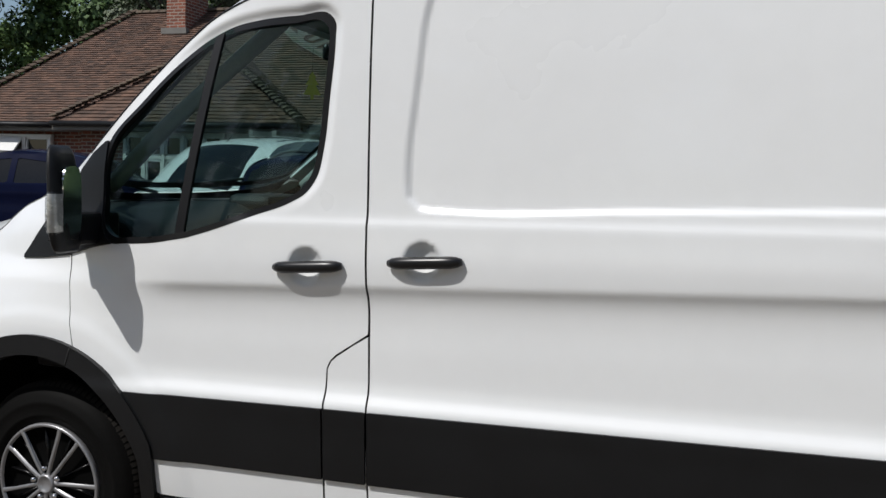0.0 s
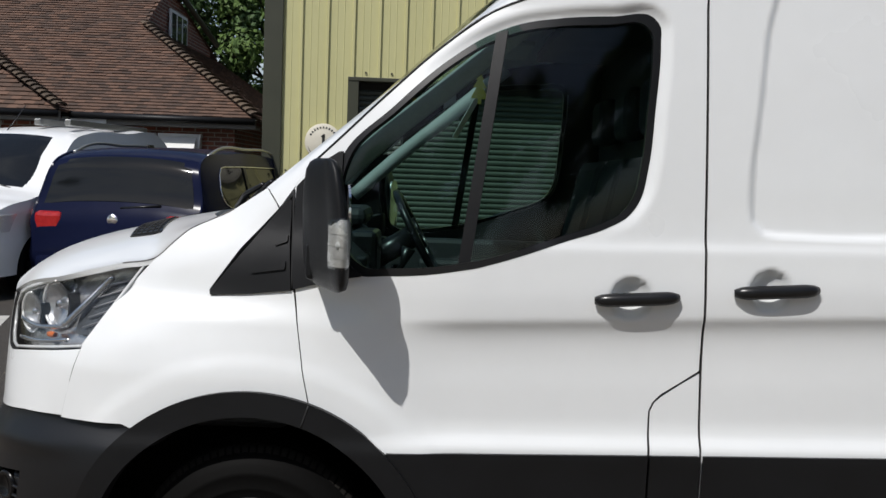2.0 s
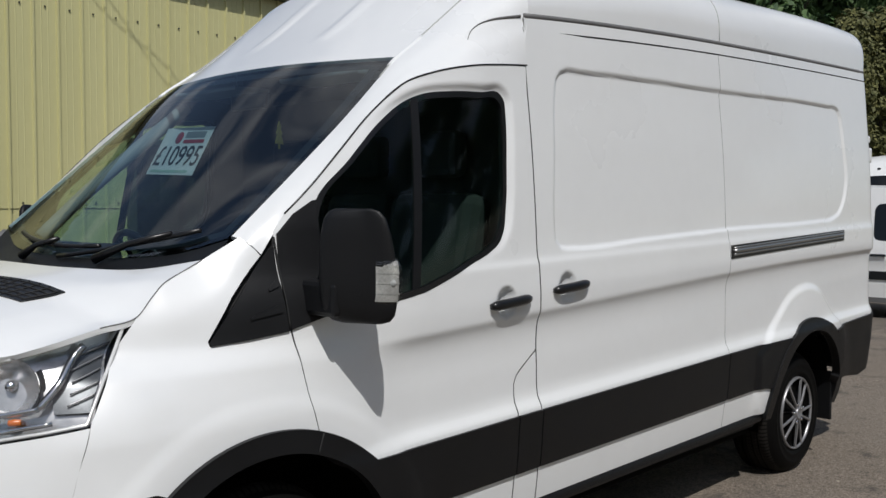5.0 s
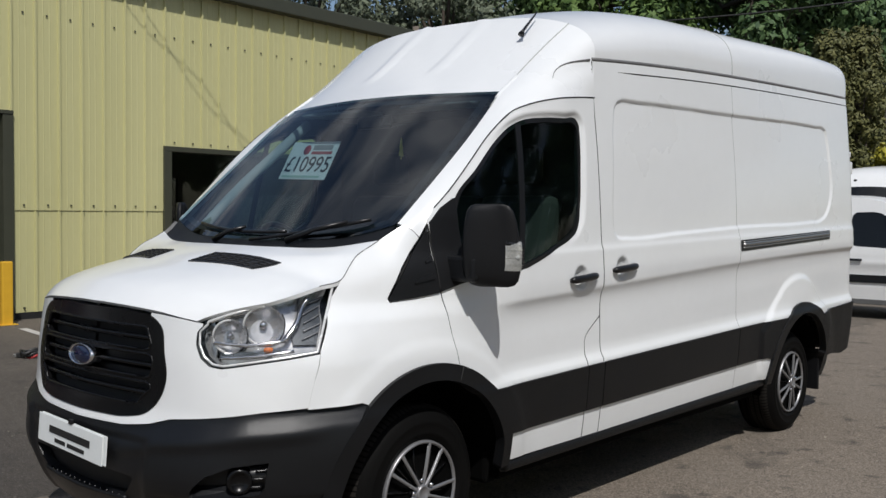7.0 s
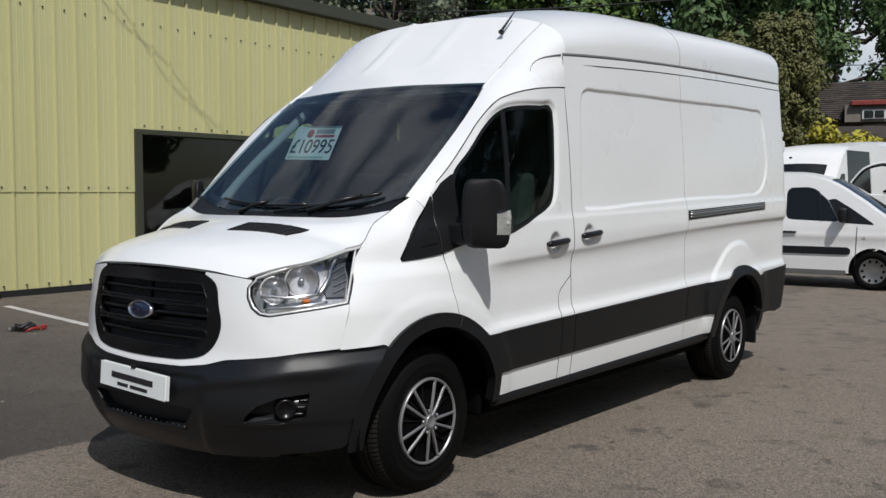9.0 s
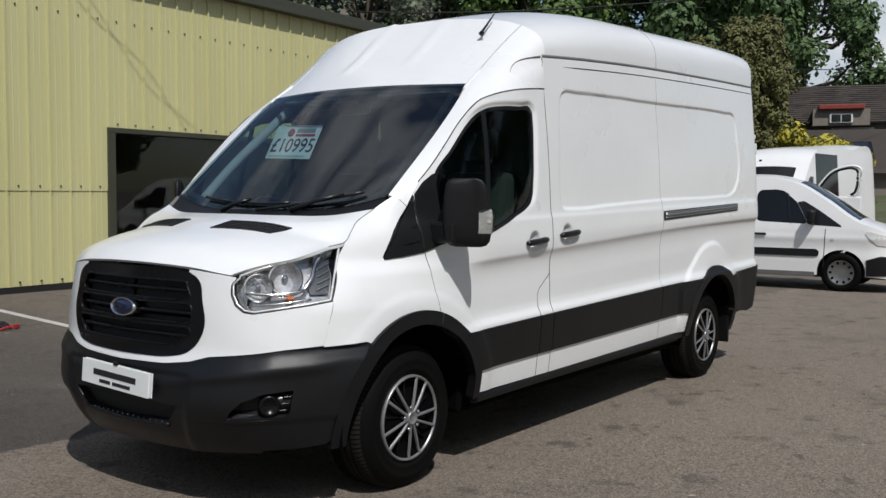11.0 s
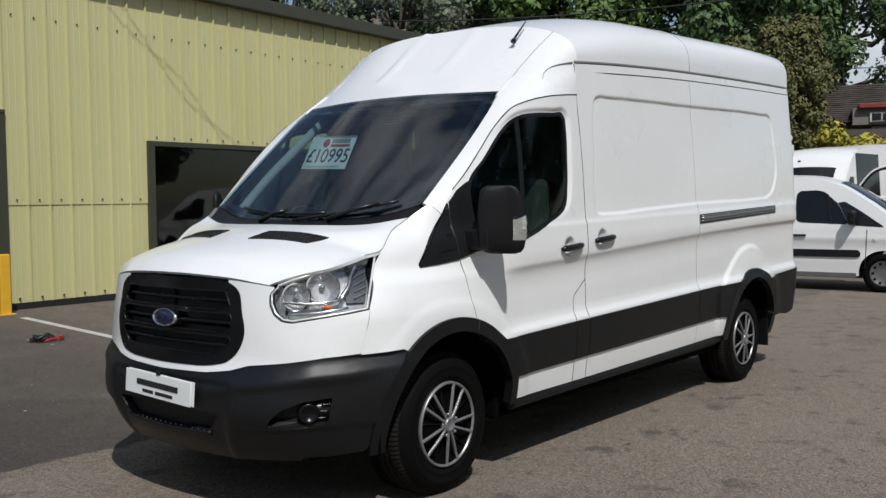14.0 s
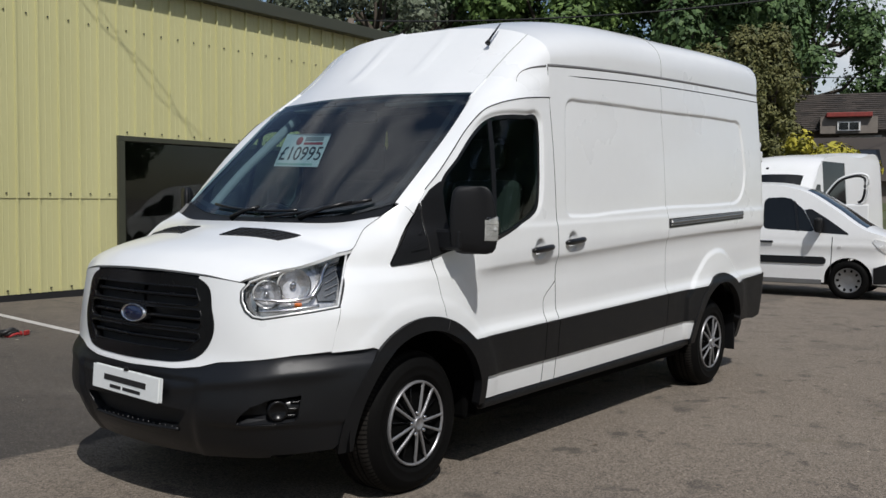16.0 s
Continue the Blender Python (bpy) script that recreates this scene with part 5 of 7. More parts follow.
def van_small(van):
    # wipers: arm, blade and pivot, parked along the foot of the screen
    for (u0, v0), (u1, v1), (b0, c0), (b1, c1) in (((.30, -.04), (.14, .045), (.08, .052), (.46, -.014)), ((.62, -.04), (.52, .055), (.34, .03), (.80, .04))):
        w = part("wiper", tube("wiper", [screen_point(u0, v0, .02), screen_point((u0 + u1) / 2, (v0 + v1) / 2, .035), screen_point(u1, v1, .022)], [.016, .010, .008], PLASTIC_S, 8), van, "black windscreen wiper")
        part("wiper_blade", tube("wiper_blade", [screen_point(b0 + (b1 - b0) * k / 8, c0 + (c1 - c0) * k / 8, .012) for k in range(9)], .0085, PLASTIC_S, 6), w)
    # price card behind the glass
    ex, ez = Vector((-.06, -.997, -.03)).normalized(), Vector((.46, -.06, .88))
    ez = (ez - ez.project(ex)).normalized()
    ny, o = ex.cross(ez), Vector((.60, .478, 1.750))
    base = Matrix(((ex.x, ez.x, ny.x, o.x), (ex.y, ez.y, ny.y, o.y), (ex.z, ez.z, ny.z, o.z), (0, 0, 0, 1)))
    card = part("price_card", box_mesh("price_card", (-.212, -.118, -.001), (.205, .118, .001), CARD), van, "white price card reading 10995 pounds", base)
    side = .0025
    part("price_text", lettering("price_text", "\u00a310995", .150, INK), card, "black price figures", Matrix.Translation((.0, -.030, side)) @ Matrix.Diagonal((.88, .92, 1, 1)))
    part("printed_line", box_mesh("printed_line", (-.19, -.108, side - .001), (.15, -.095, side), surface("pale_print", (.45, .62, .52), rough=.6)), card)
    part("printed_line", box_mesh("printed_line", (-.01, .038, side - .001), (.170, .056, side), PRINT_RED), card)
    part("printed_line", box_mesh("printed_line", (-.01, .064, side - .001), (.160, .096, side), surface("grey_print", (.25, .27, .28), rough=.6)), card)
    part("printed_disc", lathe("printed_disc", [(0, side), (.030, side), (.0305, side - .001)], PRINT_RED, 28, "z"), card, m=Matrix.Translation((-.060, .066, 0)))
    a = [(1.058, -.611, 2.372), (1.075, -.611, 2.395), (1.20, -.605, 2.51)]
    part("roof_aerial", tube("roof_aerial", a, [.018, .008, .0035], PLASTIC_S, 8), van, "short black roof aerial")
    # the sliding door's rail
    rail = part("door_rail", sheet("door_rail", [(2.762, 1.255), (4.238, 1.307), (4.246, 1.370), (2.766, 1.322)], [], .012, on_side(.004), PLASTIC_S, (0, -1, 0), .02), van, "sliding door rail with a steel track")
    for k, r in ((.016, .006), (.034, .011), (.050, .005)):
        part("rail_track", tube("rail_track", [(x, -float(half(x, 1.30)) - .006, 1.258 + k + .0352 * (x - 2.765)) for x in np.linspace(2.79, 4.21, 30)], r, STEEL, 8), rail)
    part("mud_flap", box_mesh("mud_flap", (4.20, -.98, .20), (4.225, -.70, .50), PLASTIC, .006), van, "black rubber mud flap")
    part("mud_flap", box_mesh("mud_flap", (4.20, .70, .20), (4.225, .98, .50), PLASTIC, .006), van)
    for x, z in (ARCH_F, ARCH_R):
        for s in (-1, 1):
            a = np.linspace(-.1, math.pi + .1, 30)
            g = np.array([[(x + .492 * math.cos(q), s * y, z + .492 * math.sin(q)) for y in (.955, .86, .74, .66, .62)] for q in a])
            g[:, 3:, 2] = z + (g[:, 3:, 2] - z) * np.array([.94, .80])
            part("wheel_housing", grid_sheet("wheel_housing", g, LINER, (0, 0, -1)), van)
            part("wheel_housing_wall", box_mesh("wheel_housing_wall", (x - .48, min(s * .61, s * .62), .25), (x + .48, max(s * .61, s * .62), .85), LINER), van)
    part("axle", tube("axle", [(3.75, -.8, .30), (3.75, .8, .30)], .06, DARK, 10), van)
    part("engine_bay", box_mesh("engine_bay", (-.72, -.56, .40), (.0, .56, 1.02), DARK, .05), van)


def build_van():
    van = thing("panel_van", "white high-roof panel van with black mouldings, parked on asphalt", "van")
    van_body(van)
    for x, z in ((0.0, .345), (3.75, .313)):
        for s in (-1, 1):
            van_wheel(van, x, s * (.918 if x < 1 else .930), z, s)
    for s in (-1, 1):
        van_mirror(van, s)
    van_cab(van)
    van_small(van)
    return van


build_van()


# ---- ground ----
def ground_z(x):
    return float(pchip([-40, -12, 0, 4, 8, 13, 22, 40], [.12, .10, .0, -.03, -.09, -.18, -.28, -.33], x))


def asphalt():
    """Worn asphalt: two layings that meet in a line, aggregate, pale dust and dark spots."""
    m, n, l, b = node_mat("asphalt")
    co = n.new("ShaderNodeTexCoord")
    sep = n.new("ShaderNodeSeparateXYZ")
    l.new(co.outputs["Object"], sep.inputs[0])

    def noise_(scale, detail, rough=0.55):
        t = n.new("ShaderNodeTexNoise")
        t.inputs["Scale"].default_value, t.inputs["Detail"].default_value, t.inputs["Roughness"].default_value = scale, detail, rough
        l.new(co.outputs["Object"], t.inputs["Vector"])
        return t.outputs["Fac"]

    def ramp(src, lo, hi, a, bb):
        r = n.new("ShaderNodeMapRange")
        r.inputs["From Min"].default_value, r.inputs["From Max"].default_value, r.inputs["To Min"].default_value, r.inputs["To Max"].default_value = lo, hi, a, bb
        l.new(src, r.inputs["Value"])
        return r.outputs[0]

    def mix(fac, a, bb, mode='MIX'):
        x = n.new("ShaderNodeMix")
        x.data_type, x.blend_type = 'RGBA', mode
        for sock, val in (("Factor", fac), ("A", a), ("B", bb)):
            if isinstance(val, tuple):
                x.inputs[sock].default_value = (*val, 1)
            elif isinstance(val, float):
                x.inputs[sock].default_value = val
            else:
                l.new(val, x.inputs[sock])
        return x.outputs["Result"]

    wob = n.new("ShaderNodeMath")
    wob.operation = 'MULTIPLY_ADD'
    l.new(noise_(2.5, 4), wob.inputs[0])
    wob.inputs[1].default_value = .16
    l.new(sep.outputs["Y"], wob.inputs[2])
    far = ramp(wob.outputs[0], 1.22, 1.26, 0, 1)
    chips = n.new("ShaderNodeTexVoronoi")
    chips.inputs["Scale"].default_value = 150
    l.new(co.outputs["Object"], chips.inputs["Vector"])
    tone = n.new("ShaderNodeSeparateColor")
    l.new(chips.outputs["Color"], tone.inputs[0])
    blend = n.new("ShaderNodeMath")
    blend.operation = 'MULTIPLY_ADD'
    l.new(tone.outputs[0], blend.inputs[0])
    blend.inputs[1].default_value = .55
    l.new(noise_(60, 5, .8), blend.inputs[2])
    fine = ramp(blend.outputs[0], .44, 1.10, 0, 1)
    grit = mix(fine, (.060, .049, .039), (.290, .243, .196))
    old = mix(fine, (.025, .0222, .0205), (.084, .075, .067))
    col = mix(far, grit, old)
    col = mix(ramp(noise_(.55, 6, .6), .52, .74, 0, .40), col, (.22, .195, .165))
    # paler, browner asphalt towards the far end of the yard
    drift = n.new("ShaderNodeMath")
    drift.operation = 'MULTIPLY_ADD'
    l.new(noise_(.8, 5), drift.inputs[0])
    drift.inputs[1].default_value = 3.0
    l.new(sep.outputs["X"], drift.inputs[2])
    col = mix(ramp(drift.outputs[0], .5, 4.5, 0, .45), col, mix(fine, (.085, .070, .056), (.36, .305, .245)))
    col = mix(ramp(noise_(3.2, 5, .6), .58, .68, 0, .65), col, (.045, .042, .038))
    col = mix(ramp(noise_(1.1, 7, .65), .30, .46, .4, 0), col, (.045, .043, .042))
    col = mix(ramp(noise_(30, 4, .75), .36, .60, .22, 0), col, (.055, .045, .037))
    for scale, lo, hi, much, tone in ((300, .66, .74, .75, (.42, .40, .36)), (230, .70, .76, .8, (.022, .021, .020)), (42, .70, .74, .6, (.34, .31, .27)), (6.0, .675, .705, .5, (.040, .036, .032)), (1.6, .70, .80, .5, (.33, .27, .19))):
        col = mix(ramp(noise_(scale, 2, .5), lo, hi, 0, much), col, tone)
    l.new(col, b.inputs["Base Color"])
    b.inputs["Roughness"].default_value = .88
    b.inputs["Specular IOR Level"].default_value = .3
    bp = n.new("ShaderNodeBump")
    bp.inputs["Strength"].default_value, bp.inputs["Distance"].default_value = .8, .009
    l.new(noise_(110, 3, .7), bp.inputs["Height"])
    l.new(bp.outputs[0], b.inputs["Normal"])
    return m


gx = [-600, -60, -40, -25, -12, -6, -3, 0, 2, 4, 6, 8, 10, 12, 14, 17, 20, 25, 32, 40, 80, 600]
gv = [(x, y, ground_z(x)) for x in gx for y in (-600, 600)]
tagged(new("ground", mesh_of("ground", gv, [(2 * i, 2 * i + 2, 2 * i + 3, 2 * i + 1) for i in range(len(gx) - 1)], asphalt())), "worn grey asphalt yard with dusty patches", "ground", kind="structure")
# dry leaves, grit and chips lying about
LITTER_P, LITTER_D = surface("pale_grit", (.42, .38, .31), (.30, .26, .20), .9, 30, 200, .8), surface("dry_leaf", (.10, .065, .035), (.05, .035, .022), .9, 30, 200, .8)
lr = random.Random(5)
for label, mat_, count in (("scattered pale grit on asphalt", LITTER_P, 420), ("scattered dry leaf bits on asphalt", LITTER_D, 260)):
    v, f = [], []
    for _ in range(count):
        x, y = lr.uniform(-4.5, 11), lr.uniform(-5.5, 5.5)
        if -1.1 < x < 5.0 and -1.05 < y < 1.05:
            continue
        s, a, z = lr.uniform(.004, .015) if lr.random() < .8 else lr.uniform(.015, .035), lr.uniform(0, 6.28), ground_z(x) + .003
        k = len(v)
        v += [(x + s * math.cos(a + b) * w, y + s * math.sin(a + b) * w, z + h) for b, w, h in ((0, 1, 0), (1.5, .45, .004), (3.14, 1, .002), (4.7, .5, .005))]
        f.append((k, k + 1, k + 2, k + 3))
    tagged(new("ground_litter", mesh_of("ground_litter", v, f, mat_, False)), label, "litter", kind="stuff")
LINE = surface("worn_white_line", (.62, .60, .56), (.30, .29, .27), .8, 9, 60, .9)


def ground_strip(name, pts, w, mat, lift=.004):
    (x0, y0), (x1, y1) = pts
    d = Vector((x1 - x0, y1 - y0)).normalized()
    nx, ny = -d.y * w / 2, d.x * w / 2
    rows = 8
    v = []
    for i in range(rows + 1):
        x, y = x0 + (x1 - x0) * i / rows, y0 + (y1 - y0) * i / rows
        v += [(x + nx, y + ny, ground_z(x) + lift), (x - nx, y - ny, ground_z(x) + lift)]
    return mesh_of(name, v, [(2 * i, 2 * i + 1, 2 * i + 3, 2 * i + 2) for i in range(rows)], mat)


for pts in (((2.33, 7.95), (1.98, 4.9)), ((-3.55, 5.2), (-3.1, 3.7)), ((-.45, 8.2), (-.8, 5.2))):
    tagged(new("parking_line", ground_strip("parking_line", pts, .10, LINE)), "worn white painted parking line on asphalt", "road marking", "parking lines", "structure")

# ---- clad workshop ----
CLAD = surface("yellow_green_cladding", (.555, .53, .272), (.485, .463, .228), .55, .9, 25, .9, per_object=.25, stretch=(1, 1, .25))
OLIVE = surface("dark_olive_trim", (.052, .054, .034), (.038, .040, .026), .5, 3, 60, .8)
SLAT = surface("green_grey_shutter", (.075, .088, .075), (.05, .06, .05), .45, 4, 80, .8, per_object=.2)
ROOM = surface("dim_workshop_wall", (.20, .20, .19), (.14, .14, .13), .9, 2, 30, .8)
WALL_M = Matrix.Translation((2.65, 8.88, 0)) @ Matrix.Rotation(radians(3), 4, 'Z')
U0, U1, EAVE, LAP = -4.36, 16.0, 4.74, 1.445
DOOR_U, GLAZ_U = (-3.30, -.13, 2.69), (2.36, 7.7, 2.37)


def ribbed(u0, u1, z0, z1, y):
    """A pressed sheet with a raised rib each third of a metre and two slight swages between."""
    prof = []
    k = math.floor((u0 - U0) / .3333)
    while U0 + k * .3333 < u1:
        c = U0 + k * .3333
        prof += [(c - .020, 0), (c - .012, -.034), (c + .012, -.034), (c + .020, 0), (c + .11, 0), (c + .117, -.005), (c + .125, 0), (c + .20, 0), (c + .207, -.005), (c + .215, 0)]
        k += 1
    us = sorted(set([u0, u1] + [p[0] for p in prof if u0 < p[0] < u1]))
    yy = np.interp(us, [p[0] for p in prof], [p[1] for p in prof])
    g = np.array([[(u, y + d, z) for z in (z0, z1)] for u, d in zip(us, yy)])
    n = len(us)
    v, f = g.reshape(-1, 3), [(2 * i, 2 * i + 2, 2 * i + 3, 2 * i + 1) for i in range(n - 1)]
    return mesh_of("cladding_sheet", v, f, CLAD, False)


wall = thing("wall_workshop", "pale yellow-green ribbed metal workshop wall", "wall", WALL_M, box_mesh("wall_workshop", (U0, .06, 4.30), (U1, .28, EAVE), ROOM), kind="structure")
for lo, hi in ((U0, DOOR_U[0]), (DOOR_U[1], GLAZ_U[0]), (GLAZ_U[1], U1)):
    part("wall_core", box_mesh("wall_core", (lo, .06, -.2), (hi, .28, 4.30), ROOM), wall)
part("wall_core", box_mesh("wall_core", (DOOR_U[0], .06, DOOR_U[2]), (DOOR_U[1], .28, 4.30), ROOM), wall)
part("wall_core", box_mesh("wall_core", (GLAZ_U[0], .06, GLAZ_U[2]), (GLAZ_U[1], .28, 4.30), ROOM), wall)
screws = []
u = U0 + .1
while u < U1:
    e = min(u + 1.0, U1)
    cuts = sorted({u, e, *[c for c in (DOOR_U[0] - .12, DOOR_U[1] + .12, GLAZ_U[0] - .08, GLAZ_U[1] + .08) if u < c < e]})
    for a, b in zip(cuts[:-1], cuts[1:]):
        mid = (a + b) / 2
        in_door, in_glaz = DOOR_U[0] - .12 < mid < DOOR_U[1] + .12, GLAZ_U[0] - .08 < mid < GLAZ_U[1] + .08
        low = DOOR_U[2] + .02 if in_door else GLAZ_U[2] + .02 if in_glaz else LAP - .02
        part("cladding_sheet", ribbed(a, b, low, EAVE - .02, .035), wall)
        if not (in_door or in_glaz):
            part("cladding_sheet", ribbed(a, b, .07, LAP + .01, .047), wall)
    u = e
k = 0
while U0 + k * .3333 < U1:
    c = U0 + k * .3333 + .165
    for z in (LAP + .05, 2.46, 2.78, 4.02):
        covered = (DOOR_U[0] - .1 < c < DOOR_U[1] + .1 and z < DOOR_U[2]) or (GLAZ_U[0] - .1 < c < GLAZ_U[1] + .1 and z < GLAZ_U[2])
        if z == 2.46 and not GLAZ_U[0] - .1 < c < GLAZ_U[1] + .1 or z == 2.78 and not DOOR_U[0] - .1 < c < DOOR_U[1] + .1:
            continue
        if not covered:
            screws.append((c, z))
    if not (DOOR_U[0] - .1 < c < DOOR_U[1] + .1):
        screws.append((c, .13))
    k += 1
bm = bmesh.new()
for c, z in screws:
    add_box(bm, (c - .011, .018, z - .011), (c + .011, .030 if z > LAP else .042, z + .011))
tagged(part("fixing_screw", bm_mesh("fixing_screw", bm, OLIVE), wall), kind="stuff")
part("base_gap", box_mesh("base_gap", (U0, .03, -.2), (DOOR_U[0], .08, .07), DARK), wall)
part("base_gap", box_mesh("base_gap", (DOOR_U[1], .03, -.2), (U1, .08, .07), DARK), wall)
part("corner_trim", box_mesh("corner_trim", (U0 - .14, -.02, -.2), (U0 + .10, .10, EAVE), OLIVE, .01), wall, "dark olive corner flashing")
part("verge_trim", box_mesh("verge_trim", (U0 - .14, -.16, EAVE - .03), (U1, .12, EAVE + .19), OLIVE, .015), wall, "dark olive eaves trim")
part("end_wall", box_mesh("end_wall", (U0 - .06, .10, -.2), (U0 + .10, 9.0, EAVE), OLIVE), wall)
part("roof_sheet", box_mesh("roof_sheet", (U0, .0, EAVE + .02), (U1, 9.0, EAVE + .10), ROOM), wall)
# roller shutter in its olive surround
door = thing("shutter_door", "closed green-grey roller shutter in an olive surround", "roller shutter", WALL_M, box_mesh("shutter_door", (DOOR_U[0], .30, DOOR_U[2] - .30), (DOOR_U[1], .55, DOOR_U[2]), DARK), kind="structure")
for lo, hi in ((DOOR_U[0] - .12, DOOR_U[0] + .02), (DOOR_U[1] - .02, DOOR_U[1] + .12)):
    part("jamb", box_mesh("jamb", (lo, -.01, -.2), (hi, .30, DOOR_U[2]), OLIVE, .006), door)
part("head_flashing", box_mesh("head_flashing", (DOOR_U[0] - .12, -.02, DOOR_U[2] - .02), (DOOR_U[1] + .12, .30, DOOR_U[2] + .03), OLIVE, .006), door)
bm = bmesh.new()
slat_rows = []
for a in np.linspace(-80, 80, 7):
    slat_rows.append((.026 * math.cos(radians(a)), .034 * math.sin(radians(a))))
sv = [(x, -d, z) for x in (DOOR_U[0], DOOR_U[1]) for d, z in slat_rows]
slat_mesh = mesh_of("shutter_slat", sv, [(i, i + 7, i + 8, i + 1) for i in range(6)], SLAT)
bm.free()
for i in range(36):
    part("shutter_slat", slat_mesh, door, m=Matrix.Translation((0, .26, .03 + i * .072)))
part("shutter_back", box_mesh("shutter_back", (DOOR_U[0], .262, -.1), (DOOR_U[1], .28, DOOR_U[2]), DARK), door)
# glazed bay
glaz = thing("window_workshop", "dark workshop glazing in an olive metal surround", "window", WALL_M, box_mesh("window_workshop", (GLAZ_U[0] - .08, -.005, GLAZ_U[2] - .05), (GLAZ_U[1] + .08, .28, GLAZ_U[2] + .03), OLIVE, .006), kind="structure")
for lo, hi in ((GLAZ_U[0] - .08, GLAZ_U[0] + .05), (GLAZ_U[1] - .05, GLAZ_U[1] + .08)):
    part("window_jamb", box_mesh("window_jamb", (lo, -.003, -.2), (hi, .28, GLAZ_U[2] - .05), OLIVE, .006), glaz)
part("pane", box_mesh("pane", (GLAZ_U[0] + .05, .16, 0), (GLAZ_U[1] - .05, .166, GLAZ_U[2] - .05), glass("workshop_glass", (.70, .73, .71), ior=1.55)), glaz)
part("room_back", box_mesh("room_back", (GLAZ_U[0] - 1.5, 5.0, -.3), (GLAZ_U[1] + 2, 5.1, 3.4), ROOM), glaz)
part("room_ceiling", box_mesh("room_ceiling", (GLAZ_U[0] - 1.5, .3, 3.0), (GLAZ_U[1] + 2, 5.0, 3.1), ROOM), glaz)
for lo in (GLAZ_U[0] - 1.5, GLAZ_U[1] + 2):
    part("room_side", box_mesh("room_side", (lo - .1, .3, -.3), (lo, 5.0, 3.1), ROOM), glaz)
part("room_panel", box_mesh("room_panel", (GLAZ_U[0] + .9, 4.6, 1.5), (GLAZ_U[0] + 3.4, 4.7, 2.1), surface("dark_green_board", (.03, .04, .03), rough=.7)), glaz)
# round unit sign, its writing as bars
SIGN = surface("cream_sign_board", (.70, .66, .55), (.62, .58, .48), .6, 6, 60, .7)
sg = thing("round_sign", "round cream sign board with a dark bar on the clad wall", "sign", WALL_M @ Matrix.Translation((-3.715, -.005, 1.872)), lathe("round_sign", [(0, -.025), (.225, -.025), (.236, -.018), (.236, .012), (0, .014)], SIGN, 40))
part("sign_bar", prism("sign_bar", [(-.016, -.095), (.020, -.095), (.020, .10), (.0, .10), (-.03, .075), (-.03, .062), (-.016, .068)], .003, INK, Matrix.Translation((0, -.029, 0))), sg)
part("sign_foot", box_mesh("sign_foot", (-.045, -.029, -.105), (.047, -.026, -.093), INK), sg)
for i in range(11):
    a = radians(150 - i * 12)
    part("sign_bar", box_mesh("sign_bar", (-.009, -.003, -.013), (.009, 0, .013), INK, m=Matrix.Translation((.185 * math.cos(a), -.026, .185 * math.sin(a))) @ Matrix.Rotation(math.pi / 2 - a, 4, 'Y')), sg)
for s in (-1, 1):
    pts = [(.205 * math.cos(radians(a)) , -.026, .205 * math.sin(radians(a))) for a in (range(200, 262, 6) if s < 0 else range(280, 341, 6))]
    part("sign_rule", tube("sign_rule", pts, .003, INK, 5), sg)
# yellow post
YEL = surface("yellow_post_paint", (.72, .42, .03), (.60, .33, .02), .5, 8, 60, .8)
bp = thing("bollard", "yellow painted steel post beside the shutter", "bollard", Matrix.Translation((2.35, 8.45, ground_z(2.35))))
part("post", box_mesh("post", (-.07, -.045, -.05), (.07, .045, .80), YEL, .015), bp)
part("base_plate", box_mesh("base_plate", (-.11, -.09, 0), (.11, .09, .012), YEL, .004), bp)
# jump leads on the ground
LEAD_R, LEAD_K = surface("red_cable", (.40, .03, .03), rough=.5), surface("black_cable", (.02, .02, .02), rough=.5)
jl = thing("jump_leads", "coiled red and black jump leads lying on asphalt", "jump leads", Matrix.Translation((1.45, 5.66, ground_z(1.45))) @ Matrix.Diagonal((.62, .9, 1.7, 1)))
for i, mt in enumerate((LEAD_R, LEAD_K, LEAD_K)):
    pts = [(.16 * math.cos(a) * (1 - .02 * i) - .05 * i, .09 * math.sin(a * 1.03), .014 + .012 * i + .006 * math.sin(3 * a)) for a in np.linspace(0, 11, 70)]
    part("cable_coil", tube("cable_coil", pts, .009, mt, 6), jl)
for x, y, mt, r in ((.20, -.05, LEAD_R, 20), (-.22, .05, LEAD_K, 160), (.12, .10, LEAD_R, 60)):
    c = part("clamp", box_mesh("clamp", (-.06, -.016, .0), (.06, .016, .028), mt, .006), jl, m=Matrix.Translation((x, y, .004)) @ Matrix.Rotation(radians(r), 4, 'Z'))
    part("clamp_jaw", box_mesh("clamp_jaw", (.055, -.012, .006), (.10, .012, .022), STEEL, .003), c)


# ---- tiled bungalow ----
TILE = surface("brown_roof_tile", (.155, .088, .060), (.062, .040, .030), .85, 3.0, 40, .9, per_island=.9, bump=.3, bump_scale=60)
TILE_O = surface("brown_roof_tile_single", (.155, .088, .060), (.062, .040, .030), .85, 3.0, 40, .9, per_object=.9, bump=.3, bump_scale=60)
RIDGE = surface("mossy_ridge_tile", (.12, .085, .055), (.055, .04, .03), .85, 4, 40, .9, per_object=.6)
WHITE_P = surface("white_window_paint", (.78, .78, .76), (.68, .68, .66), .45, 6, 60, .7)
FASCIA = surface("grey_fascia", (.20, .19, .17), (.13, .125, .115), .7, 4, 60, .8)
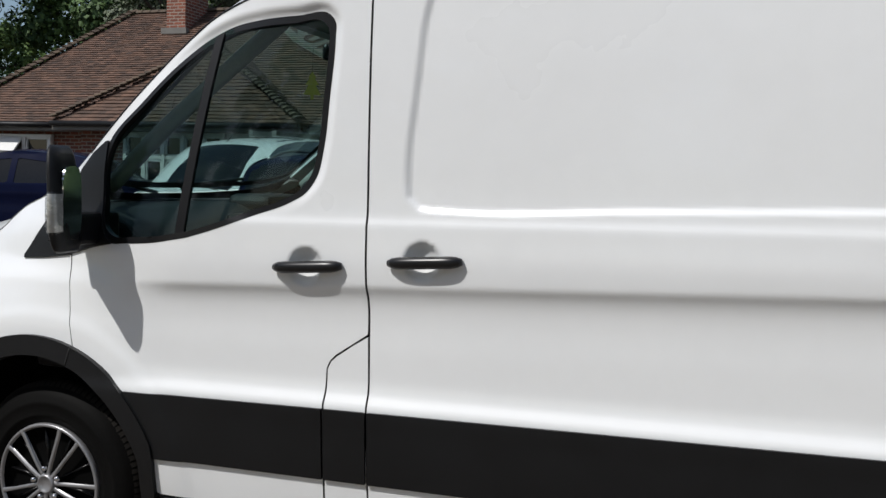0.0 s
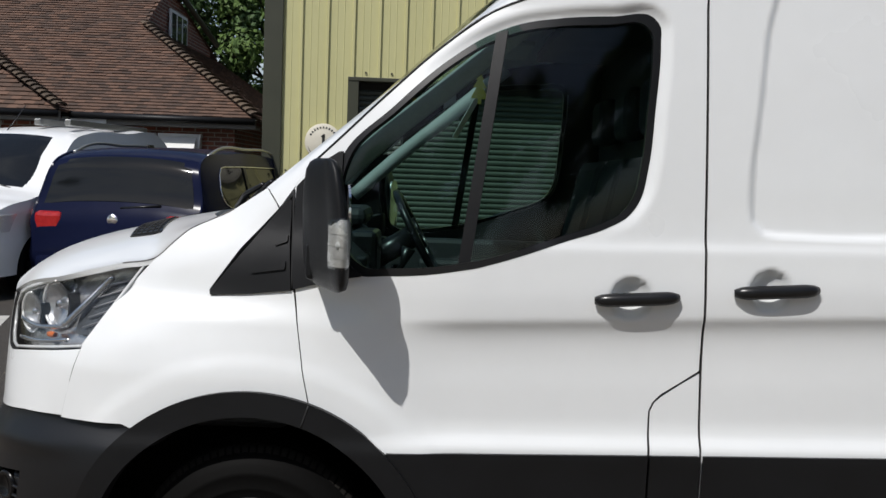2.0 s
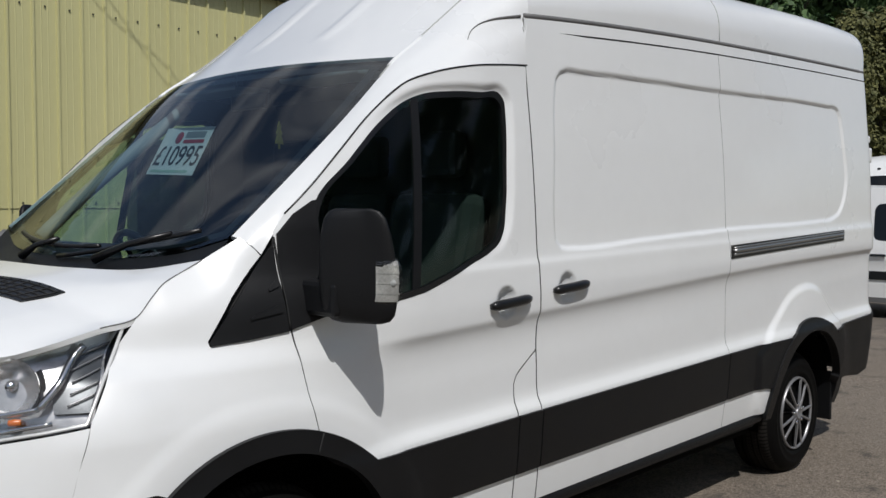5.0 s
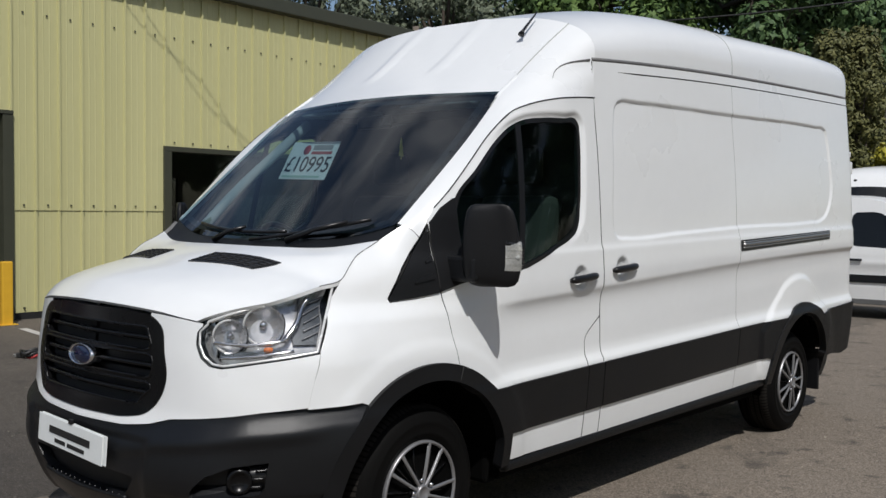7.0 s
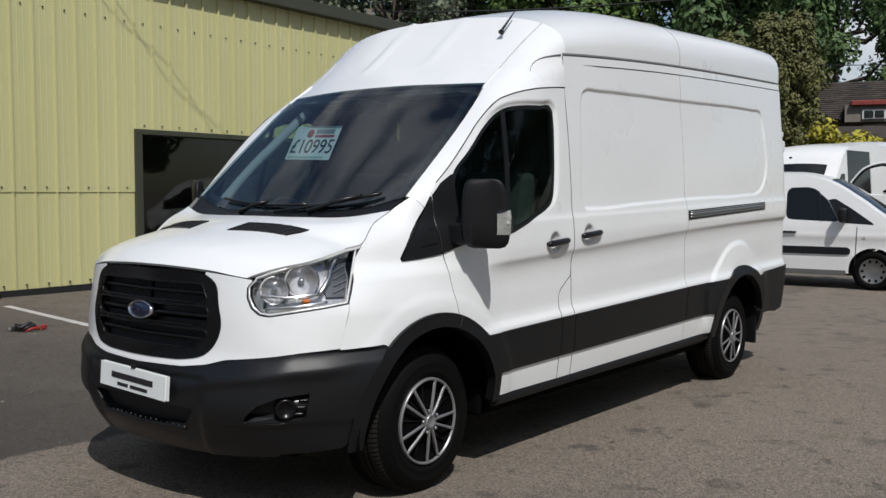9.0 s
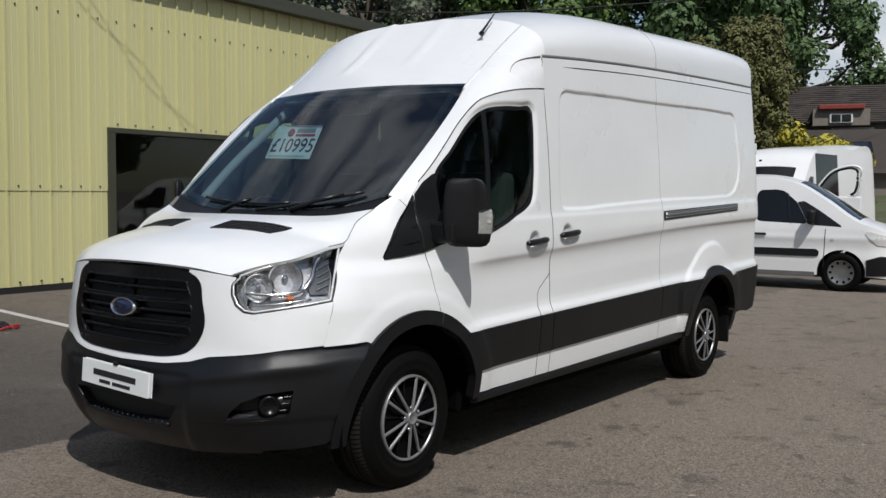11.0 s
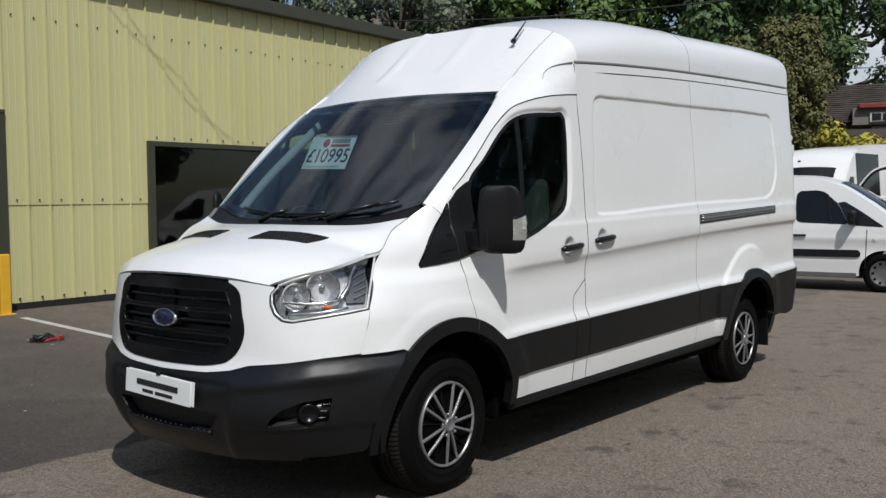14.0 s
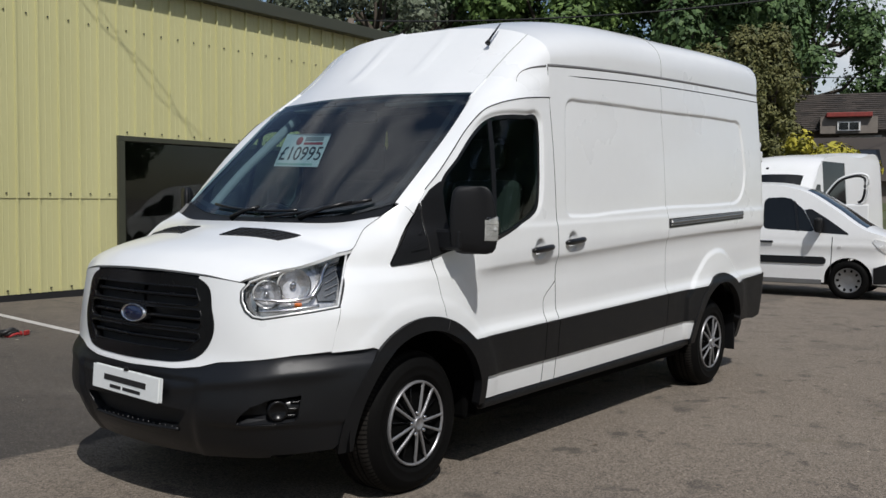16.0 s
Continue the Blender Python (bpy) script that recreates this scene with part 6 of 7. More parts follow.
PANE = surface("dark_window_glass", (.018, .020, .022), (.012, .013, .015), .04, 3, 20, .5, spec=.6)


def brick_mat():
    m, n, l, b = node_mat("red_brick")
    co, mp, br = n.new("ShaderNodeTexCoord"), n.new("ShaderNodeMapping"), n.new("ShaderNodeTexBrick")
    mp.inputs["Rotation"].default_value = (radians(90), 0, 0)
    sep, comb, add = n.new("ShaderNodeSeparateXYZ"), n.new("ShaderNodeCombineXYZ"), n.new("ShaderNodeMath")
    l.new(co.outputs["Object"], sep.inputs[0])
    l.new(sep.outputs["X"], add.inputs[0])
    l.new(sep.outputs["Y"], add.inputs[1])
    l.new(add.outputs[0], comb.inputs["X"])
    l.new(sep.outputs["Z"], comb.inputs["Y"])
    l.new(comb.outputs[0], br.inputs["Vector"])
    for key, val in (("Scale", 1.0), ("Brick Width", .225), ("Row Height", .075), ("Mortar Size", .010), ("Mortar Smooth", .2), ("Bias", 0.0)):
        br.inputs[key].default_value = val
    br.inputs["Color1"].default_value, br.inputs["Color2"].default_value, br.inputs["Mortar"].default_value = (.26, .085, .05, 1), (.14, .05, .035, 1), (.33, .29, .24, 1)
    l.new(br.outputs["Color"], b.inputs["Base Color"])
    bp = n.new("ShaderNodeBump")
    bp.inputs["Strength"].default_value, bp.inputs["Distance"].default_value, bp.invert = .6, .01, True
    l.new(br.outputs["Fac"], bp.inputs["Height"])
    l.new(bp.outputs[0], b.inputs["Normal"])
    b.inputs["Roughness"].default_value = .9
    return m


BRICK = brick_mat()


def tile_field(quad, inside, seed, tw=.168, gauge=.105, singles=None):
    """Plain tiles in courses on a roof slope: origin, along, up the slope (unit), length, height; inside(a, h) tells where tiles lie."""
    o, e, s, length, height = quad
    rnd = random.Random(seed)
    n = e.cross(s).normalized()
    if n.z < 0:
        n = -n
    v, f, lone = [], [], []
    rows = int(height / gauge)
    for r in range(rows):
        h = r * gauge
        a = -(r % 2) * tw / 2
        while a < length:
            if inside(a + tw / 2, h + gauge / 2):
                lift = .028 + rnd.uniform(-.004, .008)
                sk = rnd.uniform(-.004, .004)
                p = o + e * a + s * (h + sk)
                if singles and singles[0] < a < singles[1] and singles[2] < h < singles[3]:
                    lone.append((p, lift, rnd.uniform(-1.2, 1.2)))
                else:
                    k = len(v)
                    w = tw - .004
                    q = [p + n * lift, p + e * w + n * (lift + rnd.uniform(-.003, .003)), p + e * w + s * (gauge + .02) + n * .004, p + s * (gauge + .02) + n * .004, p - n * .004, p + e * w - n * .004]
                    v += [tuple(x) for x in q]
                    f += [(k, k + 1, k + 2, k + 3), (k + 4, k + 5, k + 1, k)]
            a += tw
    return v, f, lone, (e, s, n, tw, gauge)


def casement(parent, x0, x1, z0, z1, y, cols, top=.30, open_top=()):
    """A white timber window with a row of small top lights over tall panes."""
    w = part("window", box_mesh("window", (x0 - .05, y - .02, z0 - .06), (x1 + .05, y + .10, z0), WHITE_P, .006), parent, "white casement window")
    part("pane", box_mesh("pane", (x0, y + .03, z0), (x1, y + .04, z1), PANE), w)
    zt = z1 - (z1 - z0) * top
    for a, b in ((z1, z1 + .06), (zt - .03, zt + .03)):
        part("window_rail", box_mesh("window_rail", (x0 - .05, y - .02, a), (x1 + .05, y + .08, b), WHITE_P, .004), w)
    for i in range(cols + 1):
        x = x0 + (x1 - x0) * i / cols
        part("window_stile", box_mesh("window_stile", (x - .035, y - .03, z0), (x + .035, y + .085, z1), WHITE_P, .004), w)
    for i in range(cols):
        xa, xb = x0 + (x1 - x0) * i / cols + .04, x0 + (x1 - x0) * (i + 1) / cols - .04
        for za, zb in ((z0, zt - .03), (zt + .03, z1)):
            for p, q in (((xa, za + .0), (xb, za + .045)), ((xa, zb - .045), (xb, zb)), ((xa, za), (xa + .035, zb)), ((xb - .035, za), (xb, zb))):
                part("sash", box_mesh("sash", (p[0], y - .005, p[1]), (q[0], y + .03, q[1]), WHITE_P), w)
    for i in open_top:
        xa, xb = x0 + (x1 - x0) * i / cols + .03, x0 + (x1 - x0) * (i + 1) / cols - .03
        m = Matrix.Translation((0, y - .03, z1)) @ Matrix.Rotation(radians(-42), 4, 'X')
        part("open_sash", box_mesh("open_sash", (xa, 0, -(z1 - zt)), (xb, .03, 0), WHITE_P, .004), w, "open top light", m)
    return w


HY, HE, RY, RZ = 12.6, 2.34, 17.0, 5.38
house = thing("bungalow", "brick bungalow with brown tiled hipped roof and white windows", "house", Matrix.Translation((0, 0, 0)))
part("wall", box_mesh("wall", (-14.6, HY + .35, -.2), (-3.15, 21, HE + .1), BRICK), house, "red brick walls")
ev = Vector((1, 0, 0))
sv_ = Vector((0, RY - HY, RZ - HE))
slope_h = sv_.length
sv_.normalize()
X0, X1, RX0, RX1 = -15.05, -2.72, -13.1, -5.5
HIP_T = .63  # how far up the slope the hip ends under the gable
inside_main = lambda a, h: (h / slope_h) * (RX0 - X0) < a < (X1 - X0) - min(1, h / slope_h / HIP_T) * (X1 - RX1)
tv, tf, lone, axes = tile_field((Vector((X0, HY, HE)), ev, sv_, X1 - X0, slope_h), inside_main, 3, singles=(7.0, 11.2, 0.1, 1.25))
roof = part("roof", mesh_of("roof", tv, tf, TILE, False), house, "weathered brown plain-tiled roof")
tile_v = [(0, 0, .028), (.164, 0, .028), (.164, .125, .004), (0, .125, .004), (0, 0, -.004), (.164, 0, -.004)]
tile_mesh = mesh_of("tile", tile_v, [(0, 1, 2, 3), (4, 5, 1, 0)], TILE_O, False)
e_, s_, n_ = axes[0], axes[1], axes[2]
for p, lift, tw_ in lone[:300]:
    rot = Matrix((e_, s_, n_)).transposed().to_4x4()
    part("tile", tile_mesh, roof, m=Matrix.Translation(p) @ rot @ Matrix.Rotation(radians(tw_), 4, 'Z'))
extra = ([tuple(p + e_ * a + s_ * b + n_ * c) for p, lift, tw_ in lone[300:] for a, b, c in tile_v], [tuple(6 * i + k for k in q) for i in range(len(lone[300:])) for q in ((0, 1, 2, 3), (4, 5, 1, 0))])
tagged(part("roof_tiling", mesh_of("roof_tiling", *extra, TILE, False), roof), kind="stuff")
KY, KZ = HY + HIP_T * (RY - HY), HE + HIP_T * (RZ - HE)
under = [(X0, HY, HE - .01), (X1, HY, HE - .01), (RX1, KY, KZ - .01), (RX1, RY, RZ - .01), (RX0, RY, RZ - .01), (X0, 21.4, HE - .01), (RX1, 21.4, 4.3), (RX1, 21.4, KZ - .01), (X1, 21.4, HE - .01)]
part("roof_deck", mesh_of("roof_deck", under, [(0, 1, 2, 3, 4), (4, 3, 6, 5), (0, 4, 5), (1, 8, 7, 2)], TILE, False), roof)
gab = prism("gable_wall", [(KY, KZ - .3), (KY, KZ), (RY, RZ - .04), (20.8, 4.55), (20.8, KZ - .3)], .2, BRICK, Matrix.Translation((RX1 - .06, 0, 0)) @ Matrix.Rotation(radians(90), 4, 'Z'))
gable = part("gable_wall", gab, house, "brick gable under the roof's end")
part("barge_board", tube("barge_board", [(RX1 + .1, RY - .2, RZ + .02), (RX1 + .1, 20.9, 4.62)], .07, OLIVE, 6), gable, "dark green barge board")
gw = part("gable_window", box_mesh("gable_window", (RX1 - .02, 17.05, 4.18), (RX1 + .03, 18.35, 4.88), WHITE_P, .006), gable, "white casement in the gable")
for y in (17.12, 17.54, 17.96):
    part("pane", box_mesh("pane", (RX1 + .02, y, 4.25), (RX1 + .036, y + .32, 4.81), PANE), gw)
ve = Vector((0, 1, 0))
vs = Vector((RX1 - X1, 0, KZ - HE))
vs_h = vs.length
vs.normalize()
tv, tf, _, _ = tile_field((Vector((X1, HY, HE)), ve, vs, 21.4 - HY, vs_h), lambda a, h: (h / vs_h) * (KY - HY) < a, 5)
part("hip_slope", mesh_of("hip_slope", tv, tf, TILE, False), house)


def bonnet_hips(p, q, n, r=.11):
    """Bonnet tiles stepping up a hip from p to q."""
    p, q = Vector(p), Vector(q)
    d = (q - p).normalized()
    side = d.cross(Vector((0, 0, 1))).normalized()
    up = side.cross(d)
    for i in range(n):
        o = p.lerp(q, i / n)
        ring = []
        for a in np.linspace(-75, 75, 7):
            c, s = math.cos(radians(a)), math.sin(radians(a))
            ring.append([tuple(o + side * (r * s * k) + up * (r * .55 * c * k + .03 + lift) + d * off) for off, k, lift in ((0, 1.25, .035), (.22, .8, 0))])
        part("hip_tile", grid_sheet("hip_tile", np.array(ring), RIDGE, (0, 0, 1), .02), roof)


bonnet_hips((X1, HY, HE), (RX1, KY, KZ), 26)
bonnet_hips((X0, HY, HE), (RX0, RY, RZ), 34)
for i in range(32):
    x = RX0 + (RX1 - RX0) * i / 32
    g = np.array([[(x + o, RY + .12 * math.sin(radians(a)), RZ + .10 * math.cos(radians(a)) - .03) for o in (.004, .295)] for a in np.linspace(-80, 80, 7)])
    part("ridge_tile", grid_sheet("ridge_tile", g, RIDGE, (0, 0, 1), .02), roof)
# the front wing with its own small hip
AX, AY, AZ = -8.66, 13.7, 3.98
wing_x0, wing_x1, wing_y = -11.42, -5.85, HY - .5
wl_ = Vector((0, AY - wing_y, AZ - HE))
wh = wl_.length
wl_.normalize()
tv, tf, _, _ = tile_field((Vector((wing_x0, wing_y, HE)), ev, wl_, wing_x1 - wing_x0, wh), lambda a, h: (h / wh) * (AX - wing_x0) < a < (wing_x1 - wing_x0) - (h / wh) * (wing_x1 - AX), 7)
part("wing_roof", mesh_of("wing_roof", tv, tf, TILE, False), house)
for xe, sgn, sd in ((wing_x1, 1, 8), (wing_x0, -1, 9)):
    sl = Vector((AX - xe, 0, AZ - HE))
    sh = sl.length
    sl.normalize()
    tv, tf, _, _ = tile_field((Vector((xe, wing_y, HE)), Vector((0, 1, 0)), sl, 5.5, sh), lambda a, h: (h / sh) * (AY - wing_y) < a, sd)
    part("wing_roof", mesh_of("wing_roof", tv, tf, TILE, False), house)
    bonnet_hips((xe, wing_y, HE + .02), (AX, AY, AZ + .02), 26)
part("finial_tile", box_mesh("finial_tile", (AX - .15, AY - .12, AZ - .02), (AX + .15, AY + .12, AZ + .20), RIDGE, .06), roof)
dk = [(wing_x0, wing_y, HE - .02), (wing_x1, wing_y, HE - .02), (AX, AY, AZ - .02), (wing_x0, wing_y + 5.5, HE - .02), (wing_x1, wing_y + 5.5, HE - .02), (AX, AY + 3, AZ - .02)]
part("wing_deck", mesh_of("wing_deck", dk, [(0, 1, 2), (1, 4, 5, 2), (0, 2, 5, 3)], TILE, False), house)
part("wing_wall", box_mesh("wing_wall", (wing_x0 + .4, wing_y + .35, -.2), (wing_x1 - .4, HY + 1, HE), BRICK), house)
for a, b in (((X0, HY - .02), (wing_x0, HY - .02)), ((wing_x1, HY - .02), (X1, HY - .02)), ((wing_x0, wing_y - .02), (wing_x1, wing_y - .02))):
    part("fascia", box_mesh("fascia", (a[0], a[1], HE - .17), (b[0], a[1] + .06, HE + .0), FASCIA), house)
    part("gutter", tube("gutter", [(a[0], a[1] - .05, HE - .04), (b[0], a[1] - .05, HE - .05)], .055, PLASTIC, 8), house, "black plastic gutter")
part("soffit", box_mesh("soffit", (X0, HY + .04, HE - .17), (X1, HY + .4, HE - .13), FASCIA), house)
part("soffit", box_mesh("soffit", (wing_x0, wing_y + .04, HE - .17), (wing_x1, wing_y + .4, HE - .13), FASCIA), house)
casement(house, -9.85, -7.60, .80, 2.10, wing_y + .25, 5, .34)
casement(house, -7.47, -7.00, .80, 2.10, wing_y + .25, 1, .34)
casement(house, -5.45, -4.55, 1.15, 2.0, HY + .25, 1, .42)
casement(house, -4.4, -3.75, 1.15, 2.0, HY + .25, 1, .5, (0,))
casement(house, -13.5, -12.15, .9, 2.04, HY + .25, 2, .36, (0,))
part("name_board", box_mesh("name_board", (-6.0, HY - .04, HE - .18), (-5.25, HY - .01, HE - .06), CARD), house, "small white name board with worn letters")
# chimney of real courses
ch = part("chimney", box_mesh("chimney", (-11.46, 15.98, 3.9), (-10.94, 16.95, 5.95), BRICK), house, "red brick chimney with clay pots")
for dz, g_ in ((5.66, .02), (5.74, .04), (5.82, .055), (5.90, .03)):
    part("brick_course", box_mesh("brick_course", (-11.46 - g_, 15.98 - g_, dz), (-10.94 + g_, 16.95 + g_, dz + .072), BRICK), ch)
for y in (16.15, 16.46, 16.77):
    part("chimney_pot", lathe("chimney_pot", [(.11, 0), (.10, .22), (.12, .24), (.12, .29), (.085, .30), (.08, .1)], surface("terracotta", (.36, .12, .07), (.27, .09, .05), .85), 16, "z"), ch, m=Matrix.Translation((-11.2, y, 5.95)))
part("lead_flashing", box_mesh("lead_flashing", (-11.55, 15.88, 4.66), (-10.85, 16.0, 4.80), FASCIA), ch)


# ---- other vehicles ----
CARGLASS = surface("dark_car_glass", (.010, .011, .012), (.007, .008, .009), .03, 2, 20, .5, spec=.36)
NAVY = surface("navy_blue_car_paint", (.006, .009, .032), (.005, .007, .024), .20, 2, 40, .6, spec=.10)
ALLOY = surface("grey_steel_wheel", (.22, .22, .22), (.14, .14, .14), .4, 10, 80, .8, metal=.5)
YPLATE = surface("yellow_plate", (.75, .55, .05), (.7, .5, .04), .4, 10, 60, .5)


class Shape:
    """A vehicle's body from its side view: front at low x, z from its ground."""

    def __init__(self, upper, low, width, belt, lean, arches, r):
        self.up, self.low, self.w, self.belt, self.lean, self.arches, self.r = crom(upper, 90), low, width / 2, belt, lean, arches, r
        self.top = max(z for _, z in upper)
        self.x0, self.x1 = min(x for x, _ in upper), max(x for x, _ in upper)

    def half(self, x, z):
        x, z = np.asarray(x, float), np.asarray(z, float)
        w = self.w - self.lean * np.clip((z - self.belt) / (self.top - self.belt), 0, 1) ** 1.15 - .03 * np.clip((.55 - z) / .4, 0, 1)
        w = w + .012 * np.exp(-((z - self.belt + .12) / .05) ** 2) - .012 * np.exp(-((z - self.belt + .30) / .10) ** 2)
        ends = np.maximum((self.x0 + .55 - x) / .55, 0) ** 2.4 * .28 + np.maximum((x - self.x1 + .35) / .35, 0) ** 2.4 * .06
        return w - ends * self.w

    def side(self, sgn, lift=0.0):
        return lambda x, z: np.stack([x, sgn * (self.half(x, z) + lift), z], 1)


def build_vehicle(name, label, m, sh, paint, windows, front_glass, rear_glass, wheel_mat, group=""):
    ob = thing(name, label, "van" if "van" in name else "car", m, group=group)
    pts = [tuple(p) for p in sh.up]
    outline = pts[:]
    x_end, x_start = pts[-1][0], pts[0][0]
    low = [(x_end, sh.low)]
    for cx in sorted(sh.arches, reverse=True):
        low += arc((cx, sh.r), sh.r + .055, -8, 188, 24)
    low += [(x_start, sh.low)]
    outline += low
    holes = [w for w in windows]
    for sgn in (-1, 1):
        part("body_side", sheet("body_side", outline, holes, .035, sh.side(sgn), paint, (0, sgn, 0), .02), ob)
        for w in windows:
            part("side_window", sheet("side_window", w, [], .05, sh.side(sgn, -.012), CARGLASS, (0, sgn, 0), 0), ob, "dark pane in a window or door opening")
    k = np.linspace(-1, 1, 15)
    g = np.empty((len(pts), 15, 3))
    for i, (x, z) in enumerate(pts):
        hw = float(sh.half(x, z))
        crown = .045 * (1 - k ** 2) if z > sh.belt else .02 * (1 - k ** 2)
        g[i] = np.stack([np.full(15, x) - (.06 * (1 - k ** 2) if x < sh.x0 + .3 else 0), k * hw, z + crown - .02 * np.abs(k) ** 6], 1)
    part("body_top", grid_sheet("body_top", g, paint, (0, 0, 1)), ob)
    for nm, (a, b, frac) in (("windscreen", front_glass), ("rear_window", rear_glass)):
        if a is None:
            continue
        ia, ib = (int(np.argmin(np.abs(sh.up[:, 0] - p[0]) + np.abs(sh.up[:, 1] - p[1]))) for p in (a, b))
        lo, hi = min(ia, ib), max(ia, ib)
        cut = np.array([[(row[7, 0], y, 0) for y in row[:, 1] * frac] for row in g[lo:hi + 1]])
        cut[:, :, 0], cut[:, :, 2] = g[lo:hi + 1, :, 0], g[lo:hi + 1, :, 2]
        t = sh.up[hi] - sh.up[lo]
        nv = np.array([-t[1], 0, t[0]]) / np.linalg.norm(t)
        nv = nv if nv[2] > 0 else -nv
        part(nm, grid_sheet(nm, cut + nv * .008, CARGLASS, (nv[0], 0, nv[2]), .01), ob, "dark glass")
    for cx in sh.arches:
        for sgn in (-1, 1):
            y = sgn * (sh.w - .11)
            mw = Matrix.Translation((cx, y, sh.r)) @ Matrix.Rotation(0 if sgn < 0 else math.pi, 4, 'Z')
            wh_ = part("wheel", lathe("wheel", [(.0, -.055), (.05, -.06), (.09, -.055), (.13, -.075), (.19, -.08), (.205, -.095), (.212, -.09), (.2, .06)], wheel_mat, 36), ob, m=mw)
            part("tyre", lathe("tyre", [(.20, -.07), (.215, -.10), (.26, -.112), (sh.r - .02, -.10), (sh.r, -.075), (sh.r, .075), (sh.r - .02, .10), (.2, .10)], RUBBER, 40), wh_)
            for j in range(10):
                q = 2 * math.pi * j / 10
                part("wheel_slot", box_mesh("wheel_slot", (-.018, -.008, -.022), (.018, .004, .022), LINER, .004), wh_, m=Matrix.Translation((.165 * math.cos(q), -.077, .165 * math.sin(q))) @ Matrix.Rotation(-q + math.pi / 2, 4, 'Y'))
            gq = np.array([[(cx + (sh.r + .06) * math.cos(a), sgn * yy, sh.r + (sh.r + .06) * math.sin(a)) for yy in (sh.w - .03, sh.w - .45)] for a in np.linspace(-.1, math.pi + .1, 20)])
            part("wheel_housing", grid_sheet("wheel_housing", gq, DARK, (0, 0, -1)), ob)
    part("underbody", box_mesh("underbody", (sh.x0 + .25, -sh.w + .25, sh.low - .02), (sh.x1 - .2, sh.w - .25, sh.low + .25), DARK), ob)
    return ob


def side_piece(ob, name, sh, sgn, outline, mat, lift=.012, label="", step=.03):
    q = np.array(outline)
    step = min(step, .5 * float(min(q.max(0) - q.min(0))), .45 * min(float(np.linalg.norm(a - b)) for a, b in zip(q, np.roll(q, 1, 0))))
    return part(name, sheet(name, outline, [], max(step, .005), sh.side(sgn, lift), mat, (0, sgn, 0), .012), ob, label)


def door_mirror(ob, sh, x, z, mat):
    for sgn in (-1, 1):
        y = sgn * (float(sh.half(x, z)) + .12)
        part("door_mirror", box_mesh("door_mirror", (x - .07, y - .11, z - .09), (x + .05, y + .11, z + .15), mat, .04), ob)


# compact white van beside the yard's far edge
shp = Shape([(-.88, .32), (-.90, .55), (-.88, .76), (-.79, .93), (-.55, 1.07), (-.30, 1.15), (.27, 1.53), (.72, 1.80), (1.10, 1.91), (1.7, 1.95), (2.9, 1.95), (3.75, 1.88), (3.90, 1.6), (3.96, 1.0), (3.98, .40)], .24, 1.86, 1.02, .16, (0, 3.0), .325)
front_w = [(.54, 1.13), (1.32, 1.16), (1.385, 1.18), (1.41, 1.24), (1.415, 1.60), (1.395, 1.67), (1.34, 1.705), (1.08, 1.715), (.96, 1.69), (.74, 1.50)]
Hd = Matrix.Translation((13.94, .43, ground_z(13.5))) @ Matrix.Rotation(radians(95), 4, 'Z')
sc = build_vehicle("compact_van", "small white panel van with a black side strip, parked", Hd, shp, PAINT_B, [front_w], ((-.27, 1.17), (.74, 1.81), .88), (None, None, 0), ALLOY)
for sgn in (-1, 1):
    side_piece(sc, "side_moulding", shp, sgn, [(.36, .60), (.42, .585), (1.5, .585), (1.5, .71), (.40, .71), (.35, .67)], PLASTIC, .02, "black rubbing strip")
    side_piece(sc, "side_moulding", shp, sgn, [(1.56, .585), (2.5, .585), (2.5, .71), (1.56, .71)], PLASTIC, .02)
    side_piece(sc, "front_bumper", shp, sgn, [(-.86, .30), (-.39, .28), (-.39, .55), (-.60, .62), (-.87, .60)], PLASTIC, .015, "black corner of the bumper")
    side_piece(sc, "headlamp", shp, sgn, [(-.84, .76), (-.55, .80), (-.36, .98), (-.40, 1.03), (-.68, .96)], LAMP_WHITE, .012, "clear headlamp")
    side_piece(sc, "door_gap", shp, sgn, [(.28, .30), (.292, .30), (.262, 1.05), (.25, 1.05)], DARK, .003)
    side_piece(sc, "door_gap", shp, sgn, [(1.52, .30), (1.532, .30), (1.502, 1.75), (1.49, 1.75)], DARK, .003)
    side_piece(sc, "door_handle", shp, sgn, [(1.22, .93), (1.44, .93), (1.44, .965), (1.22, .965)], PLASTIC_S, .03)
    side_piece(sc, "window_pillar", shp, sgn, [(.80, 1.14), (.84, 1.14), (.92, 1.66), (.88, 1.64)], PLASTIC_S, .004)
    side_piece(sc, "window_corner", shp, sgn, [(-.02, 1.09), (.53, 1.12), (.73, 1.50), (.62, 1.52), (.36, 1.36)], PLASTIC_S, .004)
    side_piece(sc, "side_indicator", shp, sgn, [(.12, .86), (.17, .86), (.17, .90), (.12, .90)], LAMP_WHITE, .006)
door_mirror(sc, shp, .48, 1.22, PLASTIC)
for sgn in (-1, 1):
    side_piece(sc, "sill_strip", shp, sgn, [(.42, .245), (2.6, .245), (2.6, .32), (.42, .32)], SHADE_AND_TRIM, .01)
part("front_bumper", box_mesh("front_bumper", (-.965, -.62, .28), (-.85, .62, .58), PLASTIC, .04), sc)
part("wiper", tube("wiper", [(-.05, -.1, 1.14), (.06, -.62, 1.20)], .012, PLASTIC_S, 6), sc)

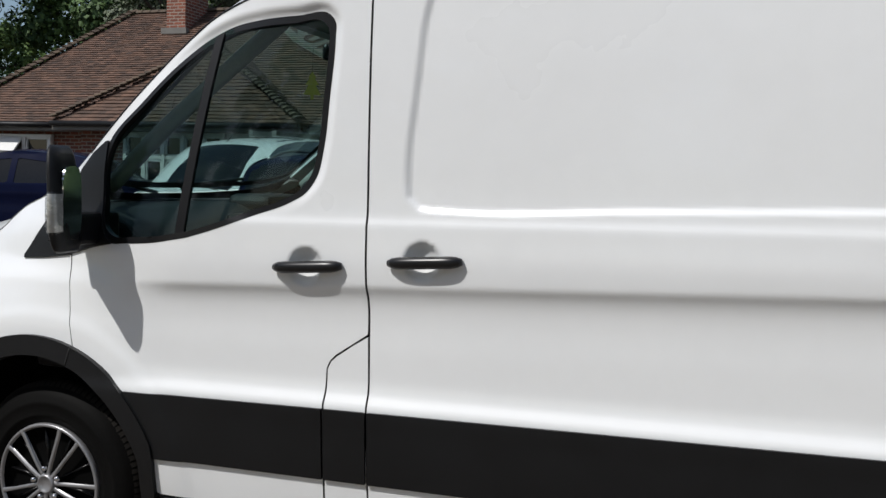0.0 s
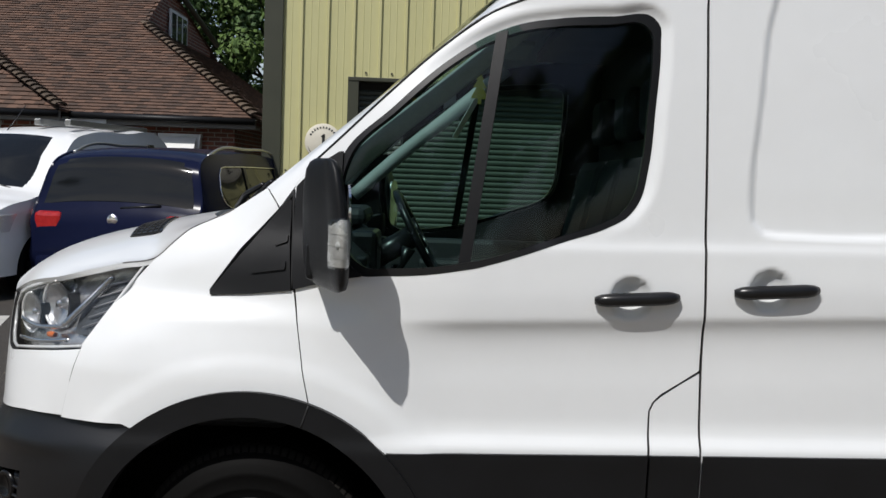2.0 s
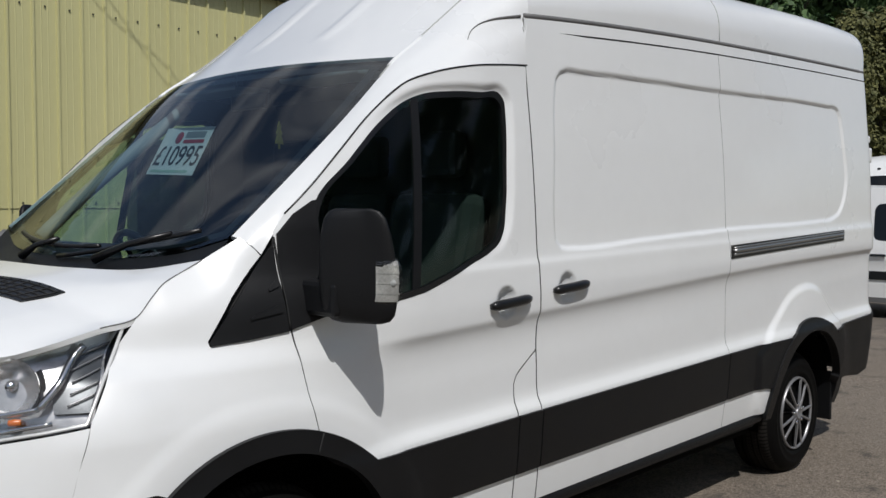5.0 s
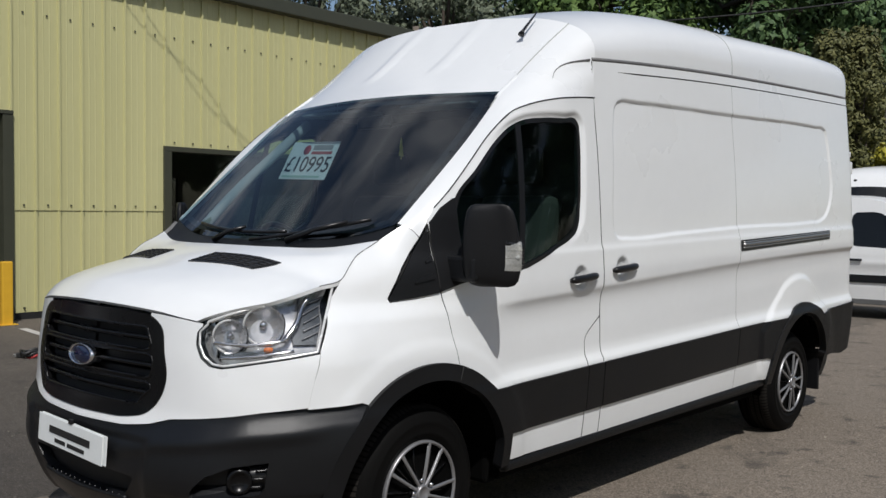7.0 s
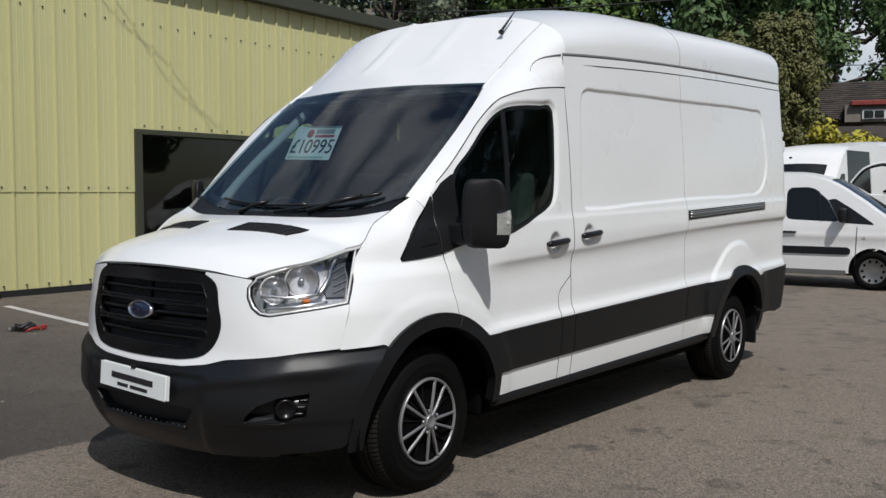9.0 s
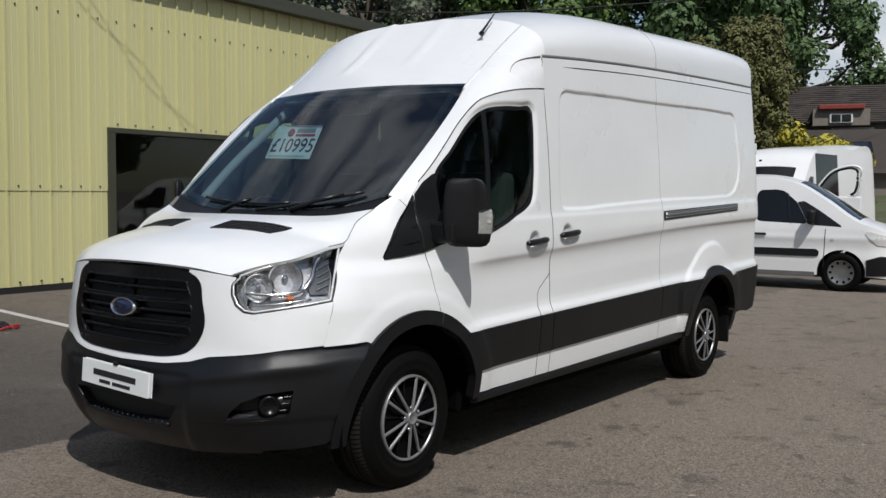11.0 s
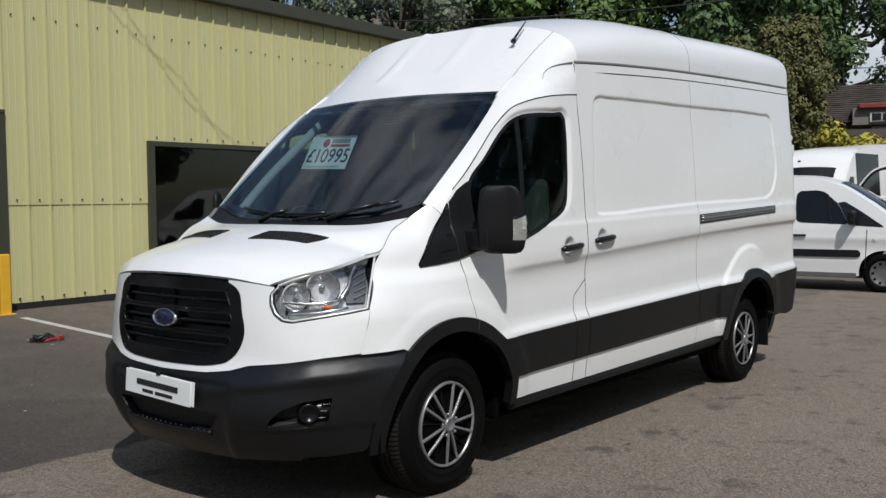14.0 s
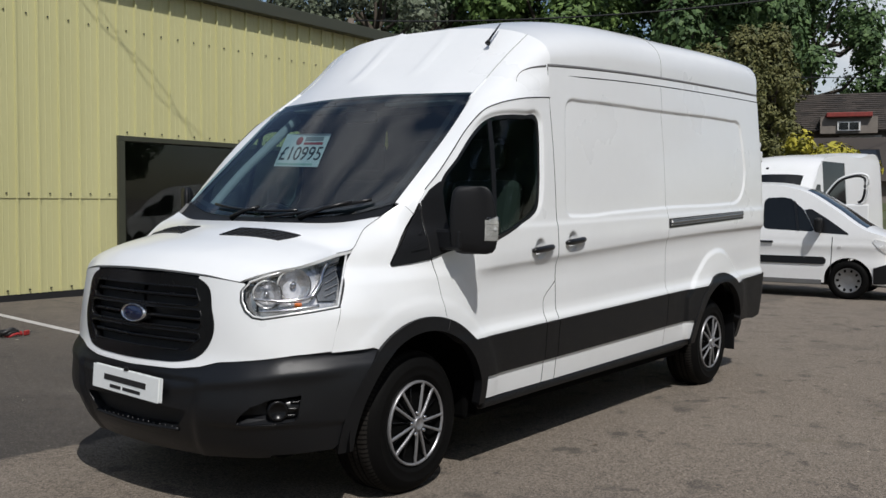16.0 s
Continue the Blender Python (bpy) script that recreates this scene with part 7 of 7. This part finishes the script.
# larger white van behind it, with its doors open
shl = Shape([(-.90, .36), (-.93, .62), (-.86, .90), (-.55, 1.14), (-.30, 1.28), (.30, 1.92), (.60, 2.24), (.80, 2.45), (1.15, 2.62), (1.7, 2.70), (3.4, 2.72), (5.0, 2.70), (5.16, 2.5), (5.24, 1.2), (5.26, .45)], .28, 1.98, 1.12, .12, (0, 3.9), .34)
cabw = [(.15, 1.30), (.80, 1.28), (.84, 1.42), (.84, 2.05), (.62, 2.05), (.42, 1.86)]
slide_o = [(.94, .45), (2.45, .45), (2.45, 2.57), (1.0, 2.57)]
Hl = Matrix.Translation((17.2, 3.20, ground_z(17) + .02)) @ Matrix.Rotation(radians(-4), 4, 'Z')
# slide_o is passed as a window: a dark pane covers the shaded doorway
lv = build_vehicle("large_van", "large white panel van with its side door open", Hl, shl, PAINT_B, [cabw, slide_o], ((-.26, 1.32), (.58, 2.22), .86), (None, None, 0), ALLOY)
# solid near-black block painted in for the shade behind the open door
part("load_bay", box_mesh("load_bay", (.90, -.80, .46), (2.50, .80, 2.50), LINER), lv)
op = part("open_door", box_mesh("open_door", (0, -.04, .45), (1.0, .04, 1.62), PAINT_B, .03), lv, "open white front door", Matrix.Translation((.50, -1.02, 0)) @ Matrix.Rotation(radians(-78), 4, 'Z'))
loop = crom([(.02, 1.62), (.20, 1.92), (.42, 2.16), (.62, 2.24), (.86, 2.26), (.95, 2.22), (.97, 2.05), (.95, 1.78), (.90, 1.66), (.82, 1.62)], 40)
part("door_frame", tube("door_frame", [(x, 0, z) for x, z in loop], .042, PAINT_B, 8, flat=.7), op)
part("window_seal", tube("window_seal", [(.48 + (x - .48) * .87, -.034, 1.90 + (z - 1.90) * .87) for x, z in loop], .026, PLASTIC, 8), op)
for sgn in (-1, 1):
    side_piece(lv, "side_moulding", shl, sgn, [(1.3, .66), (2.9, .66), (2.9, .76), (1.3, .76)], PLASTIC, .02)
part("roof_vent", box_mesh("roof_vent", (.70, .20, 2.34), (.78, .27, 2.44), PLASTIC, .02), lv)
door_mirror(lv, shl, .38, 1.25, PLASTIC)

# navy estate parked tail-on
shc = Shape([(-.95, .30), (-.98, .52), (-.92, .74), (-.55, .92), (-.10, 1.02), (.25, 1.10), (.75, 1.46), (1.15, 1.63), (1.7, 1.69), (2.8, 1.67), (3.35, 1.63), (3.52, 1.56), (3.72, 1.08), (3.81, .96), (3.86, .72), (3.88, .50), (3.80, .34)], .22, 1.94, 1.02, .17, (0, 2.92), .335)
w1 = [(.48, 1.08), (1.30, 1.06), (1.32, 1.535), (1.05, 1.50), (.80, 1.36)]
w2 = [(1.36, 1.06), (2.32, 1.06), (2.32, 1.54), (1.38, 1.537)]
w3 = [(2.38, 1.06), (2.98, 1.08), (3.10, 1.12), (3.17, 1.20), (3.18, 1.28), (3.12, 1.44), (3.05, 1.51), (2.96, 1.53), (2.38, 1.54)]
Hc = Matrix.Translation((-2.27, 10.06, -.03)) @ Matrix.Rotation(radians(-100), 4, 'Z')
nc = build_vehicle("estate_car", "dark navy blue estate car with roof rails, seen from behind", Hc, shc, NAVY, [w1, w2, w3], ((.28, 1.13), (1.12, 1.63), .84), ((3.50, 1.57), (3.72, 1.09), .90), ALLOY)
for sgn in (-1, 1):
    rl = [(x, sgn * (float(shc.half(x, 1.62)) - .03), z) for x, z in ((1.15, 1.665), (1.35, 1.72), (2.2, 1.745), (3.0, 1.715), (3.25, 1.635))]
    part("roof_rail", tube("roof_rail", crom(rl, 24), .018, STEEL, 8), nc, "silver roof rail")
    side_piece(nc, "tail_lamp", shc, sgn, [(3.40, .86), (3.75, .80), (3.83, .84), (3.76, 1.01), (3.45, .98)], RED, .012, "red tail lamp")
    part("tail_lamp_inner", box_mesh("tail_lamp_inner", (3.70, min(sgn * .58, sgn * .90), .77), (3.845, max(sgn * .58, sgn * .90), 1.0), RED, .05), nc)
    for x in (1.34, 2.35):
        side_piece(nc, "window_pillar", shc, sgn, [(x - .035, 1.055), (x + .035, 1.055), (x + .035, 1.545), (x - .035, 1.545)], PLASTIC_S, .003)
    around = np.array(w1[:2] + w2[:2] + w3[:-1] + [w3[-1], w2[2], w2[3], w1[2], w1[3], w1[4], w1[0]])
    ring = np.concatenate([a + (b - a) * np.linspace(0, 1, 8)[:-1, None] for a, b in zip(around[:-1], around[1:])] + [around[:1]])
    part("window_trim", tube("window_trim", shc.side(sgn, .004)(ring[:, 0], ring[:, 1]), .009, CHROME, 5, caps=False), nc)
door_mirror(nc, shc, .62, 1.10, NAVY)
part("tailgate_badge", lathe("tailgate_badge", [(0, -.01), (.05, -.012), (.062, -.006), (.062, .02)], CHROME, 28), nc, "round chrome badge", Matrix.Translation((3.825, 0, .93)) @ Matrix.Rotation(radians(90), 4, 'Z'))
part("number_plate", box_mesh("number_plate", (3.86, -.26, .50), (3.885, .26, .62), YPLATE, .004), nc, "yellow plate with dark bars")
for i in range(7):
    part("letter_bar", box_mesh("letter_bar", (3.884, -.225 + i * .066, .525), (3.889, -.185 + i * .066, .595), INK), nc)
part("rear_wiper", tube("rear_wiper", [(3.765, .06, 1.06), (3.745, .50, 1.10)], .014, PLASTIC_S, 6), nc)
part("rear_bumper", box_mesh("rear_bumper", (3.70, -.86, .34), (3.92, .86, .56), NAVY, .08), nc)
part("roof_aerial", box_mesh("roof_aerial", (2.95, -.02, 1.68), (3.08, .02, 1.75), PLASTIC_S, .015), nc)

# white car-derived van nose-on beside it
shw = Shape([(-.86, .34), (-.90, .58), (-.84, .80), (-.62, .95), (-.10, 1.06), (.15, 1.12), (.62, 1.52), (.95, 1.74), (1.3, 1.82), (2.2, 1.86), (3.2, 1.85), (3.45, 1.7), (3.52, 1.1), (3.52, .42)], .24, 1.78, 1.04, .15, (0, 2.75), .31)
cw = [(.45, 1.08), (1.35, 1.08), (1.35, 1.58), (1.05, 1.60), (.75, 1.42)]
Hw = Matrix.Translation((-4.76, 6.85, .03)) @ Matrix.Rotation(radians(81), 4, 'Z')
wv = build_vehicle("white_small_van", "white small van parked facing the yard", Hw, shw, PAINT_B, [cw], ((.18, 1.15), (.93, 1.73), .86), (None, None, 0), ALLOY)
for sgn in (-1, 1):
    side_piece(wv, "headlamp", shw, sgn, [(-.84, .70), (-.50, .72), (-.42, .90), (-.80, .88)], LAMP_WHITE, .012, "clear headlamp")
    part("headlamp_front", box_mesh("headlamp_front", (-.90, min(sgn * .42, sgn * .76), .70), (-.76, max(sgn * .42, sgn * .76), .88), LAMP_WHITE, .03), wv)
part("front_bumper", box_mesh("front_bumper", (-.98, -.72, .30), (-.80, .72, .62), PLASTIC, .06), wv, "black front bumper")
part("bonnet_stripe", box_mesh("bonnet_stripe", (-.55, -.20, .985), (-.40, .22, 1.0), surface("pale_green_print", (.35, .5, .2), rough=.5)), wv)
part("roof_ladder", box_mesh("roof_ladder", (1.2, -.55, 1.90), (3.2, -.47, 1.98), STEEL, .01), wv, "metal ladder on the roof")
part("roof_ladder", box_mesh("roof_ladder", (1.2, -.15, 1.90), (3.2, -.07, 1.98), STEEL, .01), wv)
part("roof_aerial", tube("roof_aerial", [(1.05, .2, 1.80), (1.45, .2, 2.15)], .006, PLASTIC_S, 6), wv)
door_mirror(wv, shw, .62, 1.12, PLASTIC)
for y in (-.45, .12):
    part("wiper", tube("wiper", [(.16, y, 1.15), (.26, y + .42, 1.24)], .012, PLASTIC_S, 6), wv)
# dark saloon farther along
shd = Shape([(-.85, .30), (-.88, .52), (-.80, .72), (-.45, .86), (.15, .95), (.70, 1.32), (1.1, 1.44), (1.9, 1.46), (2.6, 1.36), (3.1, 1.06), (3.45, .98), (3.55, .7), (3.52, .34)], .20, 1.76, .95, .22, (0, 2.65), .31)
d1 = [(.48, 1.0), (1.3, .98), (1.32, 1.36), (1.1, 1.34), (.8, 1.2)]
d2 = [(1.40, .98), (2.35, 1.0), (2.30, 1.28), (1.42, 1.37)]
dc = build_vehicle("dark_car", "dark blue car parked by the bungalow", Matrix.Translation((-11.0, 9.2, ground_z(-10))) @ Matrix.Rotation(radians(20), 4, 'Z') @ Matrix.Diagonal((1, 1, 1.07, 1)), shd, NAVY, [d1, d2], ((.18, .98), (1.05, 1.42), .84), ((2.65, 1.33), (3.08, 1.08), .82), ALLOY)
door_mirror(dc, shd, .6, 1.02, NAVY)


# ---- trees ----
def leaf_mat(name, a, b):
    m = surface(name, a, b, .6, 1.5, 8, .9, per_island=.8, spec=.25)
    bs = m.node_tree.nodes["Principled BSDF"]
    bs.inputs["Transmission Weight"].default_value = 0.0
    bs.inputs["Subsurface Weight"].default_value = 0.0
    return m


LEAF_A = leaf_mat("oak_leaf", (.135, .205, .055), (.050, .095, .024))
LEAF_B = leaf_mat("ash_leaf", (.100, .160, .055), (.032, .066, .024))
LEAF_C = leaf_mat("conifer_leaf", (.160, .155, .055), (.065, .075, .030))
LEAF_G = leaf_mat("gum_leaf", (.165, .190, .125), (.075, .092, .060))
LEAF_Y = leaf_mat("golden_leaf", (.46, .40, .05), (.24, .23, .03))
BARK = surface("bark", (.085, .068, .05), (.045, .036, .028), .9, 5, 50, .9, bump=.5, bump_scale=30)


def tree_meshes(seed, height, spread, base, leaf, count, size, clumps, slim=False):
    """Trunk with limbs, and a crown of leaf sprays in uneven clumps with gaps."""
    r = random.Random(seed)
    v, f = [], []

    def bar(p, q, ra, rb, n=7):
        p, q = Vector(p), Vector(q)
        d = (q - p).normalized()
        s = d.orthogonal().normalized()
        t = d.cross(s)
        k = len(v)
        for o, rad in ((p, ra), (q, rb)):
            for i in range(n):
                a = 2 * math.pi * i / n
                v.append(tuple(o + (s * math.cos(a) + t * math.sin(a)) * rad))
        f.extend([(k + i, k + (i + 1) % n, k + n + (i + 1) % n, k + n + i) for i in range(n)])

    pts = [Vector((0, 0, -.2))]
    for i in range(5):
        pts.append(pts[-1] + Vector((r.uniform(-.06, .06) * height / 5, r.uniform(-.06, .06) * height / 5, height * .17)))
    for i, (a, b) in enumerate(zip(pts[:-1], pts[1:])):
        bar(a, b, height * .022 * (1 - .17 * i), height * .022 * (1 - .17 * (i + 1)))
    centres = []
    for c in range(clumps):
        a = 2 * math.pi * (c * .618 + r.uniform(-.05, .05))
        h = base + (1 - base) * ((c + .5) / clumps) ** .85
        w = spread * (math.sin(math.pi * min(1, (h - base * .7) / (1.06 - base * .7))) ** .6) * r.uniform(.45, 1.0)
        if slim:
            w = spread * (1.02 - h) * r.uniform(.5, 1.0) + .1
        o = Vector((w * math.cos(a), w * math.sin(a), height * h * r.uniform(.94, 1.0)))
        centres.append((o, r.uniform(.55, 1.0) * spread * (.34 if not slim else .30)))
        start = pts[min(5, 1 + int(h * 4.4))]
        mid = start.lerp(o, .55) + Vector((0, 0, -.04 * height))
        bar(start, mid, height * .009, height * .006, 5)
        bar(mid, o, height * .006, height * .002, 5)
    trunk = mesh_of("trunk", v, f, BARK)
    lv, lf = [], []
    per = count // clumps
    for o, rad in centres:
        for i in range(per):
            d = Vector((r.gauss(0, 1), r.gauss(0, 1), r.gauss(0, .75)))
            d = d.normalized() * rad * r.random() ** .42
            c = o + d
            n = (d.normalized() + Vector((r.uniform(-.8, .8), r.uniform(-.8, .8), r.uniform(-.2, 1.0)))).normalized()
            t = n.orthogonal().normalized()
            t.rotate(Matrix.Rotation(r.uniform(0, 6.28), 3, n))
            b = n.cross(t)
            s = size * r.uniform(.6, 1.4)
            k = len(lv)
            for x, y in ((-.5, 0), (0, -.32), (.55, .05), (.05, .34)):
                lv.append(tuple(c + t * (x * s) + b * (y * s) + n * (.12 * s * abs(x))))
            lf.append((k, k + 1, k + 2, k + 3))
    return trunk, mesh_of("crown", lv, lf, leaf, False)


KINDS = {
    "oak": tree_meshes(1, 10.0, 3.6, .30, LEAF_A, 17000, .21, 34),
    "ash": tree_meshes(2, 11.0, 3.4, .28, LEAF_B, 17000, .20, 32),
    "gum": tree_meshes(3, 11.5, 3.0, .42, LEAF_G, 9000, .18, 24),
    "conifer": tree_meshes(4, 6.0, 1.5, .08, LEAF_C, 12000, .11, 40, True),
    "bush": tree_meshes(5, 2.0, .75, .10, LEAF_Y, 3500, .10, 16),
}
LABELS = {"oak": "broad green deciduous tree in full leaf", "ash": "tall dark green tree in full leaf", "gum": "grey-green open-crowned tree with pale limbs", "conifer": "dull golden-green conifer by the yard edge", "bush": "bright yellow-green garden shrub"}
rt = random.Random(11)


def plant(kind, x, y, s, z=None):
    ob = thing("tree" if kind != "bush" else "shrub", LABELS[kind], "tree" if kind != "bush" else "shrub", Matrix.Translation((x, y, ground_z(min(max(x, -40), 40)) - .05 if z is None else z)) @ Matrix.Rotation(rt.uniform(0, 6.28), 4, 'Z') @ Matrix.Diagonal((s, s, s * rt.uniform(.92, 1.08), 1)), group="trees round the yard" if kind != "bush" else "")
    trunk, crown = KINDS[kind]
    part("trunk", trunk, ob)
    part("crown", crown, ob)


for kind, x, y, s in (("oak", -22, 27, 1.05), ("ash", -17.5, 25, 1.0), ("oak", -13, 27, 1.0), ("ash", -9, 28, .95), ("oak", -5.0, 29, .85), ("oak", -1.5, 27, .95), ("ash", .8, 24.5, 1.0), ("oak", -20, 17.5, .7), ("ash", -25, 22, 1.0), ("gum", -15.5, 22, .8), ("ash", -27, 13, .9),
                     ("oak", 12, 27.5, .95), ("oak", 17, 26, 1.05), ("gum", 20, 23, 1.0), ("gum", 24, 23.5, 1.05), ("gum", 22.5, 19.5, 1.0), ("ash", 27, 20, 1.15), ("oak", 28, 15, 1.2), ("ash", 30.5, 11.5, 1.25), ("oak", 42, 13.8, 1.3), ("ash", 36, 13, 1.3), ("oak", 31, 20, 1.2), ("ash", 44.5, 10.4, 1.3),
                     ("conifer", 22.5, 6.5, 1.0), ("conifer", 24.2, 6.3, 1.1), ("conifer", 26.0, 8.2, 1.2), ("conifer", 21.0, 7.6, .9), ("conifer", 27.5, 7.4, 1.0),
                     ("bush", 25.2, 4.3, 1.75), ("bush", 25.6, 3.8, 1.7), ("bush", 25.8, 4.9, 1.75), ("conifer", 25.5, 5.9, 1.15), ("conifer", 27.2, 6.4, 1.25),
                     ("oak", -14, -13, .9), ("ash", -8, -15, .95), ("oak", -2, -14, .9), ("oak", 4, -15, .95), ("ash", 10, -14, .95), ("oak", 16, -13, .9), ("ash", -19, -8, .9), ("oak", 22, -12, .95)):
    plant(kind, x, y, s)


# ---- far side of the yard ----
SLATE = surface("dark_mossy_tile", (.062, .050, .042), (.026, .022, .019), .9, 1.2, 22, .9, per_island=.8)
STONE = surface("grey_rubble_wall", (.25, .22, .19), (.16, .14, .12), .9, 3, 30, .9)
fh = thing("far_cottage", "old cottage with a dark slate roof behind the yard", "house", Matrix.Translation((35.5, 3.2, -.25)) @ Matrix.Rotation(radians(-72), 4, 'Z'))
part("wall", box_mesh("wall", (-7, 0, 0), (7, 6, 4.5), STONE), fh)
sl = Vector((0, 3.4, 1.75))
sl_h = sl.length
sl.normalize()
tv, tf, _, _ = tile_field((Vector((-7.3, -.4, 4.42)), Vector((1, 0, 0)), sl, 14.6, sl_h), lambda a, h: True, 21, .32, .21)
part("roof", mesh_of("roof", tv, tf, SLATE, False), fh, "dark slate roof")
part("roof_back", mesh_of("roof_back", [(-7.3, -.4, 4.40), (7.3, -.4, 4.40), (7.3, 3.0, 6.15), (-7.3, 3.0, 6.15), (-7.3, 6.4, 4.40), (7.3, 6.4, 4.40)], [(0, 1, 2, 3), (3, 2, 5, 4)], SLATE, False), fh)
for x in (-3.2, 1.0):
    fw = part("window", box_mesh("window", (x, -.06, 3.3), (x + 1.5, .02, 4.25), WHITE_P), fh, "white cottage window")
    for k_ in (0, 1):
        part("pane", box_mesh("pane", (x + .12 + k_ * .68, -.075, 3.4), (x + .7 + k_ * .68, -.055, 4.15), PANE), fw)
# dormer with a red edge over its window
dm = part("dormer", box_mesh("dormer", (-3.9, -.55, 4.30), (-1.9, 1.2, 4.92), STONE), fh, "low dormer with a red tiled edge")
part("dormer_window", box_mesh("dormer_window", (-3.3, -.62, 4.40), (-2.5, -.54, 4.74), WHITE_P), dm)
for k_ in (0, 1):
    part("pane", box_mesh("pane", (-3.24 + k_ * .36, -.64, 4.44), (-2.92 + k_ * .36, -.60, 4.70), PANE), dm)
part("red_edge", box_mesh("red_edge", (-3.7, -.75, 4.90), (-2.1, 1.3, 5.08), surface("faded_red_tile", (.30, .05, .04), (.17, .035, .03), .85), .03), dm)
low_h = thing("lean_to", "low outbuilding with a slate roof and skylight", "outbuilding", Matrix.Translation((30.5, 2.2, -.3)) @ Matrix.Rotation(radians(-72), 4, 'Z'))
part("wall", box_mesh("wall", (-4, 0, 0), (6, 3, 2.5), STONE), low_h)
part("roof", mesh_of("roof", [(-4.2, -.3, 2.45), (6.2, -.3, 2.45), (6.2, 3.1, 4.1), (-4.2, 3.1, 4.1)], [(0, 1, 2, 3)], SLATE, False), low_h)
sky_l = part("skylight", box_mesh("skylight", (-.62, -.58, 0), (.62, .58, .10), PLASTIC, .02), low_h, "roof window", Matrix.Translation((-2.1, 1.3, 3.26)) @ Matrix.Rotation(radians(25.9), 4, 'X'))
part("pane", box_mesh("pane", (-.50, -.46, .10), (.50, .46, .112), PANE), sky_l)
FENCE = surface("green_fence_board", (.16, .19, .10), (.10, .12, .06), .8, 3, 40, .9, per_object=.4)
fe = thing("board_fence", "weathered green board fence behind the vans", "fence", Matrix.Translation((24.5, .6, ground_z(24))) @ Matrix.Rotation(radians(-72), 4, 'Z'))
plank = box_mesh("board", (-3, 0, 0), (5, .03, .20), FENCE, .006)
for i in range(8):
    part("board", plank, fe, m=Matrix.Translation((0, .004 * (i % 2), .02 + i * .215)))
for x in (-2.8, -.6, 1.6, 3.8):
    part("fence_post", box_mesh("fence_post", (x, .04, 0), (x + .1, .14, 1.85), FENCE), fe)
# pole with its cables
WOOD = surface("grey_pole_wood", (.16, .13, .10), (.10, .08, .065), .9, 4, 60, .9)
tp = thing("utility_pole", "weathered wooden cable pole with insulators", "pole", Matrix.Translation((17.2, 15.6, -.3)))
part("pole_shaft", tube("pole_shaft", [(0, 0, 0), (0, 0, 7.1)], [.13, .10], WOOD, 12), tp)
part("pole_box", box_mesh("pole_box", (-.10, -.16, 6.2), (.10, -.08, 6.6), PLASTIC, .02), tp)
CABLE = surface("black_cable_sheath", (.012, .012, .012), rough=.6)


def cable(a, b, sag, r=.022):
    a, b = Vector(a), Vector(b)
    pts = [tuple(a.lerp(b, i / 24) - Vector((0, 0, sag * 4 * (i / 24) * (1 - i / 24)))) for i in range(25)]
    thing("overhead_cable", "black overhead cable sagging between poles", "cable", mesh=tube("overhead_cable", pts, r, CABLE, 6), group="overhead cables")


cable((17.2, 15.6, 6.75), (30.0, -14.0, 11.0), 1.6)
cable((17.2, 15.6, 6.3), (38.0, 20.0, 6.5), .6, .015)
cable((16.0, 9.6, 4.9), (36.0, 1.0, 6.2), .3, .015)

# twisted service cable high over the yard, whose shadow crosses the clad wall
tw0, tw1 = Vector((-9.0, 16.74, 8.0)), Vector((18.0, -5.9, 8.0))
tw_d = (tw1 - tw0).normalized()
tw_s = tw_d.cross(Vector((0, 0, 1))).normalized()
strand_pair = thing("service_cable", "twisted pair of black service cables high over the yard", "cable", group="overhead cables")
for ph in (0, math.pi):
    pts = [tw0 + (tw1 - tw0) * (i / 300) + (tw_s * math.cos(i * .42 + ph) + Vector((0, 0, 1)) * math.sin(i * .42 + ph)) * .075 for i in range(301)]
    part("cable_strand", tube("cable_strand", pts, .007, CABLE, 6), strand_pair)
